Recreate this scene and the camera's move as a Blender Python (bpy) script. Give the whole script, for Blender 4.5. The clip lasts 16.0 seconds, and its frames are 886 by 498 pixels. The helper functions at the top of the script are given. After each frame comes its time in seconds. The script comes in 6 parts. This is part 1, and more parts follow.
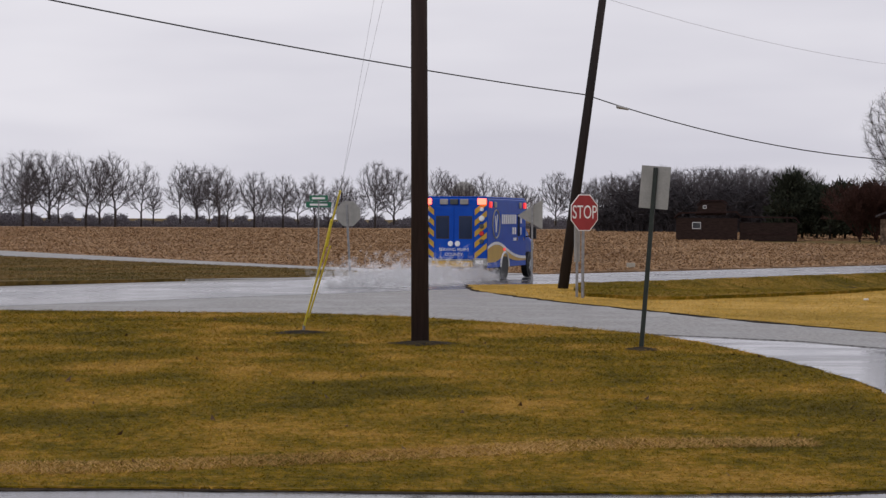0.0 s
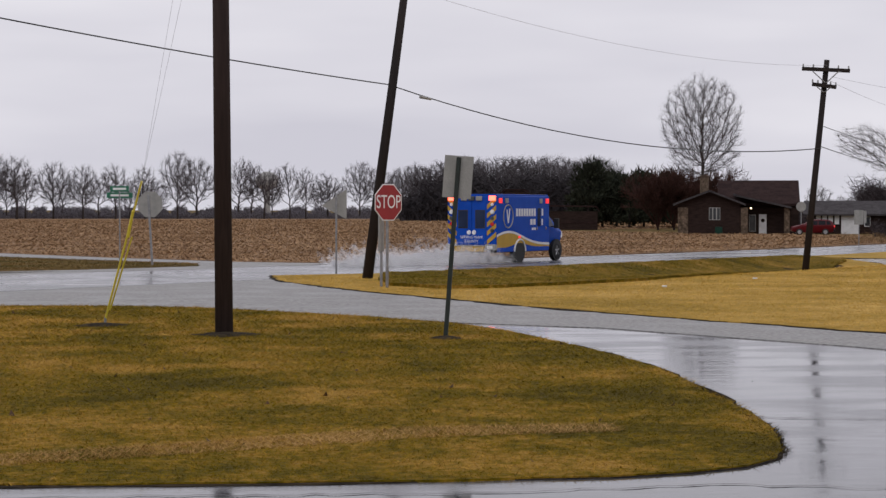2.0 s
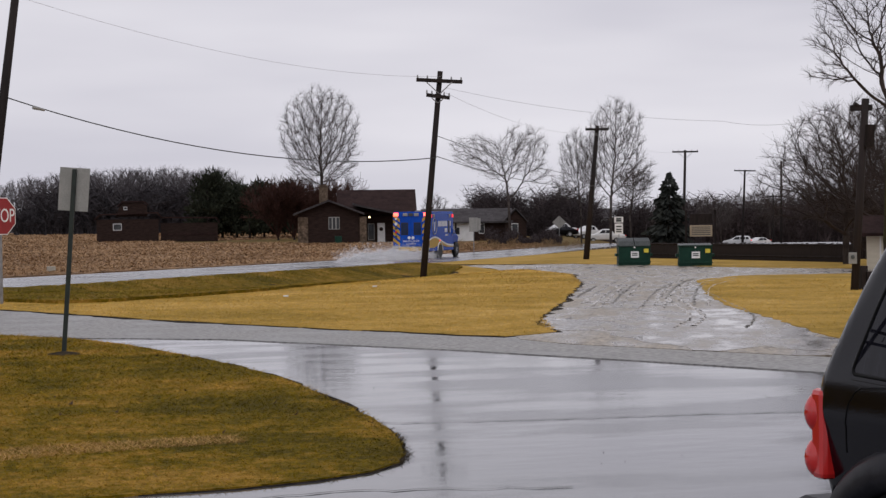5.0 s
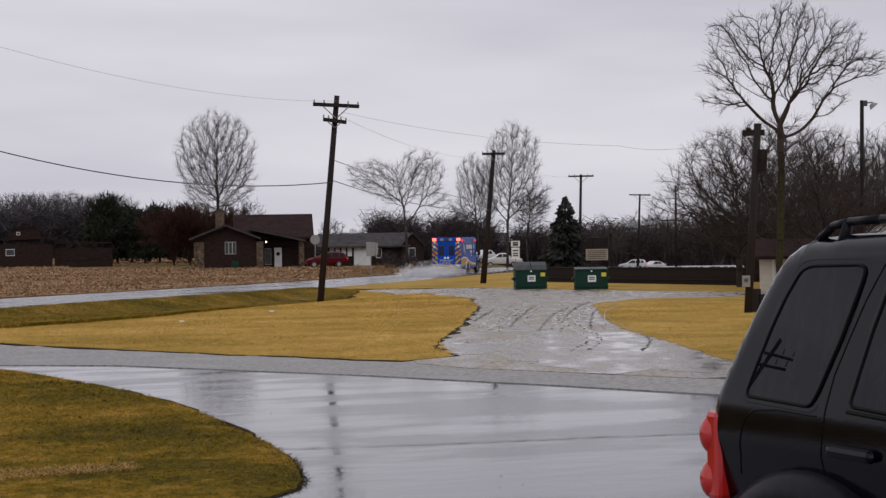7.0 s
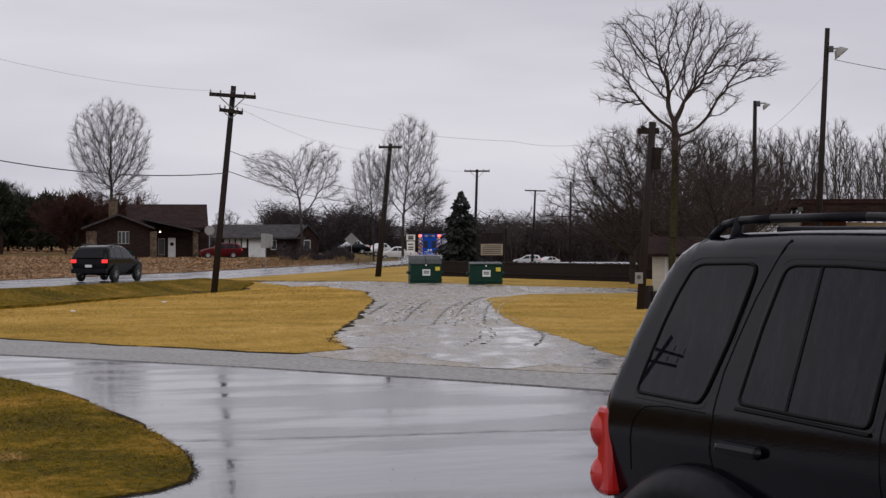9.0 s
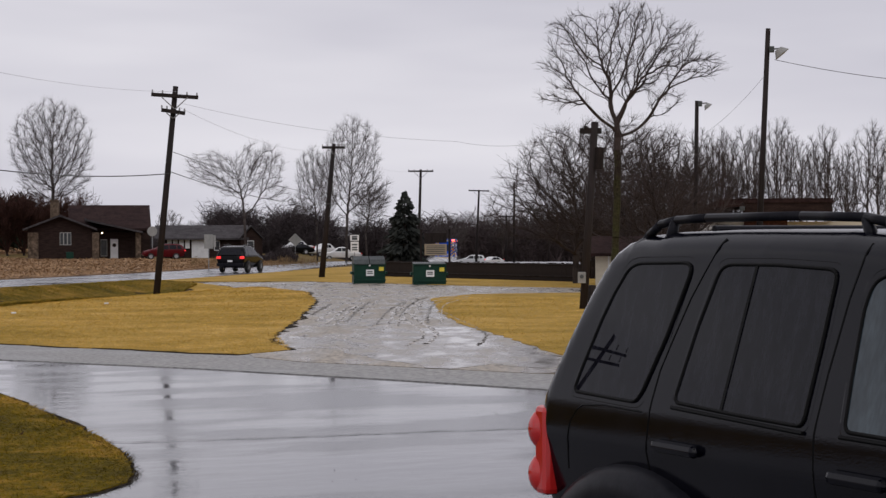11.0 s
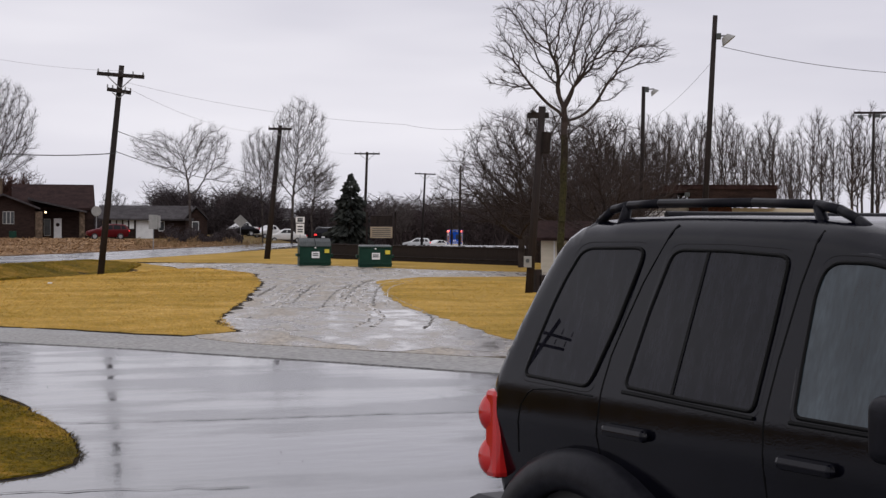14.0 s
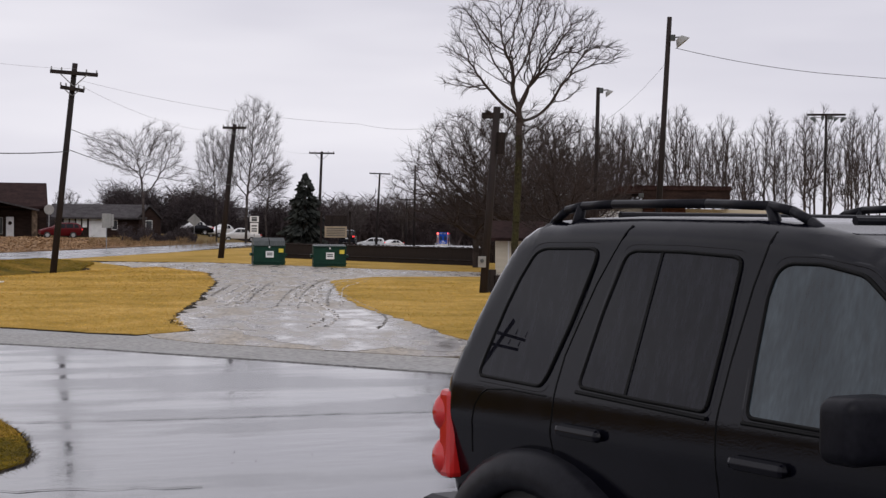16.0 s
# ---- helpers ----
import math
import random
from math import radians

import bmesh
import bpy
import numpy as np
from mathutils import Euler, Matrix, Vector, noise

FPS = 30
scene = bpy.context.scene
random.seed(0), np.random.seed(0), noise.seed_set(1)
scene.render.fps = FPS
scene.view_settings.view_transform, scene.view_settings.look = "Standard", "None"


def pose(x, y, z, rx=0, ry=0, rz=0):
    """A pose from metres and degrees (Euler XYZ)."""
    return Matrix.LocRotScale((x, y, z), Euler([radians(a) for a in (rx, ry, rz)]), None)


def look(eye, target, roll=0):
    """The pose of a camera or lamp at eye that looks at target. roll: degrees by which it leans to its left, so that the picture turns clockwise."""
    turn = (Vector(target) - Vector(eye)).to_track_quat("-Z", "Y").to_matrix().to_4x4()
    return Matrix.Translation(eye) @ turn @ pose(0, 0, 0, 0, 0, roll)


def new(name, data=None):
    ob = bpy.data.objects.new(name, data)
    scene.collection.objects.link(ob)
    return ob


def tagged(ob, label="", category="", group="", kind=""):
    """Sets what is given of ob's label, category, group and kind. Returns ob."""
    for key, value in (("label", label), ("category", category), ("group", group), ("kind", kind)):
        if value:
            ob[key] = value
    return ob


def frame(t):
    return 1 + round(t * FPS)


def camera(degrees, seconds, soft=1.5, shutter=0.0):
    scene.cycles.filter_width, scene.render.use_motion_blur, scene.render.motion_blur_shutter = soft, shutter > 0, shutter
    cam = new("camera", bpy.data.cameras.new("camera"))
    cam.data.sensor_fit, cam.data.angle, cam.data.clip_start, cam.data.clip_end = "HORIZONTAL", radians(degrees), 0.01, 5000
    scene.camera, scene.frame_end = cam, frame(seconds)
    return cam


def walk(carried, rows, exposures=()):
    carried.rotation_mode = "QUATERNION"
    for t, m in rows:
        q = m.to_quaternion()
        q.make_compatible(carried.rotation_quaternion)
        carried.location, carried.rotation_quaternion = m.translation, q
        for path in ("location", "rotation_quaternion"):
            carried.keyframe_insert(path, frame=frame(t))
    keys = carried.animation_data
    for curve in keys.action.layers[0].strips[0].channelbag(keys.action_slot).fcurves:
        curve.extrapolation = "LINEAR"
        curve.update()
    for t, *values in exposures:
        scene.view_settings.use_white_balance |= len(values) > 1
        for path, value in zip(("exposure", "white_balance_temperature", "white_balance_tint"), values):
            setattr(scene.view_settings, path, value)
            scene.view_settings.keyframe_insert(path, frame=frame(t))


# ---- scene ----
# ---- camera: stands on the lot and pans to the right, held by hand ----
LENS = 27.46
EYE = (0.0, 0.0, 2.05)
# seconds, pan to the right, tilt up, lean, sway to the right in metres
PAN = [
    (0.0, 0.05, -0.95, -0.33, 0.000),
    (0.5, 1.57, -1.09, -0.46, 0.000),
    (1.0, 3.45, -1.12, -0.20, 0.000),
    (1.5, 4.74, -1.33, -0.10, 0.000),
    (2.0, 6.23, -1.25, -0.06, 0.000),
    (2.5, 7.65, -1.08, -0.04, 0.000),
    (3.0, 9.49, -1.03, 0.17, 0.000),
    (3.5, 12.85, -0.99, 0.23, 0.000),
    (4.0, 14.48, -0.96, 0.05, 0.000),
    (4.5, 16.86, -1.00, 0.30, 0.000),
    (4.7, 17.50, -1.03, 0.49, 0.000),
    (6.8, 20.88, -0.29, 0.93, 0.000),
    (7.0, 21.43, -0.26, 0.87, 0.000),
    (7.5, 22.75, -0.31, 0.62, 0.000),
    (8.0, 23.62, -0.33, 0.57, 0.000),
    (8.5, 23.62, -0.39, 0.59, 0.000),
    (8.7, 24.16, -0.45, 0.22, 0.000),
    (11.0, 26.50, -0.49, 0.18, 0.026),
    (11.5, 27.09, -0.52, -0.01, 0.026),
    (12.0, 28.05, -0.68, -0.12, 0.025),
    (12.5, 27.62, -0.80, -0.21, 0.019),
    (13.0, 27.62, -1.00, -0.68, 0.009),
    (13.5, 27.84, -1.05, -0.69, 0.005),
    (14.0, 28.23, -1.02, -0.41, 0.000),
    (14.5, 28.69, -0.73, -0.44, 0.000),
    (15.0, 29.60, -0.63, -0.49, 0.000),
    (15.5, 29.40, -0.88, -0.27, 0.000),
    (16.0, 29.67, -1.01, -0.63, 0.000),
]


def held(pan, tilt, lean, sway):
    side = Matrix.Rotation(-radians(pan), 3, "Z") @ Vector((sway, 0, 0))
    return (Matrix.Translation(Vector(EYE) + side) @ pose(0, 0, 0, 0, 0, -pan)
            @ pose(0, 0, 0, 90 + tilt) @ pose(0, 0, 0, 0, 0, -lean))


cam = camera(LENS, 16.0, soft=1.4)
walk(cam, [(t, held(*r)) for t, *r in PAN],
     exposures=[(0, .06), (4.7, .06), (7, -.05), (11, .02), (12.5, .13), (16, .21)])

# ---- light: flat overcast ----
world = bpy.data.worlds.new("overcast")
scene.world = world
world.use_nodes = True
_n, _l = world.node_tree.nodes, world.node_tree.links
_bg = _n["Background"]
_co = _n.new("ShaderNodeTexCoord")
_map = _n.new("ShaderNodeMapping")
_map.inputs["Scale"].default_value = (1.6, 1.6, 9.0)
_cl = _n.new("ShaderNodeTexNoise")
_cl.inputs["Scale"].default_value = 1.3
_cl.inputs["Detail"].default_value = 4
_ra = _n.new("ShaderNodeValToRGB")
_ra.color_ramp.elements[0].position = 0.36
_ra.color_ramp.elements[0].color = (0.585, 0.575, 0.645, 1)
_ra.color_ramp.elements[1].position = 0.62
_ra.color_ramp.elements[1].color = (0.745, 0.73, 0.785, 1)
_l.new(_co.outputs["Generated"], _map.inputs[0])
_l.new(_map.outputs[0], _cl.inputs["Vector"])
_l.new(_cl.outputs["Fac"], _ra.inputs[0])
_l.new(_ra.outputs[0], _bg.inputs["Color"])
_bg.inputs["Strength"].default_value = 1.0
sun = new("sun", bpy.data.lights.new("sun", "SUN"))
sun.data.energy, sun.data.angle, sun.data.color = 0.5, radians(40), (1.0, 0.97, 0.93)
sun.matrix_world = look((-20, -40, 60), (0, 20, 0))


# ---- materials ----
def mat(name, c1, c2=None, scale=4.0, rough=0.7, metal=0.0, bump=0.0, bscale=None, spread=0.5, fine=0.0, fscale=60.0,
        coat=0.0, stretch=(1, 1, 1), island=0.0, rough2=None, spec=None, bias=0.0, turn=0.0, sharp=0.12):
    """Two tones mixed by noise in object space, finer grain on top, relief by bump."""
    m = bpy.data.materials.new(name)
    m.use_nodes = True
    n, l = m.node_tree.nodes, m.node_tree.links
    b = n["Principled BSDF"]
    b.inputs["Roughness"].default_value, b.inputs["Metallic"].default_value = rough, metal
    b.inputs["Coat Weight"].default_value = coat
    if rough >= 0.85:
        b.inputs["Specular IOR Level"].default_value = 0.12
    if spec is not None:
        b.inputs["Specular IOR Level"].default_value = spec
    co, mp = n.new("ShaderNodeTexCoord"), n.new("ShaderNodeMapping")
    mp.inputs["Scale"].default_value = stretch
    if turn:
        mp.vector_type = "TEXTURE"
        mp.inputs["Rotation"].default_value = (0, 0, -radians(turn))
    l.new(co.outputs["Object"], mp.inputs[0])
    big = n.new("ShaderNodeTexNoise")
    big.inputs["Scale"].default_value, big.inputs["Detail"].default_value = scale, 6
    l.new(mp.outputs[0], big.inputs["Vector"])
    ramp = n.new("ShaderNodeValToRGB")
    e = ramp.color_ramp.elements
    e[0].position, e[1].position = 0.5 + bias - spread / 2 * 0.6, 0.5 + bias + spread / 2 * 0.6
    e[0].color, e[1].color = (*c1, 1), (*(c2 or c1), 1)
    l.new(big.outputs["Fac"], ramp.inputs[0])
    out = ramp.outputs[0]
    if fine:
        f = n.new("ShaderNodeTexNoise")
        f.inputs["Scale"].default_value, f.inputs["Detail"].default_value = fscale, 3
        l.new(mp.outputs[0], f.inputs["Vector"])
        mr = n.new("ShaderNodeMapRange")
        mr.inputs["From Min"].default_value, mr.inputs["From Max"].default_value = 0.3, 0.7
        mr.inputs["To Min"].default_value, mr.inputs["To Max"].default_value = 1 - fine, 1 + fine
        l.new(f.outputs["Fac"], mr.inputs[0])
        mx = n.new("ShaderNodeVectorMath")
        mx.operation = "SCALE"
        l.new(out, mx.inputs[0])
        l.new(mr.outputs[0], mx.inputs["Scale"])
        out = mx.outputs[0]
    if island:
        g, mr = n.new("ShaderNodeNewGeometry"), n.new("ShaderNodeMapRange")
        mr.inputs["To Min"].default_value, mr.inputs["To Max"].default_value = 1 - island, 1 + island
        l.new(g.outputs["Random Per Island"], mr.inputs[0])
        mx = n.new("ShaderNodeVectorMath")
        mx.operation = "SCALE"
        l.new(out, mx.inputs[0])
        l.new(mr.outputs[0], mx.inputs["Scale"])
        out = mx.outputs[0]
    l.new(out, b.inputs["Base Color"])
    if rough2 is not None:
        mr = n.new("ShaderNodeMapRange")
        mr.inputs["From Min"].default_value, mr.inputs["From Max"].default_value = 0.5 + bias - sharp, 0.5 + bias + sharp
        mr.inputs["To Min"].default_value, mr.inputs["To Max"].default_value = rough, rough2
        l.new(big.outputs["Fac"], mr.inputs[0])
        l.new(mr.outputs[0], b.inputs["Roughness"])
    if bump:
        t = n.new("ShaderNodeTexNoise")
        t.inputs["Scale"].default_value, t.inputs["Detail"].default_value = bscale or fscale, 5
        l.new(mp.outputs[0], t.inputs["Vector"])
        bp = n.new("ShaderNodeBump")
        bp.inputs["Strength"].default_value, bp.inputs["Distance"].default_value = 1.0, bump
        l.new(t.outputs["Fac"], bp.inputs["Height"])
        l.new(bp.outputs[0], b.inputs["Normal"])
    return m


def glow(name, c, strength):
    m = mat(name, c, c, rough=0.3)
    b = m.node_tree.nodes["Principled BSDF"]
    b.inputs["Emission Color"].default_value, b.inputs["Emission Strength"].default_value = (*c, 1), strength
    return m



def grass_mat(name, gain, tones, relief=0.0, island=0.0, patch_scale=0.45):
    """Winter turf: patches, tufts and single blades each at a scale of their own, from green to straw."""
    m = bpy.data.materials.new(name)
    m.use_nodes = True
    n, l = m.node_tree.nodes, m.node_tree.links
    b = n["Principled BSDF"]
    b.inputs["Roughness"].default_value, b.inputs["Specular IOR Level"].default_value = 0.9, 0.12
    co = n.new("ShaderNodeTexCoord")
    total = None
    for sc, weight, detail in ((patch_scale, .50, 3), (patch_scale * 4.3, .32, 4), (patch_scale * 26, .38, 3)):
        t = n.new("ShaderNodeTexNoise")
        t.inputs["Scale"].default_value, t.inputs["Detail"].default_value = sc, detail
        l.new(co.outputs["Object"], t.inputs["Vector"])
        k = n.new("ShaderNodeMath")
        k.operation = "MULTIPLY_ADD"
        k.inputs[1].default_value = weight
        k.inputs[2].default_value = -.1
        l.new(t.outputs["Fac"], k.inputs[0])
        if total is not None:
            l.new(total, k.inputs[2])
        total = k.outputs[0]
    ramp = n.new("ShaderNodeValToRGB")
    e = ramp.color_ramp.elements
    while len(e) < len(tones):
        e.new(.5)
    for q, (at, c) in zip(e, tones):
        q.position, q.color = at, (*(v * gain for v in c), 1)
    l.new(total, ramp.inputs[0])
    out = ramp.outputs[0]
    if island:
        g, mr, mx = n.new("ShaderNodeNewGeometry"), n.new("ShaderNodeMapRange"), n.new("ShaderNodeVectorMath")
        mr.inputs["To Min"].default_value, mr.inputs["To Max"].default_value = 1 - island, 1 + island
        l.new(g.outputs["Random Per Island"], mr.inputs[0])
        mx.operation = "SCALE"
        l.new(out, mx.inputs[0])
        l.new(mr.outputs[0], mx.inputs["Scale"])
        out = mx.outputs[0]
    l.new(out, b.inputs["Base Color"])
    if relief:
        t, bp = n.new("ShaderNodeTexNoise"), n.new("ShaderNodeBump")
        t.inputs["Scale"].default_value, t.inputs["Detail"].default_value = 14, 5
        l.new(co.outputs["Object"], t.inputs["Vector"])
        bp.inputs["Distance"].default_value = relief
        l.new(t.outputs["Fac"], bp.inputs["Height"])
        l.new(bp.outputs[0], b.inputs["Normal"])
    return m


TURF = ((.38, (0.066, 0.048, 0.001)), (.455, (0.110, 0.077, 0.002)), (.525, (0.180, 0.110, 0.0065)), (.62, (0.31, 0.178, 0.033)))
DRYTURF = ((.38, (0.255, 0.163, 0.024)), (.46, (0.345, 0.217, 0.040)), (.54, (0.415, 0.258, 0.055)), (.63, (0.50, 0.325, 0.095)))
LAWN = grass_mat("lawn_grass", 1.1, TURF, .06)
LAWN_DRY = grass_mat("dry_lawn_grass", 1.0, DRYTURF, .02, patch_scale=.22)
VERGE = mat("verge_grass", (0.070, 0.054, 0.013), (0.185, 0.118, 0.040), scale=0.35, rough=0.9, fine=0.5, fscale=4, bump=0.03, bscale=8)
STUBBLE = mat("corn_stubble", (0.175, 0.100, 0.054), (0.31, 0.20, 0.115), scale=0.35, rough=0.9, fine=0.4, fscale=1.6, bump=0.1, bscale=2.5, stretch=(1, 0.4, 1))
WET = mat("wet_asphalt", (0.066, 0.067, 0.076), (0.118, 0.120, 0.132), scale=0.8, rough=0.06, rough2=0.22, fine=0.3, fscale=30, bump=0.0020, bscale=6, stretch=(0.4, 1, 1), sharp=0.07)
WETROAD = mat("wet_road", (0.06, 0.061, 0.068), (0.10, 0.101, 0.110), scale=0.3, rough=0.12, rough2=0.3, fine=0.2, fscale=20, bump=0.002, bscale=20)
GREYROAD = mat("worn_asphalt", (0.20, 0.194, 0.186), (0.29, 0.281, 0.268), scale=0.6, rough=0.4, rough2=0.7, fine=0.45, fscale=14, bump=0.006, bscale=25)
GRAVEL = mat("muddy_gravel", (0.19, 0.162, 0.130), (0.33, 0.286, 0.232), scale=1.3, rough=0.16, rough2=0.6, fine=0.45, fscale=10, bump=0.02, bscale=8, spec=0.4, turn=25, stretch=(0.7, 2.6, 1))
POLEBROWN = mat("brown_pole_wood", (0.026, 0.0150, 0.0130), (0.046, 0.029, 0.025), scale=3, rough=0.8, fine=0.2, fscale=30, stretch=(1, 1, 0.08), bump=0.006, spec=0.3)
POLEWOOD = mat("tarred_pole_wood", (0.012, 0.0085, 0.0080), (0.024, 0.0165, 0.0150), scale=3, rough=0.8, fine=0.2, fscale=30, stretch=(1, 1, 0.08), bump=0.006, spec=0.3)
BARK = mat("bare_bark", (0.030, 0.024, 0.022), (0.065, 0.053, 0.048), scale=2, rough=0.9, fine=0.3)
STEEL = mat("galvanised_steel", (0.22, 0.22, 0.23), (0.32, 0.32, 0.33), scale=6, rough=0.5, metal=0.6)
BLACKPAINT = mat("black_car_paint", (0.0014, 0.0014, 0.0040), (0.0026, 0.0026, 0.0058), scale=9, rough=0.06, rough2=0.12, spec=0.23, fine=0.2, fscale=90, bump=0.0004, bscale=110)
BLUE = mat("blue_paint", (0.004, 0.055, 0.36), (0.006, 0.066, 0.41), scale=2, rough=0.25, spec=0.15)


# ---- forms ----
GD = [0, 8, 12, 30, 43, 57, 70, 90, 130, 190, 400, 900]
GZ = [.3, .3, .27, .2, .14, .02, -.08, -.28, -.48, -.7, -1.0, -1.2]
ROAD0, ALONG, ACROSS = Vector((9, 71.5)), Vector((.601, .799)), Vector((.799, -.601))


def smooth(a, b, v):
    v = min(1, max(0, (v - a) / (b - a)))
    return v * v * (3 - 2 * v)


def G(x, y, dug=True):
    """The lie of the land: it falls gently away from the camera, with a ditch along the road."""
    d = math.hypot(x, y)
    z = float(np.interp([d * k for k in (.76, .84, .92, 1, 1.08, 1.16, 1.24)], GD, GZ).mean())
    p = Vector((x, y)) - ROAD0
    s, o = p.dot(ALONG), p.dot(ACROSS)
    ditch = smooth(5.7, 8.6, o) * (1 - smooth(9.0, 15.5, o)) * smooth(-20, -13, s) * (1 - smooth(10, 22, s))
    az = math.degrees(math.atan2(x, y))
    z -= 2.7 * smooth(150, 340, d) * smooth(21.8, 25, az) * (1 - smooth(33, 38, az))
    return z - (0.6 if dug else 0.8) * ditch


def P(az, d, up=0.0):
    """A place by its bearing from the camera, degrees to the right, and its distance."""
    x, y = d * math.sin(radians(az)), d * math.cos(radians(az))
    return Vector((x, y, G(x, y) + up))


def mesh(name, bm, material, smooth_faces=False):
    bmesh.ops.recalc_face_normals(bm, faces=bm.faces)
    me = bpy.data.meshes.new(name)
    bm.to_mesh(me)
    bm.free()
    me.materials.append(material)
    if smooth_faces:
        for p in me.polygons:
            p.use_smooth = True
    return me


def part(name, bm, material, parent=None, label="", smooth_faces=False):
    ob = new(name, mesh(name, bm, material, smooth_faces))
    ob.parent = parent
    if label:
        tagged(ob, label)
    return ob


def thing(name, at, label, category, group="", turn=0.0):
    ob = new(name)
    ob.empty_display_size = 0.2
    ob.matrix_world = pose(*at, 0, 0, turn)
    return tagged(ob, label, category, group)


def box(bm, x0, x1, y0, y1, z0, z1, bevel=0.0, m=None):
    r = bmesh.ops.create_cube(bm, size=1)
    for v in r["verts"]:
        v.co = Vector(((x0 + x1) / 2 + v.co.x * (x1 - x0), (y0 + y1) / 2 + v.co.y * (y1 - y0), (z0 + z1) / 2 + v.co.z * (z1 - z0)))
    vs = r["verts"]
    if bevel:
        es = list({e for v in vs for e in v.link_edges})
        vs = bmesh.ops.bevel(bm, geom=es, offset=bevel, segments=2, affect="EDGES", profile=0.5)["verts"]
    if m is not None:
        bmesh.ops.transform(bm, matrix=m, verts=vs)
    return bm


def rod(bm, a, b, r0, r1=None, sides=8, cap=True):
    a, b = Vector(a), Vector(b)
    r1 = r0 if r1 is None else r1
    q = (b - a).to_track_quat("Z", "Y")
    rings = []
    for c, r in ((a, r0), (b, r1)):
        rings.append([bm.verts.new(c + q @ Vector((r * math.cos(2 * math.pi * k / sides), r * math.sin(2 * math.pi * k / sides), 0))) for k in range(sides)])
    for k in range(sides):
        bm.faces.new((rings[0][k], rings[0][(k + 1) % sides], rings[1][(k + 1) % sides], rings[1][k]))
    if cap:
        bm.faces.new(rings[0][::-1])
        bm.faces.new(rings[1])
    return bm


def prism(bm, outline, y0, y1, m=None):
    """An outline in x and z, drawn out from y0 to y1."""
    a = [bm.verts.new((x, y0, z)) for x, z in outline]
    b = [bm.verts.new((x, y1, z)) for x, z in outline]
    n = len(outline)
    bm.faces.new(a)
    bm.faces.new(b[::-1])
    for k in range(n):
        bm.faces.new((a[k], b[k], b[(k + 1) % n], a[(k + 1) % n]))
    if m is not None:
        bmesh.ops.transform(bm, matrix=m, verts=a + b)
    return bm


def rounded(points, times=2):
    """A closed outline with its corners cut round."""
    for _ in range(times):
        out = []
        for k, p in enumerate(points):
            q = points[(k + 1) % len(points)]
            out += [tuple(.75 * a + .25 * b for a, b in zip(p, q)), tuple(.25 * a + .75 * b for a, b in zip(p, q))]
        points = out
    return points


def fillet(points, r, n=4):
    """A closed outline with its corners rounded to about r metres."""
    out = []
    for k, p in enumerate(points):
        a, b, c = Vector(points[k - 1]), Vector(p), Vector(points[(k + 1) % len(points)])
        u, v = a - b, c - b
        ra, rc = min(r, u.length * .45), min(r, v.length * .45)
        s, e = b + u.normalized() * ra, b + v.normalized() * rc
        for j in range(n + 1):
            t = j / n
            out.append(tuple(s * (1 - t) ** 2 + b * 2 * t * (1 - t) + e * t * t))
    return out


def patch(name, outline, lift, material, label, step=4.0, skirt=0.12, ragged=0.0, seed=1):
    """A piece of ground that follows the lie of the land, with an edge of its own thickness."""
    rnd = random.Random(seed)
    if ragged:
        fine = []
        for k, p in enumerate(outline):
            q = outline[(k + 1) % len(outline)]
            n = max(1, min(60, int(math.hypot(q[0] - p[0], q[1] - p[1]) / 0.45)))
            for j in range(n):
                w = ragged * (0 if j == 0 else 1)
                fine.append((p[0] + (q[0] - p[0]) * j / n + rnd.uniform(-w, w), p[1] + (q[1] - p[1]) * j / n + rnd.uniform(-w, w)))
        outline = fine
    bm = bmesh.new()
    bm.faces.new([bm.verts.new((x, y, 0)) for x, y in outline])
    bmesh.ops.triangulate(bm, faces=bm.faces[:])
    xs, ys = [p[0] for p in outline], [p[1] for p in outline]
    for lo, hi, axis in ((min(xs), max(xs), 0), (min(ys), max(ys), 1)):
        v = lo + step
        while v < hi:
            co, no = ((v, 0, 0), (1, 0, 0)) if axis == 0 else ((0, v, 0), (0, 1, 0))
            bmesh.ops.bisect_plane(bm, geom=bm.verts[:] + bm.edges[:] + bm.faces[:], plane_co=co, plane_no=no)
            v += step
    rim = [e for e in bm.edges if len(e.link_faces) == 1]
    for v in bm.verts:
        v.co.z = G(v.co.x, v.co.y) + lift
    new_geo = bmesh.ops.extrude_edge_only(bm, edges=rim)["geom"]
    for v in new_geo:
        if isinstance(v, bmesh.types.BMVert):
            v.co.z -= skirt
    bmesh.ops.split_edges(bm, edges=[e for e in rim if e.is_valid])
    me = mesh(name, bm, material)
    ob = new(name, me)
    for p in me.polygons:
        p.use_smooth = abs(p.normal.z) > 0.5
    return tagged(ob, label, "ground", kind="structure")


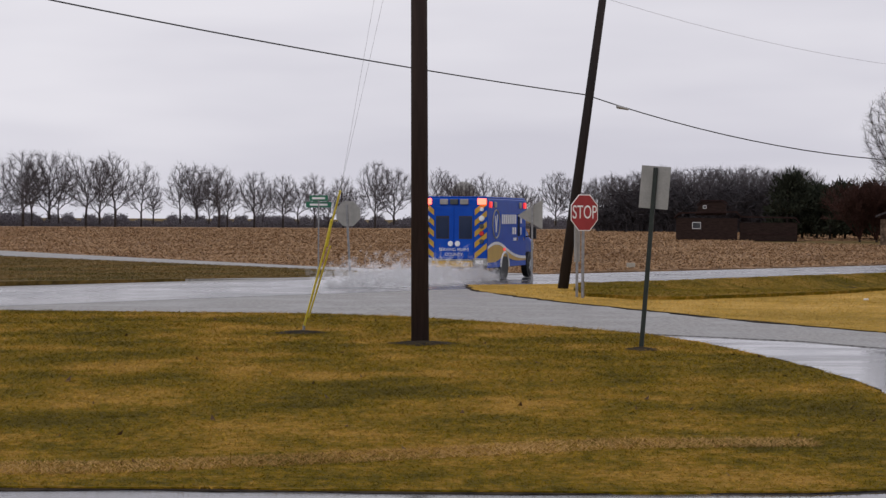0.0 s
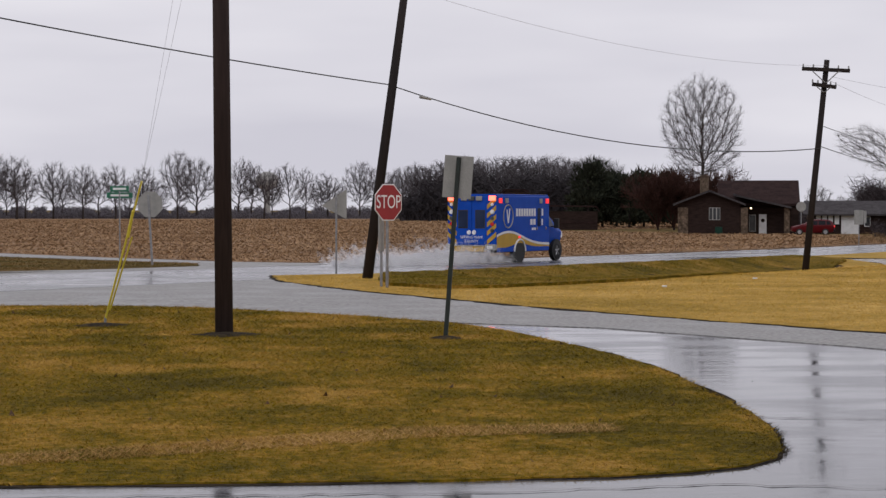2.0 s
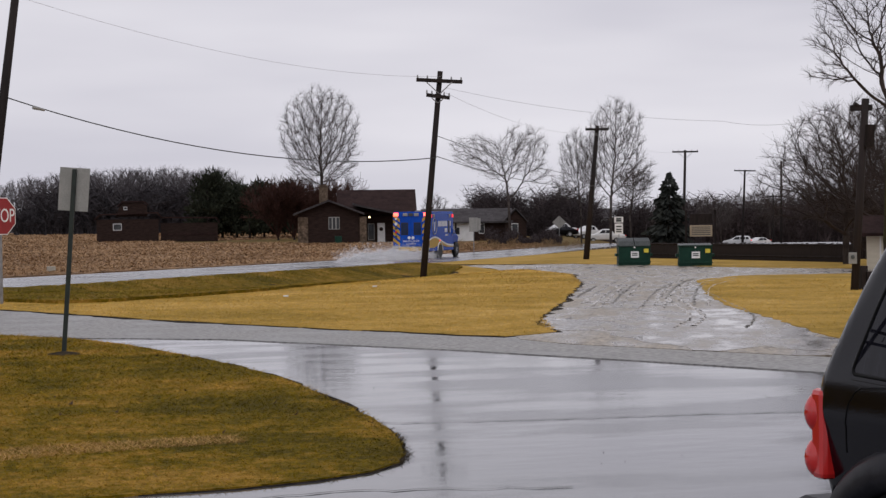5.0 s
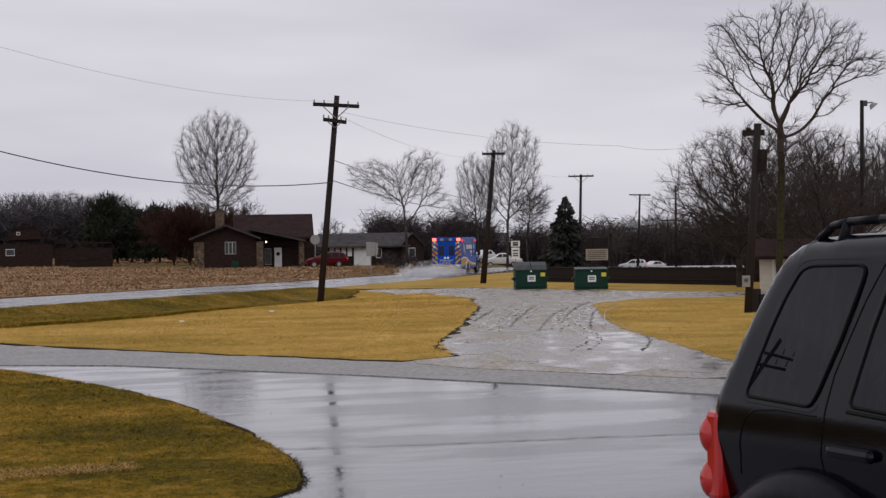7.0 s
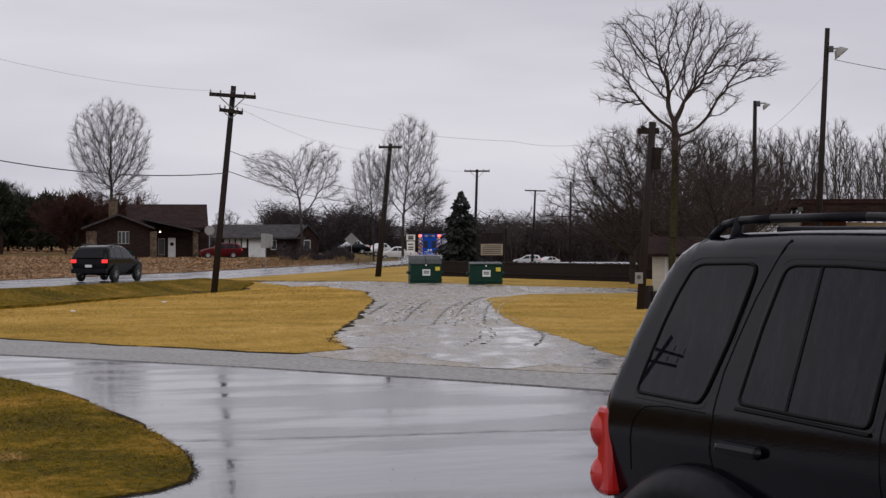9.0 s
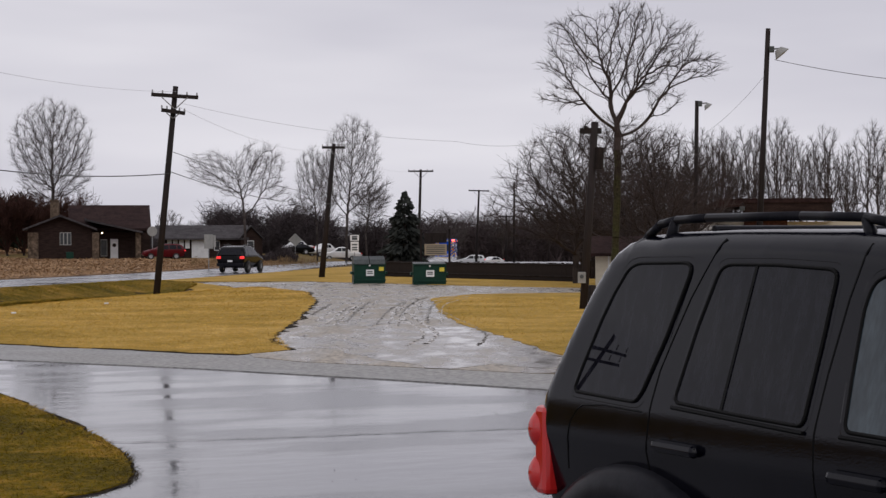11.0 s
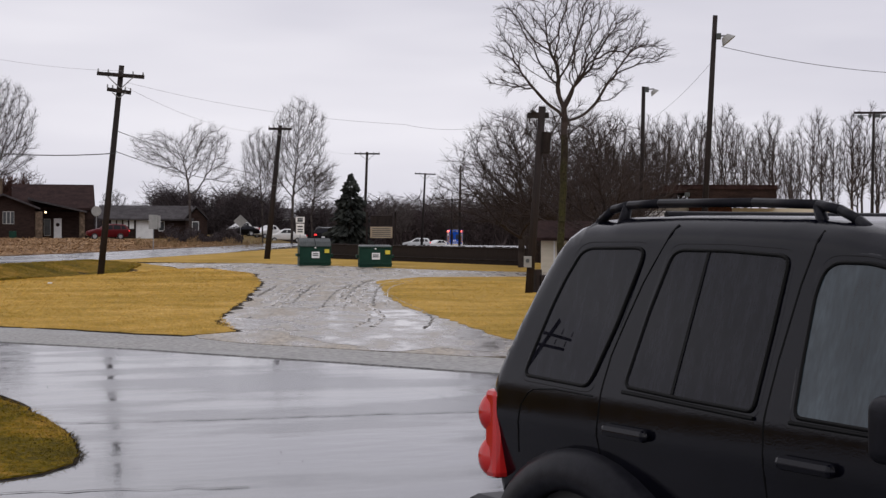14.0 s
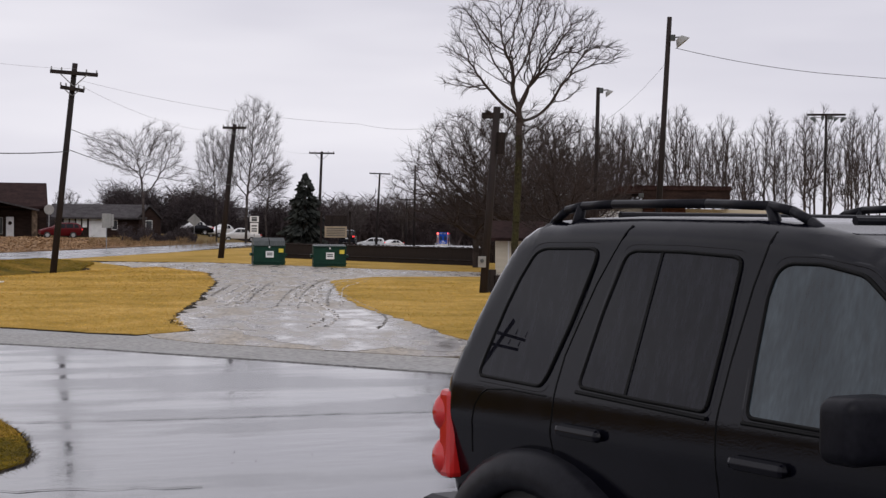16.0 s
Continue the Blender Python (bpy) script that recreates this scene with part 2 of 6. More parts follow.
# ---- ground, roads, lawns ----
bm = bmesh.new()
radii = [0.01, 4, 8, 12, 20, 30, 43, 50, 54, 57, 60, 63, 66, 70, 74, 78, 84, 90, 110, 130, 160, 190, 280, 400, 600, 900, 1500, 3000, 6000]
rows_ = [[bm.verts.new((r * math.sin(a * math.pi / 180), r * math.cos(a * math.pi / 180), 0)) for a in range(360)] for r in radii]
for r0, r1 in zip(rows_, rows_[1:]):
    for k in range(360):
        bm.faces.new((r0[k], r0[(k + 1) % 360], r1[(k + 1) % 360], r1[k]))
for v in bm.verts:
    v.co.z = G(v.co.x, v.co.y, False) - 0.10
tagged(part("ground", bm, VERGE), "rough winter grass with bare patches", "ground", kind="structure")

patch("lot", [(-30, -20), (30, -20), (22, 2), (15.5, 10), (10.7, 18.2), (9.7, 20.5), (8.2, 23.6), (5.7, 27.8), (3.7, 29.7), (2, 30.5), (-14, 28), (-30, 20)],
      0.0, WET, "smooth wet asphalt lot with shallow puddles", step=3.0)
patch("cross_road", [(.9, 56), (1.0, 50), (1.9, 46), (3.0, 41.7), (4.0, 38.9), (5.7, 34), (7.7, 29.6), (9.7, 25.9), (10.8, 22.2), (12.6, 18), (18, 8),
      (16.5, 8), (10.5, 18.1), (9.5, 20.4), (8.0, 23.5), (5.5, 27.7), (3.5, 29.2), (2.0, 31), (.6, 32.6), (-1, 34.5), (-2.6, 35.2), (-8.8, 35.9), (-15, 31), (-24, 18), (-34, 22), (-12.5, 51.2), (-8.6, 56.7), (-4.4, 62.6), (-1, 64)],
      0.012, GREYROAD, "pale worn asphalt side road, damp", step=4.0)


def alongside(s, o):
    p = ROAD0 + ALONG * s + ACROSS * o
    return (p.x, p.y)


MAIN = [(-60, -4, 5.5), (-14, -3.6, 5.6), (0, -3.4, 5.8), (25, -3.6, 5.4), (50, -3.8, 4.0), (80, -5.2, .6), (115, -7.6, -3), (150, -7.0, -3.0), (200, 4, 8), (270, 40, 46)]
patch("main_road", [alongside(s, a) for s, a, b in MAIN] + [alongside(s, b) for s, a, b in reversed(MAIN)], 0.0165, WETROAD, "two-lane asphalt road, wet and shining", step=6.0)
patch("far_side_road", [(3.8, 71.5), (-.6, 75.5), (-6.2, 85), (-13, 98), (-34, 137), (-80, 225), (-95, 215), (-40, 125), (-14, 86), (-9, 76), (-9, 60), (-4, 60.5), (-1.5, 62.5)], 0.0205, GREYROAD, "narrow worn side road beyond the crossing", step=8.0)
LAWN_POLY = [(-24, 11.6), (-1.9, 11.8), (1, 11.7), (2.4, 11.78), (3.0, 11.95), (3.45, 12.2), (3.78, 12.6), (3.98, 13.15), (4.17, 13.9), (4.32, 14.7), (4.45, 15.7), (4.6, 18.4), (4.7, 20.3), (4.5, 23), (3.95, 26.9), (3.3, 29.2), (2.1, 31.2), (.7, 32.8), (-.9, 34.6), (-2.6, 35.4), (-8.8, 36.1), (-14, 31), (-24, 18)]


def grown(poly, w):
    """An outline moved outwards by w metres."""
    c = Vector((sum(q[0] for q in poly) / len(poly), sum(q[1] for q in poly) / len(poly)))
    out = []
    for k, q in enumerate(poly):
        a, b = Vector(poly[k - 1]), Vector(poly[(k + 1) % len(poly)])
        n = Vector(((b - a).y, -(b - a).x)).normalized()
        out.append(tuple(Vector(q) + n * w))
    return out


EARTH = mat("bare_wet_earth", (0.016, 0.013, 0.010), (0.05, 0.038, 0.024), scale=6, rough=0.95, spec=0.05, bump=0.02, bscale=12)
patch("lawn_rim", grown(LAWN_POLY, .025), 0.007, EARTH, "dark wet soil along the lawn's edge", step=2.0, ragged=0.07, seed=4)
patch("lawn", LAWN_POLY,
      0.018, LAWN, "patchy green and straw-brown winter lawn", step=2.0, ragged=0.05)
FAR_LAWN = [(.8, 54.5), (.9, 50), (1.7, 46), (2.8, 41.7), (3.8, 38.9), (5.5, 34), (7.5, 29.6), (9.5, 25.9), (10.6, 26.6), (11.2, 29), (12.2, 31.3), (14.8, 36.8), (20.5, 49.5), (24.5, 60), (26.5, 70), (28.2, 78.5), (27.9, 84), (24.5, 83.6), (18.3, 75), (13.0, 67.5), (4.9, 57.0), (2.5, 55.5)]
patch("far_lawn_rim", grown(FAR_LAWN, .10), 0.023, EARTH, "dark wet soil along the dry lawn's edge", step=2.0, ragged=0.12, skirt=.04, seed=14)
patch("far_lawn", FAR_LAWN,
      0.03, LAWN_DRY, "dry straw-coloured winter lawn with a ditch", step=1.0, ragged=0.08)
patch("gravel_drive", [(9.5, 25.3), (9.7, 24), (11.5, 20.4), (14, 20), (16, 24), (19, 31), (24, 43), (30, 51), (36, 52), (75, 46), (75, 50), (48, 56), (36.0, 60.2), (34.2, 65), (33.6, 70), (33.0, 76), (31.5, 84), (30.0, 88.5), (25, 84), (24, 62), (19, 50), (11, 31)],
      0.02, GRAVEL, "muddy gravel drive with wet tyre ruts", step=2.0)
patch("lawn_by_drive", [(28, 53.9), (24.5, 50.0), (22.3, 45.2), (19.4, 39), (17.1, 33.6), (14.9, 26.9), (13.7, 23.6), (13.2, 21), (14.5, 17), (20, 8), (40, 20), (50, 45), (34, 53), (31.7, 53.8)],
      0.03, LAWN_DRY, "dry straw-coloured winter lawn", step=2.5, ragged=0.08)
patch("field", [alongside(-3, -4.3), (-.6, 75.5), (-6.2, 85), (-13, 98), (-34, 137), (-80, 235), (-330, 900), (330, 900), (230, 480), (90, 300), (44, 258), (40, 232), (62, 196), (66, 172), alongside(96, -7.2), alongside(80, -6), alongside(50, -4.6), alongside(25, -4.3)],
      0.04, STUBBLE, "harvested cornfield with pale stubble", step=15.0)
patch("verge", [(-1.9, 71.6), (-1.7, 67.2), (-5.4, 62.4), (-8, 60.4), (-14, 55), (-40, 22), (-110, 60), (-110, 215), (-92, 205), (-35, 123), (-11.5, 87.2), (-6.9, 79.6)], 0.034, VERGE, "rough green and brown verge grass", step=8.0, ragged=.15)
patch("verge_by_drive", [(24.6, 84.2), (28, 84.4), (30.2, 88.5), (31.8, 84), (33.3, 76), (33.9, 70), (34.5, 65), (36.2, 60.5), (48, 56.5), (76, 51), (110, 90), (110, 140), (66, 140), alongside(66, 3.2), alongside(50, 4.3), alongside(25, 5.7)], 0.035, LAWN_DRY, "dry grass strip beside the road", step=5.0, ragged=0.08)

# ---- more materials ----
RED_SIGN = mat("red_sign_sheeting", (0.26, 0.012, 0.016), (0.30, 0.016, 0.02), rough=0.5)
WHITE_SIGN = mat("white_sign_sheeting", (0.72, 0.72, 0.72), (0.8, 0.8, 0.8), rough=0.5)
SIGN_BACK = mat("dull_aluminium", (0.24, 0.24, 0.225), (0.31, 0.30, 0.285), scale=3, rough=0.55, fine=0.1)
GREEN_POST = mat("green_post_paint", (0.006, 0.012, 0.009), (0.012, 0.020, 0.015), scale=9, rough=0.6, fine=0.3)
GREEN_SIGN = mat("green_street_sign", (0.015, 0.13, 0.075), (0.02, 0.16, 0.09), rough=0.5)
YELLOW = mat("yellow_plastic", (0.62, 0.50, 0.04), (0.70, 0.58, 0.06), scale=4, rough=0.5, fine=0.1)
WIRE = mat("black_cable", (0.012, 0.012, 0.013), (0.02, 0.02, 0.021), rough=0.6)
THINWIRE = mat("bare_wire", (0.30, 0.30, 0.32), (0.36, 0.36, 0.38), rough=0.5)
DUMP = mat("green_dumpster_paint", (0.003, 0.028, 0.018), (0.006, 0.040, 0.025), scale=2.5, spec=.2, rough=0.5, fine=0.25)
DARKPLASTIC = mat("dark_plastic", (0.035, 0.042, 0.042), (0.06, 0.068, 0.068), scale=4, rough=0.45, fine=0.2)
FENCE = mat("dark_fence_boards", (0.014, 0.011, 0.010), (0.028, 0.021, 0.019), scale=5, rough=0.85, fine=0.3, stretch=(1, 1, 0.2))
GLASSY = mat("insulator_porcelain", (0.25, 0.25, 0.25), (0.3, 0.3, 0.3), rough=0.2)
CONCRETE = mat("pale_concrete", (0.34, 0.32, 0.27), (0.42, 0.40, 0.34), scale=4, rough=0.8)
TAN = mat("tan_board", (0.30, 0.23, 0.15), (0.36, 0.28, 0.19), scale=2, rough=0.7)


# ---- poles ----
def pole(az, d, height, r0, r1, label, lean=0.0, arms=(), turn=0.0, braces=True, beam=.065):
    """A wooden pole with its crossarms: each arm is (height, half length, slope)."""
    ob = thing("utility_pole", P(az, d), label, "utility pole", "utility poles", turn=-az + turn)
    part("shaft", rod(bmesh.new(), (0, 0, -0.4), (lean, 0, height), r0, r1, 14), POLEWOOD, ob, smooth_faces=True)
    for h, half, slope in arms:
        c = lean * h / height
        part("crossarm", box(bmesh.new(), -half, half, -.06, .06, -beam, beam, .012, Matrix.Translation((c, -r1 - .05, h)) @ Matrix.Rotation(slope, 4, "Y")), POLEWOOD, ob)
        for k in (-1, -.55, .55, 1):
            z = h + .06 - math.sin(slope) * k * half
            bm = rod(bmesh.new(), (c + k * half * .94, -r1 - .05, z), (c + k * half * .94, -r1 - .05, z + .11), .032, .022, 8)
            part("insulator", bm, GLASSY, ob)
        if braces:
            bm = rod(bmesh.new(), (c - half * .55, -r1 - .1, h - .05), (c - .02, -r1 - .06, h - half * .55), .018)
            rod(bm, (c + half * .55, -r1 - .1, h - .05), (c + .02, -r1 - .06, h - half * .55), .018)
            part("brace", bm, STEEL, ob)
    return ob


poleA = pole(-.65, 26.6, 9.6, .135, .112, "thick dark wooden pole standing in the lawn", -.085)
poleA.children[0].data.materials[0] = POLEBROWN
pole1 = pole(3.78, 51.5, 9.3, .16, .105, "leaning dark wooden utility pole by the crossing", 1.26)
pole2 = pole(17.50, 64.5, 7.35, .125, .095, "wooden utility pole with two crossarms by the ditch", .74, ((7.0, .82, .06), (6.45, .42, .14)))
pole3 = pole(22.66, 97, 7.15, .17, .11, "dark wooden utility pole beside the drive", .72, ((6.95, .62, 0),))
pole(25.72, 150, 7.9, .14, .1, "wooden utility pole with one crossarm", .25, ((7.75, 1.05, 0),))
pole(27.55, 200, 8.0, .15, .1, "wooden utility pole with one crossarm", .35, ((7.9, 1.15, .03),))
pole(28.75, 170, 7.6, .13, .09, "bare wooden pole beyond the fence", .05)
pole(28.5, 240, 6.6, .13, .1, "wooden utility pole far off", .05, ((6.3, .9, 0),), braces=False)
pole(29.85, 210, 5.2, .06, .05, "slim grey pole far off", .0)
tp = pole(30.92, 46, 4.75, .105, .095, "dark service pole with meter and transformer", .33)
part("transformer", rod(bmesh.new(), (.42, -.1, 3.55), (.44, -.1, 4.1), .12, .12, 14), FENCE, tp, "dark grey drum transformer")
part("bracket", box(bmesh.new(), -.05, .5, -.06, .06, 4.45, 4.6, .01), POLEWOOD, tp)
part("bracket_arm", rod(bmesh.new(), (.3, 0, 4.5), (.06, -.05, 4.62), .03, .06), POLEWOOD, tp)
part("meter_box", box(bmesh.new(), -.11, .09, -.26, -.14, .68, .96, .01), SIGN_BACK, tp, "pale grey meter box")
part("meter_dial", rod(bmesh.new(), (-.01, -.26, .85), (-.01, -.29, .85), .05, .05, 12), DARKPLASTIC, tp)
for x, h in ((.28, .5), (.5, .3), (.42, .36)):
    ob = thing("short_post", P(30.88 + x * 1.2, 46.3), "short dark wooden post beside the service pole", "post", "short posts")
    part("shaft", box(bmesh.new(), -.09, .09, -.08, .08, -.2, h + .12, .015), POLEWOOD, ob)


slim = pole(-19.27, 32.6, 7.2, .085, .07, "slim wooden utility pole with two crossarms by the road", -3.4, ((6.85, .95, .03), (6.60, .95, .06)), turn=32, braces=False, beam=.025)
slim.scale = (.5, .5, 1)


def flood_pole(az, d, top, label, heads, lean=0.0, r=.1, head=None):
    ob = thing("flood_light_pole", P(az, d), label, "light pole", "flood light poles", turn=-az)
    z, head = top - P(az, d).z, head or SIGN_BACK
    part("shaft", rod(bmesh.new(), (-lean, 0, -.3), (0, 0, z), r * 1.25, r * .85, 12), POLEWOOD, ob, smooth_faces=True)
    for dx, dz, s in heads:
        bm = rod(bmesh.new(), (0, 0, z - dz), (dx, -.1, z - dz + .02), .03)
        part("bracket", bm, STEEL, ob)
        bm = bmesh.new()
        m = Matrix.Translation((dx, -.12, z - dz - .1)) @ Matrix.Rotation(-.7 * (1 if dx > 0 else -1), 4, "Y")
        rr = bmesh.ops.create_cone(bm, cap_ends=True, segments=16, radius1=s, radius2=s * .45, depth=s * .8)
        bmesh.ops.transform(bm, matrix=m, verts=rr["verts"])
        part("lamp_head", bm, head, ob, "pale metal floodlight head" if head is SIGN_BACK else "dark floodlight head")
        part("ballast", box(bmesh.new(), dx * .3 - .09, dx * .3 + .09, -.2, -.02, z - dz - .12, z - dz + .1, .02), DARKPLASTIC, ob)
    return ob


flood_pole(34.5, 75, 7.45, "dark wooden pole with one floodlight", ((.42, .12, .2),), .1, .09)
flood_pole(36.7, 66, 9.35, "tall dark wooden pole with a floodlight", ((.42, .75, .3),), .42, .1)
fp = flood_pole(41.55, 112, 8.55, "dark pole with twin floodlights on a crossarm", ((-.75, .25, .26), (.98, .25, .26), (.55, .25, .2)), .05, .09, DARKPLASTIC)
part("crossarm", box(bmesh.new(), -1.15, 1.15, -.06, .06, 8.8, 8.93, .01), POLEWOOD, fp)


def wire(name, pts, r, material, label, sag=0.0, n=18):
    bm = bmesh.new()
    path = []
    for a, b in zip(pts, pts[1:]):
        a, b = Vector(a), Vector(b)
        path += [a.lerp(b, k / n) - Vector((0, 0, sag * 4 * (k / n) * (1 - k / n))) for k in range(n)]
    path.append(Vector(pts[-1]))
    rings = []
    for k, p in enumerate(path):
        q = (path[min(k + 1, len(path) - 1)] - path[max(k - 1, 0)]).to_track_quat("Z", "Y")
        rings.append([bm.verts.new(p + q @ Vector((r * math.cos(i * 1.2566), r * math.sin(i * 1.2566), 0))) for i in range(5)])
    for c, d in zip(rings, rings[1:]):
        for i in range(5):
            bm.faces.new((c[i], c[(i + 1) % 5], d[(i + 1) % 5], d[i]))
    return tagged(part(name, bm, material), label, "cable", "overhead cables")


def ray(az, el, d):
    return Vector((d * math.sin(radians(az)), d * math.cos(radians(az)), EYE[2] + d * math.tan(radians(el))))


wire("overhead_cable", [ray(-22.0, 9.0, 31.5), ray(-11.9, 6.6, 38), ray(4.5, 3.93, 51.4)], .017, WIRE, "thick black overhead cable", .10)
wire("overhead_cable", [ray(4.5, 3.93, 51.4), ray(18.0, 1.9, 64.4)], .017, WIRE, "thick black overhead cable", .74)
wire("overhead_cable", [ray(18.0, 1.95, 64.4), ray(23.0, .95, 97)], .014, WIRE, "black overhead cable between poles", .35)
wire("overhead_cable", [ray(18.2, 4.0, 64.4), ray(23.1, 2.6, 97), ray(25.8, 2.0, 150)], .005, THINWIRE, "thin bare overhead wire between poles", .5)
wire("overhead_cable", [ray(18.3, 4.1, 64.4), ray(27.0, 2.9, 60), ray(31.1, 3.2, 46)], .005, THINWIRE, "thin bare overhead wire", .25)
wire("overhead_cable", [ray(18.0, 2.6, 64.4), ray(22.9, 1.2, 97)], .012, WIRE, "black overhead cable between poles", .2)
wire("overhead_cable", [ray(3.0, 7.6, 40), ray(18.2, 4.45, 64.4)], .004, THINWIRE, "thin bare overhead wire", .6)
wire("overhead_cable", [ray(36.9, 5.35, 66), ray(41.5, 4.55, 70), ray(50, 4.0, 80)], .011, WIRE, "thin black service wire", .1)
wire("overhead_cable", [ray(36.7, 5.0, 66), ray(34.6, 3.0, 75)], .005, WIRE, "thin black service wire", .2)
bm = bmesh.new()
rod(bm, ray(5.5, 3.55, 51.6), ray(5.85, 3.47, 51.8), .05, .03, 8)
tagged(part("cable_splice", bm, SIGN_BACK), "grey cable splice hanging on the overhead cable", "cable splice")

# guy wires of the lawn pole, with the yellow guard
ga, gb = P(-4.32, 29.2), ray(-3.2, .87, 28.3)
guy = thing("guy_wire_guard", ga, "bright yellow plastic guard on a guy wire", "guy wire guard")
part("guard", rod(bmesh.new(), (0, 0, .12), gb - ga, .018, .016, 8), YELLOW, guy)
part("guard", rod(bmesh.new(), (.07, 0, .25), Vector((.06, .05, 0)) + (gb - ga) * .62, .014, .014, 8), YELLOW, guy)
part("cap", rod(bmesh.new(), (gb - ga) * .62, (gb - ga) * .80 + Vector((-.02, 0, .0)), .03, .022, 8), YELLOW, guy)
part("anchor_rod", rod(bmesh.new(), (-.03, 0, -.25), (0, 0, .14), .02), STEEL, guy)
top = P(-.65, 26.6)
wire("guy_wire", [gb, Vector((top.x - .06, top.y, 7.6))], .0022, THINWIRE, "thin steel guy wire", .0, 4)
wire("guy_wire", [gb, Vector((top.x - .06, top.y, 9.0))], .0022, THINWIRE, "thin steel guy wire", .0, 4)
for az, d, r in ((-4.4, 29.0, .42), (-.6, 26.4, .48), (6.3, 25.5, .26)):
    bm = bmesh.new()
    c = P(az, d)
    ring = [bm.verts.new((c.x + r * math.cos(k / 14 * 6.283) * random.uniform(.7, 1.2), c.y + r * 1.1 * math.sin(k / 14 * 6.283) * random.uniform(.7, 1.2), c.z + .026)) for k in range(14)]
    hub = bm.verts.new((c.x, c.y, c.z + .065))
    for k in range(14):
        bm.faces.new((ring[k], ring[(k + 1) % 14], hub))
    tagged(part("bare_earth", bm, EARTH), "dark bare earth round a post", "ground", kind="structure")


# ---- signs ----
def octagon(r):
    return [(r * math.cos(math.pi / 8 + k * math.pi / 4) / math.cos(math.pi / 8), r * math.sin(math.pi / 8 + k * math.pi / 4) / math.cos(math.pi / 8)) for k in range(8)]


def words(body, size, material, parent, m, name="lettering"):
    c = bpy.data.curves.new(name, "FONT")
    c.body, c.size, c.align_x, c.align_y, c.extrude = body, size, "CENTER", "CENTER", .002
    tmp = new("lettering", c)
    me = bpy.data.meshes.new_from_object(tmp)
    bpy.data.objects.remove(tmp)
    bpy.data.curves.remove(c)
    me.transform(m)
    me.materials.clear()
    me.materials.append(material)
    ob = new(name, me)
    ob.parent = parent
    return ob


UPRIGHT = Matrix.Rotation(math.pi / 2, 4, "X")
st = thing("stop_sign", P(4.50, 44.0), "red octagonal stop sign on a steel post", "stop sign", turn=38)
sz = 2.22 - P(4.44, 44).z
part("post", box(bmesh.new(), -.035, .035, .02, .06, -.4, sz + .3, .008), STEEL, st)
part("rim", prism(bmesh.new(), octagon(.44), -.004, .004, Matrix.Translation((0, 0, sz))), WHITE_SIGN, st, "white reflective rim")
part("face", prism(bmesh.new(), octagon(.418), -.008, -.0045, Matrix.Translation((0, 0, sz))), RED_SIGN, st)
words("STOP", .365, WHITE_SIGN, st, Matrix.Translation((0, -.012, sz)) @ Matrix.Diagonal((.92, 1, 1.25, 1)) @ UPRIGHT)
p2 = thing("sign_post", P(4.28, 44.6), "second steel sign post with an edge-on plate", "sign post", turn=-40)
part("post", box(bmesh.new(), -.03, .03, -.02, .02, -.4, 2.0, .006), STEEL, p2)
part("plate", box(bmesh.new(), -.025, .025, -.1, .1, .9, 1.8, .004), SIGN_BACK, p2)
sb = thing("road_sign", P(6.31, 25.7), "back of a rectangular sign on a dark green post", "road sign", turn=-20)
part("post", box(bmesh.new(), -.03, .03, -.022, .022, -.4, 2.58, .006, Matrix.Rotation(.075, 4, "Y")), GREEN_POST, sb)
part("plate", box(bmesh.new(), -.21, .21, .028, .034, 2.0, 2.6, .002, Matrix.Rotation(.075, 4, "Y") @ Matrix.Translation((.0, 0, 0))), SIGN_BACK, sb, "bare grey aluminium back")
pn = thing("pennant_sign", P(2.86, 58), "back of a grey pennant-shaped road sign", "road sign", turn=-5)
part("post", box(bmesh.new(), -.03, .03, -.02, .02, -.4, 2.55, .006), STEEL, pn)
part("plate", prism(bmesh.new(), [(-.48, 2.15), (.33, 1.72), (.33, 2.68)], .024, .03), SIGN_BACK, pn)
ob8 = thing("stop_sign", P(-2.88, 68), "grey back of an octagonal stop sign", "stop sign", turn=-15)
part("post", box(bmesh.new(), -.04, .04, -.02, .02, -.4, 2.65, .006, Matrix.Rotation(-.06, 4, "Y")), STEEL, ob8)
part("plate", prism(bmesh.new(), octagon(.47), .024, .032, Matrix.Translation((-.09, 0, 2.3))), SIGN_BACK, ob8)
gs = thing("street_name_sign", P(-3.88, 71), "two green street name blades on a post", "street sign", turn=0)
part("post", rod(bmesh.new(), (0, 0, -.3), (0, 0, 2.85), .03, .03, 10), STEEL, gs)
for k, (h, w, a) in enumerate(((2.93, .42, -.5), (2.68, .5, .25))):
    m = Matrix.Translation((0, 0, h)) @ Matrix.Rotation(a, 4, "Z")
    part("blade", box(bmesh.new(), -w, w, -.006, .006, -.11, .11, .003, m), GREEN_SIGN, gs)
    part("lettering_bar", box(bmesh.new(), -w * .7, w * .7, -.012, -.007, -.04, .04, 0, m), WHITE_SIGN, gs)


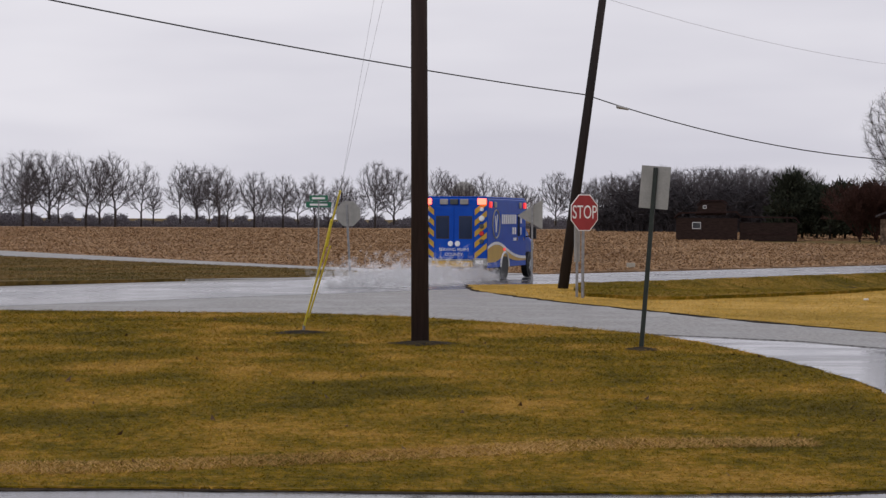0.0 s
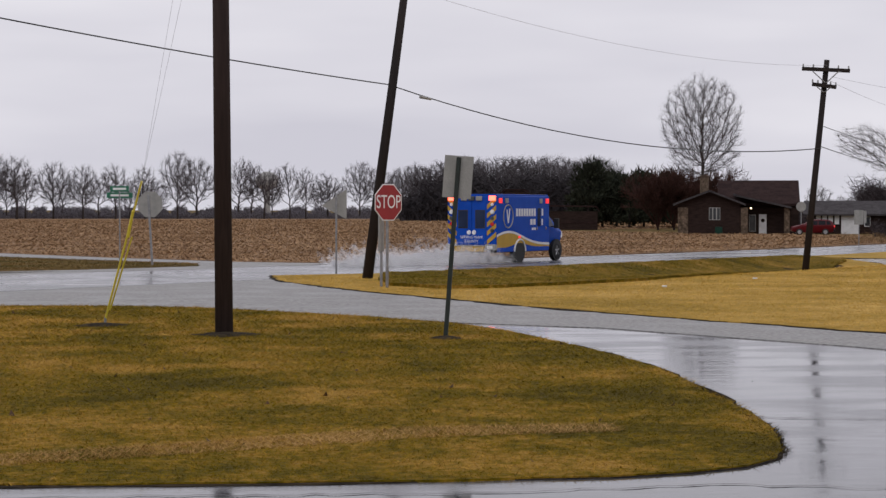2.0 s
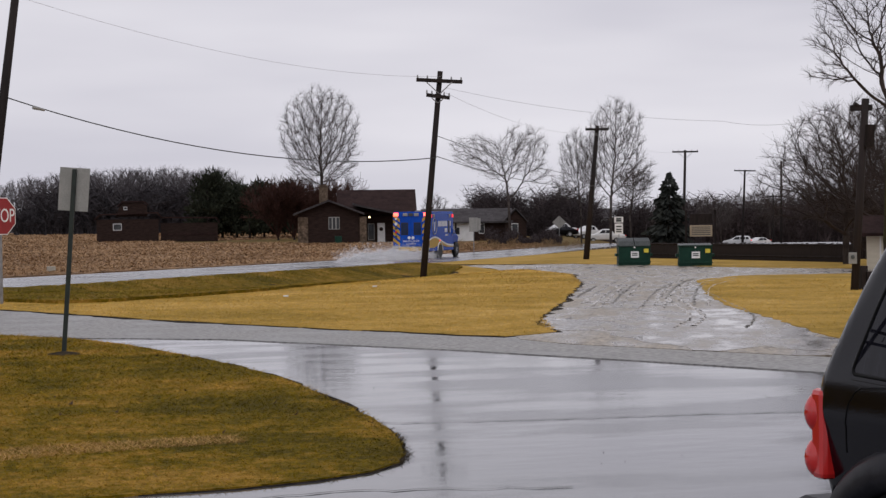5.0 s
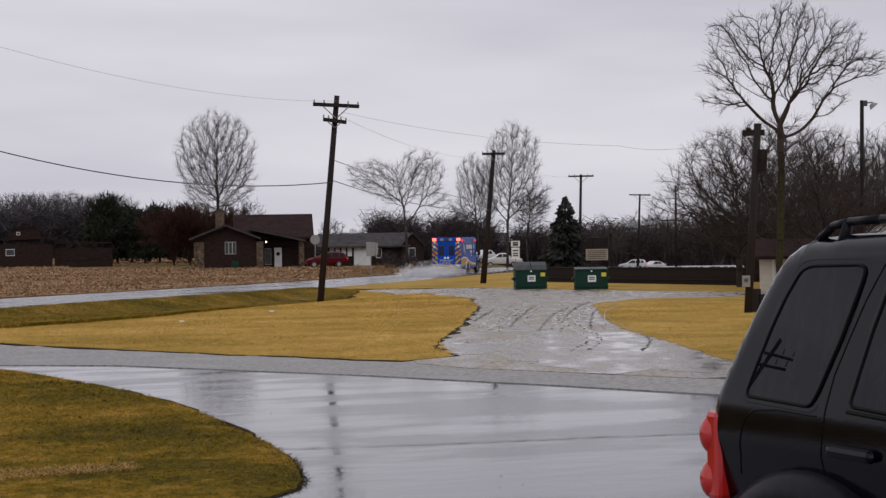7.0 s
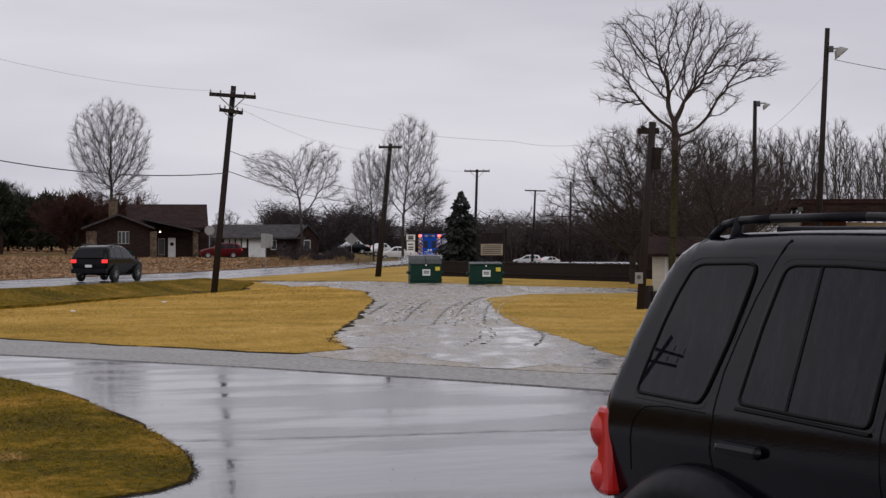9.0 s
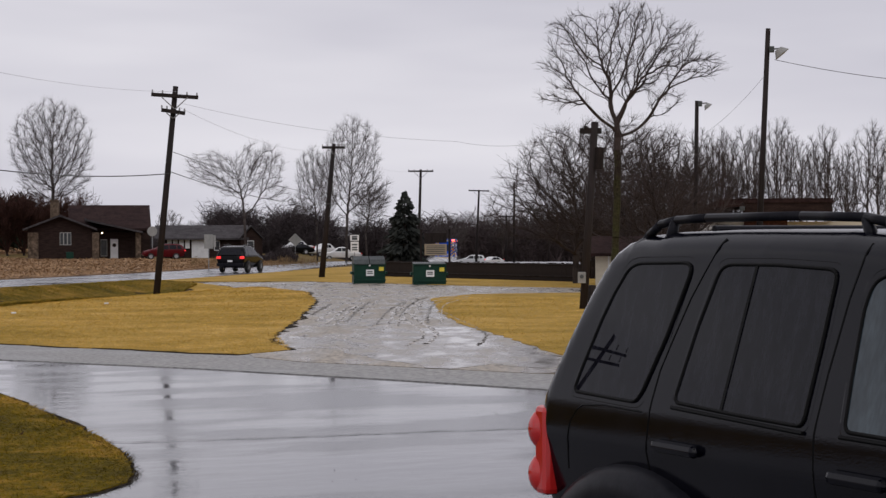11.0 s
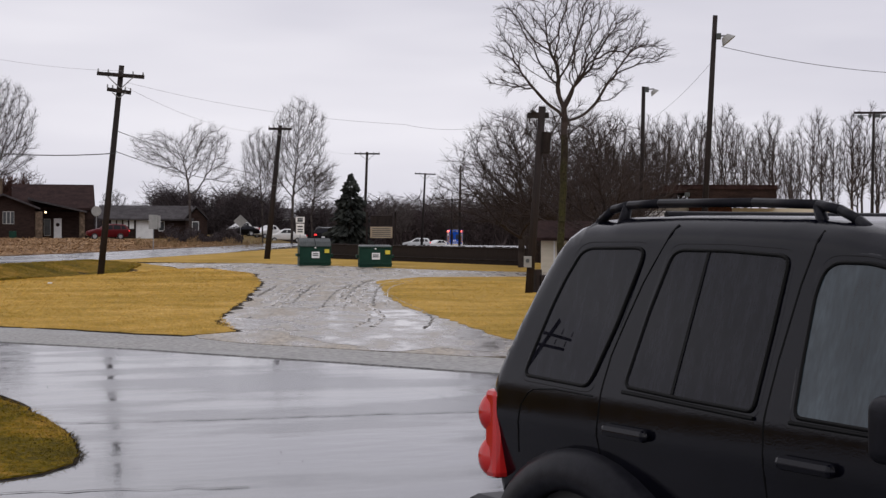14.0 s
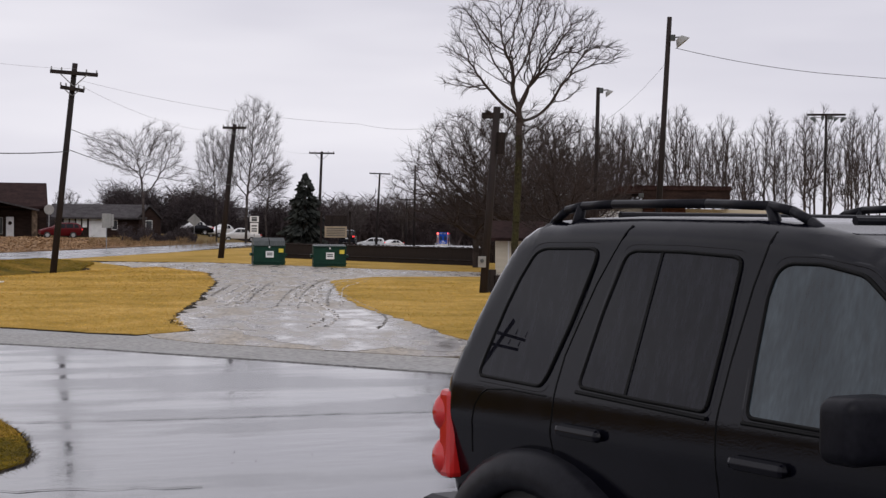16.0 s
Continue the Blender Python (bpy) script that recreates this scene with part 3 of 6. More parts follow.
def road_sign(az, d, plates, label, back=False, turn=0.0, post=True, top=2.4):
    ob = thing("road_sign", P(az, d), label, "road sign", "road signs", turn=-az + turn)
    part("post", box(bmesh.new(), -.03, .03, 0, .04, -.4, top, .006), STEEL, ob)
    for pts in plates:
        pl = part("plate", prism(bmesh.new(), pts, -.01, -.004), SIGN_BACK if back else WHITE_SIGN, ob)
        if not back:
            cx, cz = sum(p[0] for p in pts) / len(pts), sum(p[1] for p in pts) / len(pts)
            h = (max(p[1] for p in pts) - min(p[1] for p in pts)) / 2
            for dz in (.45, -.1, -.5):
                part("lettering_bar", box(bmesh.new(), cx - .2, cx + .2, -.014, -.0105, cz + dz * h - .05, cz + dz * h + .05), DARKPLASTIC, pl)
    return ob


def rect(x0, x1, z0, z1):
    return [(x0, z0), (x1, z0), (x1, z1), (x0, z1)]


road_sign(23.72, 135, [rect(-.33, .33, 2.02, 2.45), rect(-.3, .3, 1.15, 1.95)], "white rectangular speed sign on a post", top=2.4)
road_sign(21.85, 195, [[(-.75, 2.1), (0, 1.4), (.75, 2.1), (0, 2.8)]], "grey back of a diamond-shaped road sign", True, top=2.6)
road_sign(19.15, 128, [rect(-.32, .3, 1.5, 2.5), rect(.32, .5, 1.6, 2.45)], "pale back of a rectangular sign on a post", True, top=2.0)
bd = thing("notice_board", P(26.28, 118), "tan notice board in a dark frame on two posts", "notice board", turn=-26)
for x in (-.95, .9):
    part("post", box(bmesh.new(), x - .07, x + .07, -.07, .07, -.3, 2.75, .01), FENCE, bd)
part("board", box(bmesh.new(), -.72, .72, -.05, .02, 1.05, 1.78, .01), TAN, bd)
part("header", box(bmesh.new(), -.72, .72, -.05, .02, 1.86, 2.5, .01), FENCE, bd)
for k in range(5):
    part("lettering_bar", box(bmesh.new(), -.6, .6, -.058, -.051, 1.15 + k * .12, 1.2 + k * .12), DARKPLASTIC, bd)


# ---- dumpsters ----
def dumpster(at, turn, label, domed):
    ob = thing("dumpster", at, label, "dumpster", "dumpsters", turn=turn)
    ob.scale = (.94, .94, .94)
    w, d, h = .74, 1.0, .92
    bm = prism(bmesh.new(), [(0, .03), (d, .03), (d, h + .08), (0, h)], -w, w, Matrix.Rotation(math.pi / 2, 4, "Z") @ Matrix.Translation((0, 0, 0)))
    part("bin", bm, DUMP, ob)
    for z in (.14, .9):
        part("rim", box(bmesh.new(), -w - .03, w + .03, -.04, 0, z, z + .07, .01), DUMP, ob)
    for x in (-w, w - .06):
        part("rib", box(bmesh.new(), x, x + .06, -.035, .0, .2, .9, .008), DUMP, ob)
    for x in (-.4, .4):
        part("runner", box(bmesh.new(), x - .08, x + .08, .02, d - .05, 0, .11, .01), DARKPLASTIC, ob)
    part("sleeve", box(bmesh.new(), -w - .12, -w - .03, .1, .8, .45, .58, .01), DUMP, ob)
    part("sleeve", box(bmesh.new(), w + .03, w + .12, .1, .8, .45, .58, .01), DUMP, ob)
    part("notice", box(bmesh.new(), -.17, .2, -.045, -.005, .38, .68, .003), WHITE_SIGN, ob, "white notice with dark print")
    for z in (.56, .48):
        part("lettering_bar", box(bmesh.new(), -.12, .14, -.049, -.0455, z, z + .05), DARKPLASTIC, ob)
    part("sticker", box(bmesh.new(), .44, .66, -.045, -.005, .62, .8, .003), YELLOW, ob, "yellow warning sticker")
    part("knob", rod(bmesh.new(), (.0, -.05, .87), (.0, -.0, .87), .04, .04, 10), WHITE_SIGN, ob)
    rise, n = (.36 if domed else .07), 7
    for s in (-1, 1):
        prof = [(-.05, h + .0), (.13, h + .0 + rise * .6), (.45, h + .01 + rise), (.98, h + .04 + rise * .9), (.98, h + .0), (0, h - .02)]
        lid = part("lid", prism(bmesh.new(), prof, min(s * .02, s * w), max(s * .02, s * w), Matrix.Rotation(math.pi / 2, 4, "Z")), DARKPLASTIC, ob, "ribbed dark plastic lid")
        prof = [(-.06, h + .02), (.12, h + .02 + rise * .6), (.45, h + .03 + rise), (.98, h + .06 + rise * .9), (.98, h + .02 + rise * .6), (.45, h - .02 + rise), (.14, h - .02 + rise * .6), (-.02, h)]
        for k in range(n):
            x0, x1 = s * (.02 + k * (w - .03) / n), s * (.02 + (k + .72) * (w - .03) / n)
            part("lid_rib", prism(bmesh.new(), prof, -max(x0, x1), -min(x0, x1), Matrix.Rotation(math.pi / 2, 4, "Z")), DARKPLASTIC, lid)
    return ob


dumpster(P(24.2, 80.5), -18, "green steel dumpster with a raised dark lid", True)
dumpster(P(26.1, 77.5), -22, "green steel dumpster with a flat dark lid", False)

# ---- fence: upright boards on rails ----
fa, fb = P(24.4, 100), P(31.0, 82)
fence = thing("board_fence", fa, "low dark weathered board fence behind the dumpsters", "fence")
fd = fb - fa
board = mesh("board", box(bmesh.new(), -.105, .105, -.012, .012, -.25, .86), FENCE)
nb = 100
for k in range(nb):
    ob = new("board", board)
    ob.parent = fence
    q = fd * (k / nb)
    gz = G(fa.x + q.x, fa.y + q.y) - fa.z
    ob.matrix_local = pose(q.x, q.y, gz + random.uniform(-.03, .03), 0, random.uniform(-1, 1), math.degrees(math.atan2(fd.y, fd.x)) + random.uniform(-2, 2))
for z in (.25, .8):
    for k in range(0, nb, 10):
        a, b = fd * (k / nb), fd * ((k + 10) / nb)
        bm = rod(bmesh.new(), (a.x, a.y, G(fa.x + a.x, fa.y + a.y) - fa.z + z), (b.x, b.y, G(fa.x + b.x, fa.y + b.y) - fa.z + z), .05, .05, 4)
        part("rail", bm, FENCE, fence)

# ---- far water tower, its white dome just over the trees ----
wt = thing("water_tower", P(.69, 800), "far white domed water tower behind trees", "water tower")
bm = bmesh.new()
r_ = bmesh.ops.create_uvsphere(bm, u_segments=24, v_segments=14, radius=5.2)
bmesh.ops.transform(bm, matrix=Matrix.Translation((0, 0, 15.6)) @ Matrix.Diagonal((1, 1, .8, 1)), verts=r_["verts"])
part("tank", bm, SIGN_BACK, wt, "pale rounded tank", True)
part("stem", rod(bmesh.new(), (0, 0, -1), (0, 0, 13), 1.6, 1.2, 16), SIGN_BACK, wt)

cbk = thing("concrete_block", P(5.97, 84), "pale concrete block at the field's edge", "concrete block", turn=20)
part("block", box(bmesh.new(), -.17, .17, -.12, .12, 0, .28, .02), CONCRETE, cbk)
for az_, d_ in ((13.2, 45), (16.0, 52), (12.0, 50)):
    lt = thing("litter", P(az_, d_), "small white scrap of litter on the lawn", "litter", "litter")
    part("scrap", box(bmesh.new(), -.06, .06, -.03, .03, .03, .07, .01), WHITE_SIGN, lt)


# ---- vehicles ----
TYRE = mat("tyre_rubber", (0.010, 0.010, 0.010), (0.018, 0.018, 0.018), scale=20, rough=0.75)
RIM = mat("alloy_rim", (0.35, 0.35, 0.36), (0.45, 0.45, 0.46), scale=8, rough=0.35, metal=0.8)
TINT = mat("dark_tinted_glass", (0.005, 0.005, 0.008), (0.012, 0.012, 0.017), scale=26, rough=0.0, rough2=0.012, spec=0.19, stretch=(1, 1, 0.1), fine=0.4, fscale=120)
BLUETINT = mat("blue_tinted_glass", (0.012, 0.022, 0.055), (0.018, 0.030, 0.07), scale=2, rough=0.08, spec=0.3)
LIGHTGLASS = mat("cabin_glass", (0.014, 0.024, 0.031), (0.040, 0.056, 0.066), scale=9, rough=0.03, rough2=0.1, fine=0.3, fscale=70, stretch=(1, 1, 0.16), bump=0.0002, bscale=90)
SEAL = mat("black_window_seal", (0.003, 0.003, 0.003), (0.005, 0.005, 0.005), rough=0.5, spec=0.1)
RUBBER = mat("black_rubber_trim", (0.006, 0.006, 0.006), (0.010, 0.010, 0.010), rough=0.55)
GREYPLASTIC = mat("grey_black_plastic", (0.006, 0.006, 0.009), (0.011, 0.011, 0.0145), scale=12, rough=0.38, fine=0.25, spec=0.11, bump=0.0003, bscale=140)
REDLENS = mat("red_lamp_lens", (0.50, 0.016, 0.016), (0.58, 0.024, 0.022), rough=0.12, coat=0.5)
REDGLOW = glow("lit_red_lamp", (1.0, 0.09, 0.055), 5.0)
REDDIM = glow("dim_red_lamp", (0.8, 0.03, 0.03), 1.0)
WARMGLOW = glow("lit_warm_lamp", (1.0, 0.75, 0.42), 5.0)
GOLD = mat("gold_reflective_stripe", (0.42, 0.25, 0.025), (0.48, 0.29, 0.03), scale=3, rough=0.4)
WHITEPAINT = mat("white_paint", (0.62, 0.62, 0.63), (0.72, 0.72, 0.73), scale=2, rough=0.35, fine=0.05)
REDPAINT = mat("red_car_paint", (0.085, 0.005, 0.009), (0.11, 0.007, 0.011), scale=2, rough=0.3, spec=0.25)
DARKPAINT = mat("black_van_paint", (0.003, 0.003, 0.004), (0.006, 0.006, 0.007), scale=2, rough=0.2, spec=0.12)
CHROME = mat("chrome", (0.5, 0.5, 0.52), (0.6, 0.6, 0.62), rough=0.15, metal=1.0)


def edge_distance(pts, x, z):
    best = 9.0
    for k, a in enumerate(pts):
        b = pts[(k + 1) % len(pts)]
        dx, dz = b[0] - a[0], b[1] - a[1]
        t = max(0, min(1, ((x - a[0]) * dx + (z - a[1]) * dz) / (dx * dx + dz * dz + 1e-12)))
        best = min(best, math.hypot(x - a[0] - t * dx, z - a[1] - t * dz))
    return best


class Side:
    """The right flank of a car body as a surface: how far it lies in from the widest plane."""

    def __init__(self, outline, belt, tumble, radius, sill=.55):
        self.outline, self.belt, self.tumble, self.radius, self.sill = outline, belt, tumble, radius, sill

    def inset(self, x, z):
        s = z - self.belt
        v = self.tumble * (0 if s < 0 else s * s / .11 if s < .055 else s - .0275)
        low = max(0, self.belt - .07 - z)
        v += .12 * low * min(1, low / .08) + .22 * low * low + .12 * max(0, self.sill - z)
        d = edge_distance(self.outline, x, z) if z > self.sill else self.radius
        r = self.radius
        if d < r:
            v += r - math.sqrt(max(0, r * r - (r - d) ** 2))
        return v


def flank(bm, pts, side, off, step=.06, width=None):
    """A piece of the flank with that outline, off metres proud of it; with width also its mirror, joined into a body."""
    def sheet(flip):
        f = bm.faces.new([bm.verts.new((x, 0, z)) for x, z in pts])
        faces = bmesh.ops.triangulate(bm, faces=[f])["faces"]
        geo = list({v for f in faces for v in f.verts}) + list({e for f in faces for e in f.edges}) + list(faces)
        for axis in (0, 2):
            lo, hi = min(p[axis // 2] for p in pts), max(p[axis // 2] for p in pts)
            v = math.floor(lo / step) * step + step
            while v < hi:
                co, no = [0, 0, 0], [0, 0, 0]
                co[axis], no[axis] = v, 1
                res = bmesh.ops.bisect_plane(bm, geom=geo, dist=1e-5, plane_co=co, plane_no=no)
                geo = list({g for g in res["geom"]} | {g for g in res["geom_cut"]})
                v += step
        verts = {g for g in geo if isinstance(g, bmesh.types.BMVert) and g.is_valid}
        faces = [g for g in geo if isinstance(g, bmesh.types.BMFace) and g.is_valid]
        verts |= {v for f in faces for v in f.verts}
        for v in verts:
            y = side.inset(v.co.x, v.co.z) - off
            v.co.y = width - y if flip else y
        es = {}
        for f in faces:
            for e in f.edges:
                es[e] = es.get(e, 0) + 1
        return [e for e, c in es.items() if c == 1]
    rim = sheet(False)
    if width:
        rim2 = sheet(True)
        bmesh.ops.bridge_loops(bm, edges=rim + rim2)
    return bm


def trim(pts, side, off, r):
    """A thin rubber bead along an outline on the flank."""
    bm = bmesh.new()
    q = [Vector((x, side.inset(x, z) - off, z)) for x, z in pts]
    for a, b in zip(q, q[1:] + q[:1]):
        rod(bm, a, b, r, r, 6, False)
    return bm


def seam(pts, side, parent, w=.004):
    bm = bmesh.new()
    fine = []
    for a, b in zip(pts, pts[1:]):
        fine += [(a[0] + (b[0] - a[0]) * k / 6, a[1] + (b[1] - a[1]) * k / 6) for k in range(6)]
    fine.append(pts[-1])
    q = [Vector((x, side.inset(x, z) + .001, z)) for x, z in fine]
    for a, b in zip(q, q[1:]):
        rod(bm, a, b, w, w, 4, False)
    return part("door_seam", bm, SEAL, parent)


def wheel(parent, x, y, r, w, out=-1):
    wh = new("wheel")
    wh.parent = parent
    wh.matrix_local = pose(x, y, r)
    bm = bmesh.new()
    n = 28
    prof = [(r * .62, w / 2), (r * .9, w / 2), (r * .985, w * .38), (r, w * .2), (r, -w * .2), (r * .985, -w * .38), (r * .9, -w / 2), (r * .62, -w / 2)]
    rings = [[bm.verts.new((q * math.cos(k * 2 * math.pi / n), yy, q * math.sin(k * 2 * math.pi / n))) for q, yy in prof] for k in range(n)]
    for k in range(n):
        for j in range(len(prof) - 1):
            bm.faces.new((rings[k][j], rings[k][j + 1], rings[(k + 1) % n][j + 1], rings[(k + 1) % n][j]))
    part("tyre", bm, TYRE, wh, smooth_faces=True)
    bm = rod(bmesh.new(), (0, -w * .3, 0), (0, w * .3, 0), r * .63, r * .63, 24)
    for k in range(5):
        a = k * 2 * math.pi / 5
        rod(bm, (0, out * w * .34, 0), (r * .55 * math.cos(a), out * w * .42, r * .55 * math.sin(a)), r * .11, r * .08, 6)
    rod(bm, (0, out * w * .3, 0), (0, out * w * .46, 0), r * .16, r * .12, 12)
    part("rim", bm, RIM, wh)
    return wh


# the parked black off-roader
JO = rounded([(-.90, .50), (-.93, .80), (-.895, 1.10), (-.855, 1.22), (-.755, 1.43), (-.655, 1.61), (-.56, 1.715), (-.40, 1.752), (.2, 1.765), (.8, 1.76), (1.2, 1.70), (1.42, 1.62), (2.0, 1.18), (2.9, 1.08), (3.08, .9), (3.1, .5), (2.75, .40), (-.2, .40)], 1)
JS = Side(JO, 1.13, .24, .075)
suv = thing("off_road_suv", (3.353, 4.972, .297), "black boxy off-road vehicle, wet, parked on the lot", "car", turn=-88.96)
part("body", flank(bmesh.new(), JO, JS, 0, .035, 1.74), BLACKPAINT, suv, smooth_faces=True)
WINDOWS = {"quarter_window": ([(-.632, 1.186), (-.605, 1.27), (-.58, 1.335), (-.54, 1.44), (-.49, 1.54), (-.43, 1.628), (-.375, 1.647), (-.09, 1.653), (-.058, 1.64), (-.062, 1.60), (-.125, 1.40), (-.205, 1.212), (-.235, 1.178)], TINT),
           "rear_door_window": ([(-.01, 1.196), (.045, 1.447), (.104, 1.63), (.145, 1.65), (.39, 1.652), (.66, 1.643), (.688, 1.628), (.677, 1.42), (.657, 1.177), (.32, 1.184)], TINT),
           "front_door_window": ([(.845, 1.18), (.838, 1.335), (.836, 1.53), (.855, 1.602), (.90, 1.629), (1.04, 1.63), (1.22, 1.603), (1.50, 1.43), (1.80, 1.172), (1.3, 1.174)], LIGHTGLASS)}
for nm, (pts, gl) in WINDOWS.items():
    rp = fillet(pts, .03)
    w = part(nm, flank(bmesh.new(), rp, JS, .003, .05), gl, suv, smooth_faces=True)
    part("rubber_seal", trim(rp, JS, .002, .007), SEAL, w, smooth_faces=True)
    cx, cz = sum(p[0] for p in pts) / len(pts), sum(p[1] for p in pts) / len(pts)
    lip = fillet([(x + .022 * (1 if x > cx else -1), z + .020 * (1 if z > cz else -1)) for x, z in pts], .04)
    part("window_surround", trim(lip, JS, -.0112, .012), BLACKPAINT, w, "rounded painted lip round the glass", True)
part("window_divider", flank(bmesh.new(), [(.245, 1.19), (.258, 1.19), (.304, 1.649), (.291, 1.649)], JS, .006, .05), SEAL, suv)
for a, b in (((-.015, 1.178), (.665, 1.158)), ((.83, 1.163), (1.85, 1.157))):
    bm = bmesh.new()
    q = [Vector((a[0] + (b[0] - a[0]) * k / 8, 0, a[1] + (b[1] - a[1]) * k / 8)) for k in range(9)]
    for c in q:
        c.y = JS.inset(c.x, c.z) - .004
    for c, d in zip(q, q[1:]):
        rod(bm, c, d, .007, .007, 6)
    part("sill_moulding", bm, SEAL, suv)
for s in ([(.087, 1.732), (.03, 1.64), (-.03, 1.534), (-.085, 1.40), (-.124, 1.295), (-.155, 1.087), (-.168, 1.02), (-.16, .9)], [(.803, 1.72), (.761, 1.561), (.727, 1.339), (.711, 1.158), (.707, 1.0), (.705, .6)], [(1.9, 1.12), (1.95, .8), (1.93, .5)],
          [(-.70, .90), (-.676, 1.005), (-.647, 1.08), (-.60, 1.125), (-.563, 1.142), (-.423, 1.152), (-.19, 1.148)]):
    seam(s, JS, suv)
for x0 in (-.105, .79):
    h = part("door_handle", box(bmesh.new(), x0, x0 + .25, -.032, .012, 1.025, 1.068, .020), BLACKPAINT, suv)
# tail lamp: two red bulges in a red housing at the rear corner
tl = part("tail_lamp", box(bmesh.new(), -.905, -.815, -.006, .16, .785, 1.115, .022), REDLENS, suv, "red tail lamp with two round bulges")
for z in (.86, 1.025):
    bm = bmesh.new()
    r = bmesh.ops.create_uvsphere(bm, u_segments=20, v_segments=12, radius=.078)
    bmesh.ops.transform(bm, matrix=Matrix.Translation((-.892, .05, z)) @ Matrix.Diagonal((.78, 1, 1.08, 1)), verts=r["verts"])
    part("bulge", bm, REDLENS, tl, smooth_faces=True)
part("rear_bumper", box(bmesh.new(), -1.02, -.72, -.02, 1.76, .46, .71, .04), GREYPLASTIC, suv)
part("front_bumper", box(bmesh.new(), 2.9, 3.25, -.0, 1.74, .42, .72, .05), GREYPLASTIC, suv)


def flare(cx, cz, r):
    bm = bmesh.new()
    n = 20
    prev = None
    for k in range(n + 1):
        a = math.radians(-8 + 196 * k / n)
        c, s = math.cos(a), math.sin(a)
        stretch = 1.18
        ring = [bm.verts.new((cx + q * c * stretch, y, cz + q * s)) for q, y in ((r - .06, .03), (r - .065, -.05), (r - .02, -.062), (r + .045, -.045), (r + .075, -.012), (r + .08, .11))]
        if prev:
            for j in range(5):
                bm.faces.new((prev[j], prev[j + 1], ring[j + 1], ring[j]))
        prev = ring
    return bm


for cx in (-.255, 2.36):
    part("wheel_flare", flare(cx, .45, .435), GREYPLASTIC, suv, "matt grey-black plastic wheel arch flare", True)
    part("wheel_well", rod(bmesh.new(), (cx, -.004, .40), (cx, .3, .40), .425, .425, 28), RUBBER, suv)
    for y, o in ((.075, -1), (1.665, 1)):
        wheel(suv, cx, y, .37, .22, o)
for yy in (.21, 1.53):
    bm = bmesh.new()
    path = [(-.49, 1.712), (-.45, 1.745), (-.38, 1.782), (-.28, 1.797), (-.1, 1.803), (.4, 1.805), (.70, 1.798), (.80, 1.782), (.88, 1.752), (.95, 1.715)]
    for (x, z), (x2, z2) in zip(path, path[1:]):
        rod(bm, (x, yy, z), (x2, yy, z2), .0155, .0155, 10, True)
    rail = part("roof_rail", bm, GREYPLASTIC, suv, "matt black roof rail", True)
    for x, x2 in ((-.29, -.33), (.70, .745)):
        bm = rod(bmesh.new(), (x, yy, 1.797), (x2, yy, 1.70), .017, .024, 8)
        part("rail_foot", bm, GREYPLASTIC, rail, smooth_faces=True)
    for x0, x1 in ((-.50, -.30), (.72, .96)):
        part("rail_base", box(bmesh.new(), x0, x1, yy - .024, yy + .024, 1.69, 1.738 if x0 < 0 else 1.73, .02), GREYPLASTIC, rail)
for x in (-.12, 1.02):
    part("cross_bar", rod(bmesh.new(), (x, .25, 1.765 if x < .5 else 1.755), (x, 1.5, 1.765 if x < .5 else 1.755), .013, .013, 8), GREYPLASTIC, suv)
part("antenna", rod(bmesh.new(), (1.66, .2, 1.3), (1.33, .2, 1.98), .003, .002, 6), RUBBER, suv)
bm = bmesh.new()
r_ = bmesh.ops.create_cube(bm, size=1)
bmesh.ops.bevel(bm, geom=bm.edges[:], offset=.22, segments=6, affect="EDGES", profile=.5)
bmesh.ops.transform(bm, matrix=Matrix.Translation((1.5, -.165, 1.222)) @ Matrix.Diagonal((.13, .22, .175, 1)), verts=bm.verts[:])
mi = part("door_mirror", bm, GREYPLASTIC, suv, "black door mirror", True)
part("mirror_arm", box(bmesh.new(), 1.50, 1.60, -.08, .06, 1.13, 1.18, .015), GREYPLASTIC, mi)


# ambulance
amb = thing("ambulance", (2, 62, 0), "blue box ambulance with gold wave stripe and red lamps", "ambulance")
W_A = 2.3
bm = bmesh.new()
box(bm, -2.05, 2.75, .0, W_A, .58, 2.74, .05)
part("module", bm, BLUE, amb, "blue painted box body")
part("roof", box(bmesh.new(), -2.0, 2.7, .04, W_A - .04, 2.74, 2.79, .02), BLUE, amb)
# chassis and cab
CO = rounded([(2.7, .55), (2.7, 2.05), (2.95, 2.06), (3.15, 1.98), (3.62, 1.42), (4.15, 1.32), (4.3, 1.18), (4.34, .6), (4.2, .42), (2.75, .42)], 1)
CS = Side(CO, 1.35, .2, .08)
cab = part("cab", flank(bmesh.new(), CO, CS, -.12, .12, W_A), BLUE, amb, "blue van cab", True)
cw = part("side_window", flank(bmesh.new(), [(2.85, 1.42), (2.88, 1.92), (3.1, 1.92), (3.42, 1.5), (3.42, 1.42)], CS, -.116, .12), BLUETINT, cab)
part("chassis", box(bmesh.new(), -1.9, 4.1, .3, W_A - .3, .38, .6, .02), RUBBER, amb)
for x, z in ((3.45, .0),):
    part("door_mirror", box(bmesh.new(), 3.05, 3.18, -.28, -.05, 1.35, 1.78, .03), RUBBER, amb)
    part("mirror_arm", rod(bmesh.new(), (3.15, -.1, 1.45), (3.2, .16, 1.42), .025), RUBBER, amb)
    part("door_mirror", box(bmesh.new(), 3.05, 3.18, W_A + .05, W_A + .28, 1.35, 1.78, .03), RUBBER, amb)
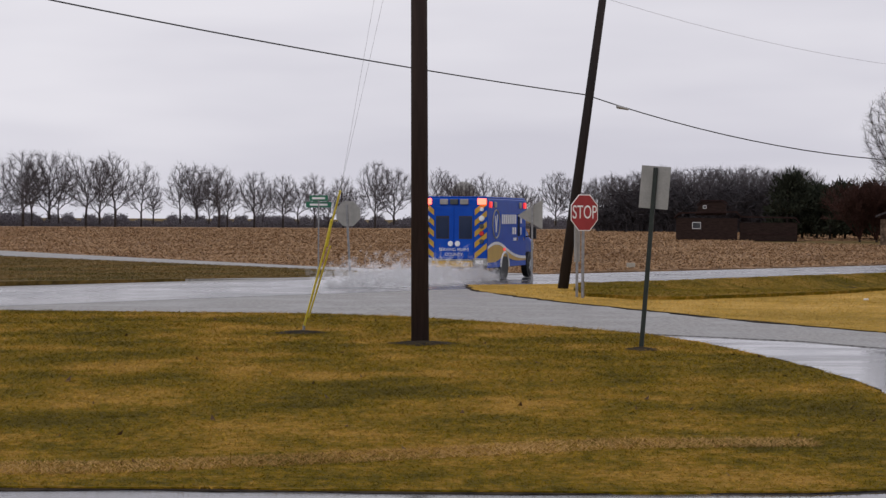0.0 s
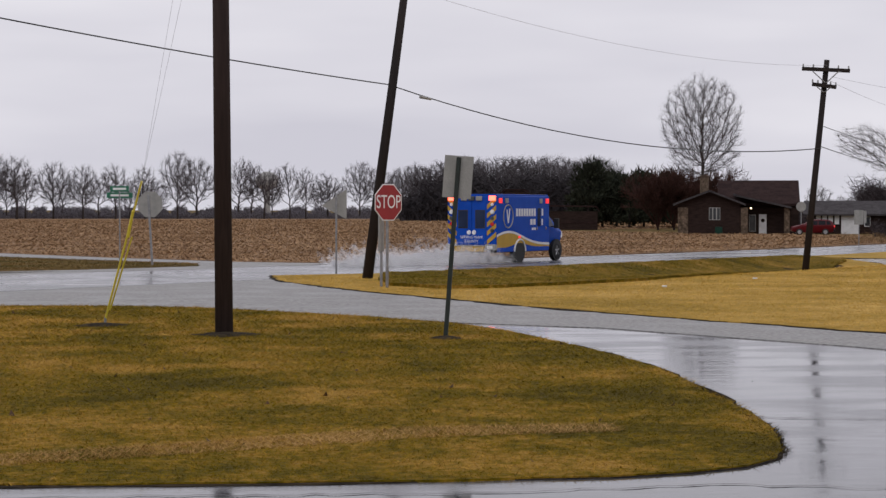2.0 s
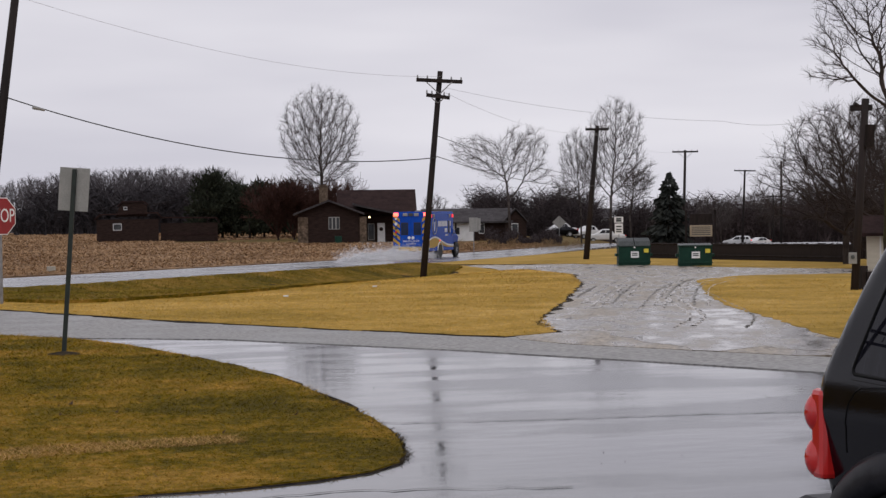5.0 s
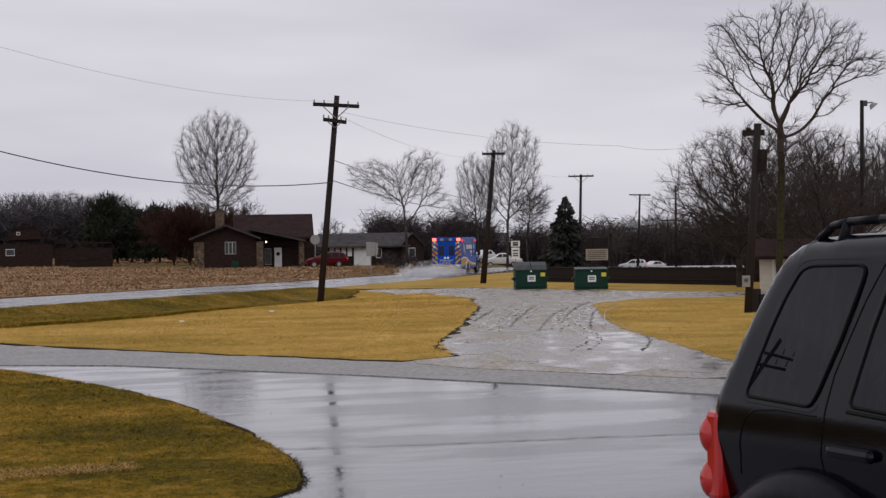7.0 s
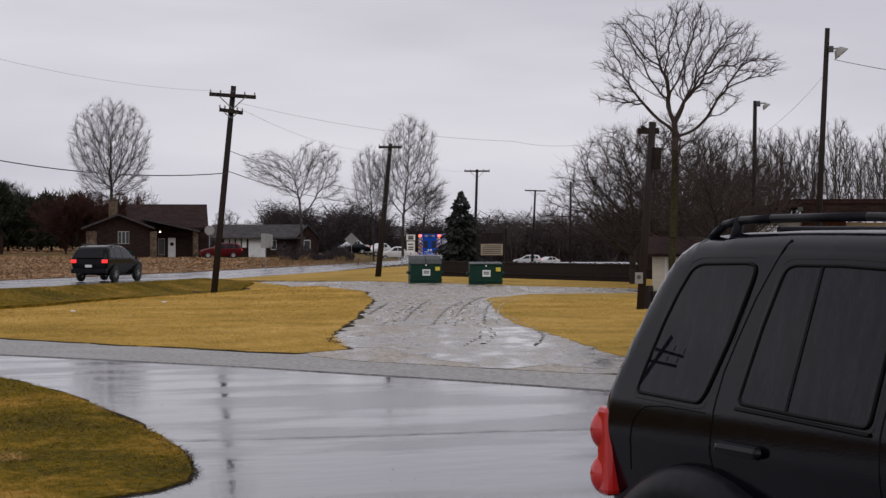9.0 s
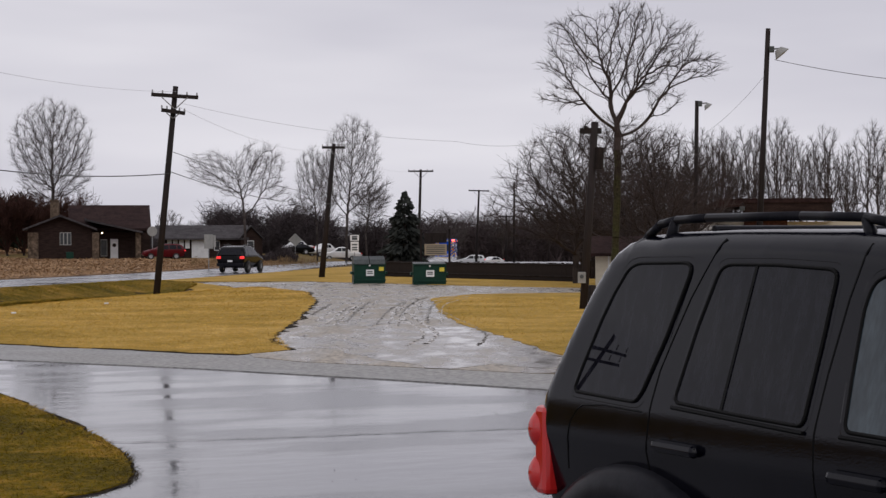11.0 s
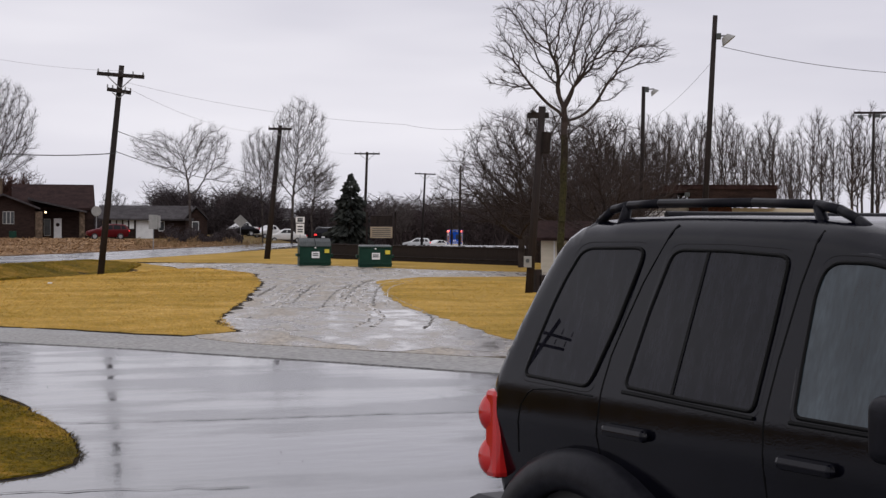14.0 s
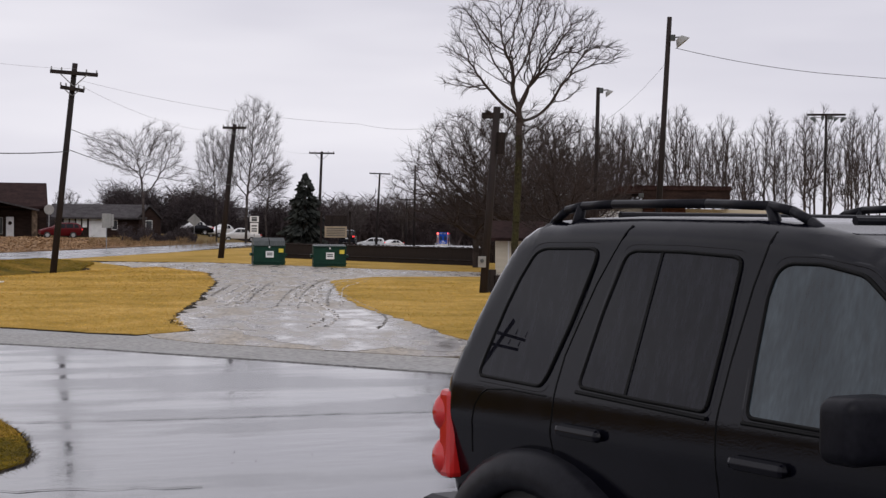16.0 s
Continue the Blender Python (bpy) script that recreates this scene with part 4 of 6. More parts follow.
AWHEELS = [wheel(amb, x, y, .385, .26, o) for x, y, o in ((0, .16, -1), (0, W_A - .16, 1), (3.72, .22, -1), (3.72, W_A - .22, 1))]
part("wheel_well", rod(bmesh.new(), (3.72, .105, .42), (3.72, .3, .42), .46, .46, 24), RUBBER, amb)
for x in (0,):
    bm = bmesh.new()
    for k in range(12):
        a0, a1 = math.radians(15 * k), math.radians(15 * (k + 1))
        rod(bm, (x + .5 * math.cos(a0), -.01, .42 + .5 * math.sin(a0)), (x + .5 * math.cos(a1), -.01, .42 + .5 * math.sin(a1)), .04, .04, 6, False)
    part("wheel_arch", bm, WHITEPAINT, amb, "white wheel arch trim")
    part("wheel_well", rod(bmesh.new(), (0, -.004, .42), (0, .1, .42), .48, .48, 24), RUBBER, amb)


def wave(top, bottom, y):
    bm = bmesh.new()
    n = 24
    a = [bm.verts.new((-2.04 + 4.76 * k / n, y, top(k / n))) for k in range(n + 1)]
    b = [bm.verts.new((-2.04 + 4.76 * k / n, y, bottom(k / n))) for k in range(n + 1)]
    for k in range(n):
        bm.faces.new((a[k], b[k], b[k + 1], a[k + 1]))
    r = bmesh.ops.extrude_face_region(bm, geom=bm.faces[:])
    for v in r["geom"]:
        if isinstance(v, bmesh.types.BMVert):
            v.co.y += .004
    return bm


def crest(u):
    return .72 + .52 * math.exp(-((u - .22) / .36) ** 2) - .02 * u


def trough(u):
    return .60 + .30 * math.exp(-((u - .42) / .16) ** 2) * .5 - .03 * math.cos(u * 6)


for y, yo in ((-.008, 0), (W_A + .004, 0)):
    part("gold_stripe", wave(lambda u: crest(u) - .05, trough, y), GOLD, amb, "gold wave stripe along the side")
    part("white_stripe", wave(lambda u: crest(u) + .05, lambda u: crest(u) - .045, y), WHITEPAINT, amb, "white edge of the wave stripe")
# side: window, entry door, name panel as plain bars, round badge
part("side_window", box(bmesh.new(), 1.62, 1.9, -.012, .004, 1.45, 2.22, .004), BLUETINT, amb)
for x0, x1, z0, z1 in ((-.35, 1.5, 1.88, 2.2), (.95, 1.5, 1.52, 1.76), (2.0, 2.2, 1.9, 2.2), (2.0, 2.15, 1.5, 1.76), (1.1, 1.5, 1.3, 1.4)):
    n = max(1, round((x1 - x0) / .24))
    for k in range(n):
        w = (x1 - x0) / n
        part("name_bar", box(bmesh.new(), x0 + k * w, x0 + (k + .72) * w, -.010, .002, z0, z1), WHITEPAINT, amb)
bm = bmesh.new()
for k in range(28):
    a0, a1 = 2 * math.pi * k / 28, 2 * math.pi * (k + 1) / 28
    rod(bm, (-1.05 + .42 * math.cos(a0), -.006, 1.88 + .47 * math.sin(a0)), (-1.05 + .42 * math.cos(a1), -.006, 1.88 + .47 * math.sin(a1)), .03, .03, 4, False)
part("badge_ring", bm, SIGN_BACK, amb, "grey oval badge ring")
bm = prism(bmesh.new(), [(-1.2, 2.15), (-1.08, 1.6), (-1.0, 1.6), (-.86, 2.2), (-.95, 2.2), (-1.04, 1.78), (-1.12, 2.15)], -.010, .002)
part("badge_mark", bm, WHITEPAINT, amb)
for x in (1.5, 2.35):
    part("side_handle", box(bmesh.new(), x, x + .1, -.03, .0, 1.3, 1.42, .01), CHROME, amb)
for x in (-1.75, -1.2, 1.9, 2.5):
    part("side_lamp", box(bmesh.new(), x - .12, x + .12, -.05, .0, 2.42, 2.62, .02), SIGN_BACK if x in (-1.2, 1.9) else REDDIM, amb, "scene lamp on the upper side")
# rear: doors, windows, chevrons, lamps, step
for y0, y1 in ((.48, 1.14), (1.16, 1.82)):
    d = part("rear_door", box(bmesh.new(), -2.075, -2.045, y0, y1, .72, 2.45, .012), BLUE, amb)
    yc = (y0 + y1) / 2 + (.06 if y0 < 1 else -.06) * -1
    part("door_window", box(bmesh.new(), -2.085, -2.07, yc - .19, yc + .19, 1.42, 2.1, .006), BLUETINT, d)
    part("window_seal", box(bmesh.new(), -2.08, -2.066, yc - .23, yc + .23, 1.38, 2.14, .006), RUBBER, d)
    part("door_handle", rod(bmesh.new(), (-2.11, 1.03 if y0 < 1 else 1.27, 1.22), (-2.07, 1.03 if y0 < 1 else 1.27, 1.22), .085, .095, 16), WHITE_SIGN, d, "pale round door handle plate")
for side_y in (0, 1):
    for k in range(6):
        z0 = .72 + k * .36
        y0, y1 = (.02, .44) if side_y == 0 else (W_A - .44, W_A - .02)
        up = .34
        lo, hi = (z0, z0 + up) if side_y == 1 else (z0 + up, z0)
        pts = [(-2.062, y0, lo), (-2.062, y1, hi), (-2.062, y1, hi + .19), (-2.062, y0, lo + .19)]
        if max(p[2] for p in pts) > 2.72:
            continue
        bm = bmesh.new()
        f = bm.faces.new([bm.verts.new(p) for p in pts])
        r = bmesh.ops.extrude_face_region(bm, geom=[f])
        for v in r["geom"]:
            if isinstance(v, bmesh.types.BMVert):
                v.co.x += .01
        part("chevron", bm, GOLD, amb)
    yc = .2 if side_y == 0 else W_A - .2
    for z, m_, r in ((2.36, WHITE_SIGN, .07), (2.06, WHITE_SIGN, .10), (1.80, DARKPLASTIC, .085), (1.56, REDLENS, .085), (1.30, DARKPLASTIC, .08)):
        part("rear_lamp", rod(bmesh.new(), (-2.11, yc, z), (-2.055, yc, z), r * .8, r, 14), m_, amb, "white round lamp" if m_ is WHITE_SIGN else "")
    part("warning_lamp", box(bmesh.new(), -2.12, -2.04, yc - .16, yc + .14, 2.52, 2.72, .03), REDGLOW, amb, "lit red warning lamp")
    part("corner_plate", box(bmesh.new(), -2.2, -1.98, (.0 if side_y == 0 else W_A - .45), (.45 if side_y == 0 else W_A), .5, .74, .02), SIGN_BACK, amb)
for y in (.8, 1.15, 1.5):
    part("scene_lamp", box(bmesh.new(), -2.12, -2.04, y - .14, y + .14, 2.52, 2.70, .02), SIGN_BACK if y != 1.15 else DARKPLASTIC, amb)
part("rear_step", box(bmesh.new(), -2.35, -2.0, .45, W_A - .45, .44, .66, .02), GOLD, amb, "gold rear step")
part("step_trim", box(bmesh.new(), -2.36, -2.0, .45, W_A - .45, .66, .70, .01), SIGN_BACK, amb)
part("number_plate", box(bmesh.new(), -2.22, -2.19, .1, .36, .56, .68), WHITEPAINT, amb)
for x in (-1.6, 1.4):
    part("skirt", box(bmesh.new(), x - (.4 if x < 0 else .85), x + (1.05 if x < 0 else 1.3), -.012, .02, .42, .6, .01), BLUE, amb)
part("side_marker", box(bmesh.new(), -.15, .05, -.03, 0, .98, 1.06, .01), REDDIM, amb)
for txt, z in (("SERVING MIAMI", 1.02), ("COUNTY", .86)):
    words(txt, .15, WHITEPAINT, amb, Matrix.Translation((-2.082, W_A / 2, z)) @ Matrix.Rotation(-math.pi / 2, 4, "Z") @ UPRIGHT)
for y in (.3, W_A - .3):
    part("headlamp", box(bmesh.new(), 4.2, 4.3, y - .16, y + .16, .95, 1.2, .02), WHITE_SIGN, amb)


def car(name, at, turn, paint, label, kind="suv", k=1.0, group="parked cars"):
    """A road car seen from afar, nose along x, right side at y = 0."""
    ob = thing(name, at, label, "car", group, turn=turn)
    if kind == "suv":
        out = [(-.95, .45), (-1.0, .8), (-.92, 1.1), (-.72, 1.5), (-.45, 1.66), (.8, 1.70), (1.5, 1.62), (2.2, 1.12), (3.2, .98), (3.5, .8), (3.52, .42), (2.8, .28), (-.6, .28)]
        wins = [[(-.62, 1.14), (-.45, 1.5), (-.1, 1.56), (-.1, 1.12)], [(-.02, 1.12), (-.02, 1.56), (.75, 1.58), (.75, 1.1)], [(.83, 1.1), (.83, 1.58), (1.4, 1.52), (1.98, 1.1)]]
        belt = 1.08
    elif kind == "pickup":
        out = [(-1.25, .55), (-1.3, 1.15), (.62, 1.15), (.72, 1.75), (.95, 1.85), (1.9, 1.85), (2.6, 1.25), (3.6, 1.12), (3.8, .9), (3.8, .5), (2.9, .42), (-.8, .42)]
        wins = [[(.85, 1.28), (.9, 1.72), (1.4, 1.74), (1.4, 1.27)], [(1.46, 1.27), (1.46, 1.74), (1.85, 1.72), (2.35, 1.27)]]
        belt = 1.2
    else:
        out = [(-1.2, .4), (-1.25, .9), (-.7, 1.02), (.0, 1.42), (1.0, 1.45), (1.9, .98), (3.1, .85), (3.4, .65), (3.4, .35), (-.8, .28)]
        wins = [[(-.4, 1.0), (.05, 1.32), (.45, 1.36), (.45, .98)], [(.52, .98), (.52, 1.36), (.95, 1.34), (1.6, .96)]]
        belt = .96
    out = rounded(out, 1)
    sd = Side(out, belt, .3, .12)
    wd = 1.84
    part("body", flank(bmesh.new(), out, sd, 0, .12, wd), paint, ob, smooth_faces=True)
    for pts in wins:
        w = part("side_window", flank(bmesh.new(), pts, sd, .006, .12), TINT, ob)
        m = flank(bmesh.new(), pts, sd, .006, .12)
        for v in m.verts:
            v.co.y = wd - v.co.y
        part("side_window", m, TINT, ob)
    back = {"suv": (-.965, -.70, 1.12, 1.5), "pickup": (.64, .70, 1.3, 1.7), "sedan": (-.6, -.1, 1.06, 1.34)}[kind]
    bm = bmesh.new()
    bm.faces.new([bm.verts.new(p) for p in ((back[0] - .012, .22, back[2]), (back[0] - .012, wd - .22, back[2]), (back[1] - .06, wd - .3, back[3]), (back[1] - .06, .3, back[3]))])
    part("rear_window", bm, TINT, ob)
    tail = out and min(p[0] for p in out)
    for y0, y1 in ((.03, .3), (wd - .3, wd - .03)):
        part("tail_lamp", box(bmesh.new(), tail - .02, tail + .16, y0, y1, .88, 1.04, .02), REDDIM if kind == "suv" else REDLENS, ob)
    part("bumper", box(bmesh.new(), tail - .05, tail + .12, .05, wd - .05, .4, .62, .03), GREYPLASTIC, ob)
    part("number_plate", box(bmesh.new(), tail - .06, tail - .03, wd / 2 - .16, wd / 2 + .16, .68, .8), WHITEPAINT, ob)
    if kind == "suv":
        for y in (.3, wd - .3):
            part("roof_rail", rod(bmesh.new(), (-.4, y, 1.72), (1.2, y, 1.74), .022), GREYPLASTIC, ob)
    wb = 2.75 if kind != "pickup" else 3.1
    for x in (0, wb):
        part("wheel_well", rod(bmesh.new(), (x, -.004, .36), (x, .12, .36), .4, .4, 20), RUBBER, ob)
        for y, o in ((.1, -1), (wd - .1, 1)):
            wheel(ob, x, y, .35, .22, o)
    return ob


dark_car = car("crossover_car", (13, 73, 0), 50, DARKPAINT, "dark grey crossover car driving on the wet road", "suv", group="moving cars")
car("crossover_car", P(18.05, 200) + Vector((0, 0, .02)), 172, REDPAINT, "red crossover car parked by the house", "suv")
for az, d, turn, pt, kd, nm, lb in ((22.1, 255, 170, DARKPAINT, "sedan", "sedan_car", "dark sedan parked beyond the road"), (22.85, 262, 200, WHITEPAINT, "pickup", "pickup_truck", "white pickup truck parked beyond the road"),
                                    (23.62, 245, 160, WHITEPAINT, "pickup", "pickup_truck", "white pickup truck parked near the road sign"), (22.0, 275, 200, WHITEPAINT, "pickup", "pickup_truck", "white pickup truck behind a dark sedan"),
                                    (27.65, 290, 150, WHITEPAINT, "suv", "crossover_car", "white car parked beyond the fence"), (28.05, 300, 190, WHITEPAINT, "sedan", "sedan_car", "white sedan parked beyond the fence")):
    car(nm, P(az, d) + Vector((0, 0, .02)), turn, pt, lb, kd)


# ---- buildings ----
BROWNWOOD = mat("dark_brown_siding", (0.020, 0.0125, 0.0108), (0.035, 0.0215, 0.0180), scale=1.5, rough=0.9, fine=0.25, fscale=8, stretch=(1, 1, 4))
BROWNROOF = mat("brown_shingles", (0.021, 0.011, 0.0105), (0.036, 0.020, 0.018), scale=1.2, rough=0.85, fine=0.3, fscale=6)
GREYROOF = mat("grey_shingles", (0.045, 0.040, 0.042), (0.07, 0.064, 0.066), scale=1.2, rough=0.85, fine=0.3, fscale=6)
STONE = mat("tan_field_stone", (0.07, 0.050, 0.035), (0.15, 0.11, 0.08), scale=2.2, rough=0.85, fine=0.4, fscale=5)
CREAM = mat("cream_siding", (0.50, 0.45, 0.35), (0.58, 0.52, 0.42), scale=1, rough=0.7, fine=0.06, stretch=(1, 1, 6))
BRICK = mat("red_brown_brick", (0.085, 0.038, 0.028), (0.13, 0.06, 0.045), scale=6, rough=0.85, fine=0.3, fscale=20)
PANE = mat("window_pane", (0.03, 0.034, 0.038), (0.06, 0.066, 0.07), scale=1, rough=0.08)


def gable(bm, x0, x1, y0, y1, eave, ridge, over=.35, thick=.16, along="x"):
    """A pitched roof slab; its ridge runs along x or y."""
    if along == "x":
        c = (y0 + y1) / 2
        prof = [(y0 - over, eave - .1), (c, ridge), (y1 + over, eave - .1), (y1 + over, eave - .1 + thick), (c, ridge + thick), (y0 - over, eave - .1 + thick)]
        return prism(bm, prof, -(x1 + over), -(x0 - over), Matrix.Rotation(math.pi / 2, 4, "Z"))
    c = (x0 + x1) / 2
    prof = [(x0 - over, eave - .1), (c, ridge), (x1 + over, eave - .1), (x1 + over, eave - .1 + thick), (c, ridge + thick), (x0 - over, eave - .1 + thick)]
    return prism(bm, prof, y0 - over, y1 + over)


def gable_wall(x0, x1, y0, y1, eave, ridge):
    return prism(bmesh.new(), [(x0, -.6), (x1, -.6), (x1, eave), ((x0 + x1) / 2, ridge), (x0, eave)], y0, y1)


def opening(parent, x0, x1, z0, z1, y, glass, frame_mat, bars=1):
    w = part("window", box(bmesh.new(), x0, x1, y - .05, y + .02, z0, z1), frame_mat, parent)
    n = bars + 1
    for k in range(n):
        a, b = x0 + (x1 - x0) * k / n + .06, x0 + (x1 - x0) * (k + 1) / n - .05
        part("pane", box(bmesh.new(), a, b, y - .056, y - .03, z0 + .07, z1 - .07), glass, w)
    return w


# the brown house across the field
h = thing("house", P(15.41, 205), "low brown house with stone corners and shingle roof", "house", turn=-15.4)
part("wing_wall", gable_wall(-6.4, .5, 0, 7, 3.5, 4.75), BROWNWOOD, h, "dark siding of the gabled wing")
part("wing_roof", gable(bmesh.new(), -6.4, .5, -.3, 9, 3.3, 4.75, .55, .22, "y"), GREYROOF, h)
part("main_wall", box(bmesh.new(), -1.5, 7.0, 4.0, 12, -.6, 3.6), BROWNWOOD, h)
part("main_roof", gable(bmesh.new(), -1.6, 6.6, 3.2, 13, 3.3, 5.9, .5, .25), BROWNROOF, h, "high brown shingle roof")
part("porch_roof", prism(bmesh.new(), [(-.3, 4.35), (.6, 4.1), (6.1, 2.9), (6.1, 3.1), (.6, 4.3), (-.3, 4.6)], .2, 4.2), GREYROOF, h)
for x0, x1 in ((-6.45, -5.3), (.52, 1.3), (5.3, 5.9)):
    part("stone_pier", box(bmesh.new(), x0, x1, -.12 if x0 < 1 else .9, .5 if x0 < 1 else 1.6, -.6, 3.0, .03), STONE, h, "tan field-stone pier")
opening(h, -3.0, -1.75, 1.6, 3.0, 0, PANE, SIGN_BACK, 2)
part("porch_wall", box(bmesh.new(), 1.3, 6.9, 3.0, 3.3, -.6, 3.0), BROWNWOOD, h)
d = part("white_door", box(bmesh.new(), 2.55, 3.4, 2.9, 3.0, -.1, 2.25, .02), WHITEPAINT, h, "white front door")
part("door_wreath", rod(bmesh.new(), (2.98, 2.88, 1.55), (2.98, 2.9, 1.55), .22, .22, 14), BROWNWOOD, d)
opening(h, 1.45, 2.2, .3, 2.2, 2.98, PANE, SIGN_BACK, 0)
part("porch_lamp", rod(bmesh.new(), (1.62, .1, 2.86), (1.62, .1, 3.02), .09, .06, 10), WARMGLOW, h, "lit warm porch lamp")
part("chimney", box(bmesh.new(), -4.1, -3.1, 5, 6, 2.5, 6.7, .04), STONE, h, "stone chimney")
part("bin", box(bmesh.new(), -2.3, -1.5, -1.4, -.8, -.2, .85, .04), DUMP, h)
# dish antenna by the gable corner
ds = thing("dish_antenna", P(17.4, 203), "pale round dish antenna beside the house", "dish antenna", turn=-17)
part("dish", rod(bmesh.new(), (0, 0, 3.1), (0, .12, 3.1), .55, .4, 18), SIGN_BACK, ds)
part("mast", rod(bmesh.new(), (0, .15, -.3), (0, .15, 3.1), .06), STEEL, ds)

# the grey-roofed house behind it
h2 = thing("house", P(18.95, 222), "single-storey grey-roofed house with white panels", "house", turn=-19)
part("wall", box(bmesh.new(), -5.2, 6.5, 0, 8, -.6, 2.1), BROWNWOOD, h2)
part("roof", gable(bmesh.new(), -5.4, 5.2, -.4, 8.5, 2.2, 3.7, .4, .2), GREYROOF, h2)
part("side_gable", gable_wall(4.6, 7.2, -.6, 5, 2.2, 3.6), BROWNWOOD, h2)
part("gable_roof", gable(bmesh.new(), 4.6, 7.2, -.7, 5, 2.2, 3.75, .25, .14, "y"), GREYROOF, h2)
for k in range(4):
    opening(h2, -4.3 + k * .72, -3.65 + k * .72, 1.0, 2.2, -.02, WHITE_SIGN, BROWNWOOD, 0)
part("garage_door", box(bmesh.new(), -1.3, .75, -.12, .0, -.15, 2.1, .02), WHITEPAINT, h2, "white garage door")
opening(h2, 1.4, 2.1, .8, 2.0, -.02, PANE, WHITEPAINT, 0)
opening(h2, 5.4, 6.2, .9, 2.0, -.64, PANE, WHITEPAINT, 0)

# the brown barn-like sheds in the field
b1 = thing("shed", P(9.27, 262), "long dark red-brown wooden shed with a loft", "shed", turn=-9.3)
part("wall", box(bmesh.new(), -8.7, .0, 0, 6, -.6, 3.2), BROWNWOOD, b1)
part("roof", prism(bmesh.new(), [(-9.0, 3.1), (-8.2, 3.8), (-.2, 4.0), (.6, 3.2), (.6, 3.35), (-.1, 4.2), (-8.3, 4.0), (-9.0, 3.3)], -.3, 6.3), BROWNROOF, b1)
part("loft", prism(bmesh.new(), [(-6.0, 3.6), (-1.6, 3.6), (-1.6, 5.2), (-2.3, 5.55), (-5.0, 5.55), (-5.5, 5.0)], .4, 5.5), BROWNWOOD, b1)
part("loft_roof", prism(bmesh.new(), [(-5.75, 4.95), (-5.05, 5.62), (-2.2, 5.62), (-1.4, 5.2), (-1.4, 5.35), (-2.1, 5.78), (-5.1, 5.78), (-5.8, 5.1)], .2, 5.7), BROWNROOF, b1)
opening(b1, -6.4, -5.2, 1.65, 2.6, 0, PANE, WHITEPAINT, 0)
opening(b1, -4.9, -4.4, 4.55, 5.0, .4, PANE, WHITEPAINT, 0)
part("low_wing_wall", box(bmesh.new(), .3, 8.4, .5, 6, -.6, 2.6), BROWNWOOD, b1)
part("low_wing_roof", prism(bmesh.new(), [(.1, 2.5), (.3, 3.3), (8.2, 3.2), (8.7, 2.5), (8.7, 2.7), (8.2, 3.4), (.3, 3.5), (.1, 2.7)], .1, 6.3), BROWNROOF, b1)
part("low_wing_band", box(bmesh.new(), .3, 8.4, .42, .49, .9, 1.1), BROWNROOF, b1)

# the small cream shed by the service pole
sh = thing("pump_shed", P(31.62, 70), "small cream shed with a dark overhanging roof", "shed", turn=-31)
part("wall", box(bmesh.new(), -.35, 1.6, 0, 2, -.3, 1.35), CREAM, sh)
part("roof", gable(bmesh.new(), -.35, 1.6, 0, 2, 1.35, 1.9, .4, .12), BROWNROOF, sh)
part("corner_board", box(bmesh.new(), .12, .18, -.03, 0, -.3, 1.3), WHITEPAINT, sh)

# the brown commercial building behind the parked vehicle
cb = thing("brown_building", P(36.9, 92, .4), "low brown metal building with a sloped canopy roof", "building", turn=-36)
part("wall", box(bmesh.new(), -3.6, 6.5, 0, 9, -1.2, 2.45), CREAM, cb, "pale wall under the roof edge")
part("white_wall", box(bmesh.new(), -3.7, -1.65, -.95, -.85, -1.2, 2.28, .01), WHITEPAINT, cb, "white painted front wall")
part("brick_pier", box(bmesh.new(), -1.55, .6, -.12, 0, -.6, 2.5, .01), BRICK, cb)
part("fascia", box(bmesh.new(), -1.6, 2.75, -1.0, 9.2, 2.55, 3.55, .03), BROWNWOOD, cb, "brown metal fascia")
part("canopy", prism(bmesh.new(), [(-5.2, 2.3), (-4.6, 2.75), (-2.7, 3.55), (-1.6, 3.6), (-1.6, 3.2), (-2.8, 3.15), (-4.6, 2.4)], -1.2, 9), BROWNROOF, cb)
part("eave_trim", box(bmesh.new(), -1.62, 2.8, -1.06, -.99, 3.38, 3.6, .01), BROWNROOF, cb)
part("wall_lamp", box(bmesh.new(), -1.75, -1.5, -1.25, -1.02, 3.0, 3.2, .02), DARKPLASTIC, cb)
# far low houses beyond the fence, half hidden by trees
for az, d, w, hh, mt, lb in ((24.6, 300, 14, 2.6, CREAM, "far low pale house among trees"), (27.4, 385, 16, 2.8, SIGN_BACK, "far low grey house among trees"), (29.0, 380, 12, 2.6, BRICK, "far low brick house among trees"), (20.9, 320, 12, 2.6, SIGN_BACK, "far low grey house behind bushes"), (22.6, 330, 9, 2.8, WHITEPAINT, "far white house behind parked trucks")):
    q = thing("far_house", P(az, d), lb, "house", "far houses", turn=-az)
    part("wall", box(bmesh.new(), -w / 2, w / 2, 0, 7, -.6, hh), mt, q)
    part("roof", gable(bmesh.new(), -w / 2, w / 2, 0, 7, hh, hh + 1.7, .4, .2), GREYROOF, q)
    for k in range(3):
        opening(q, -w / 2 + 1.2 + k * w / 3.4, -w / 2 + 2.4 + k * w / 3.4, .9, 2.0, -.02, PANE, WHITEPAINT, 0)


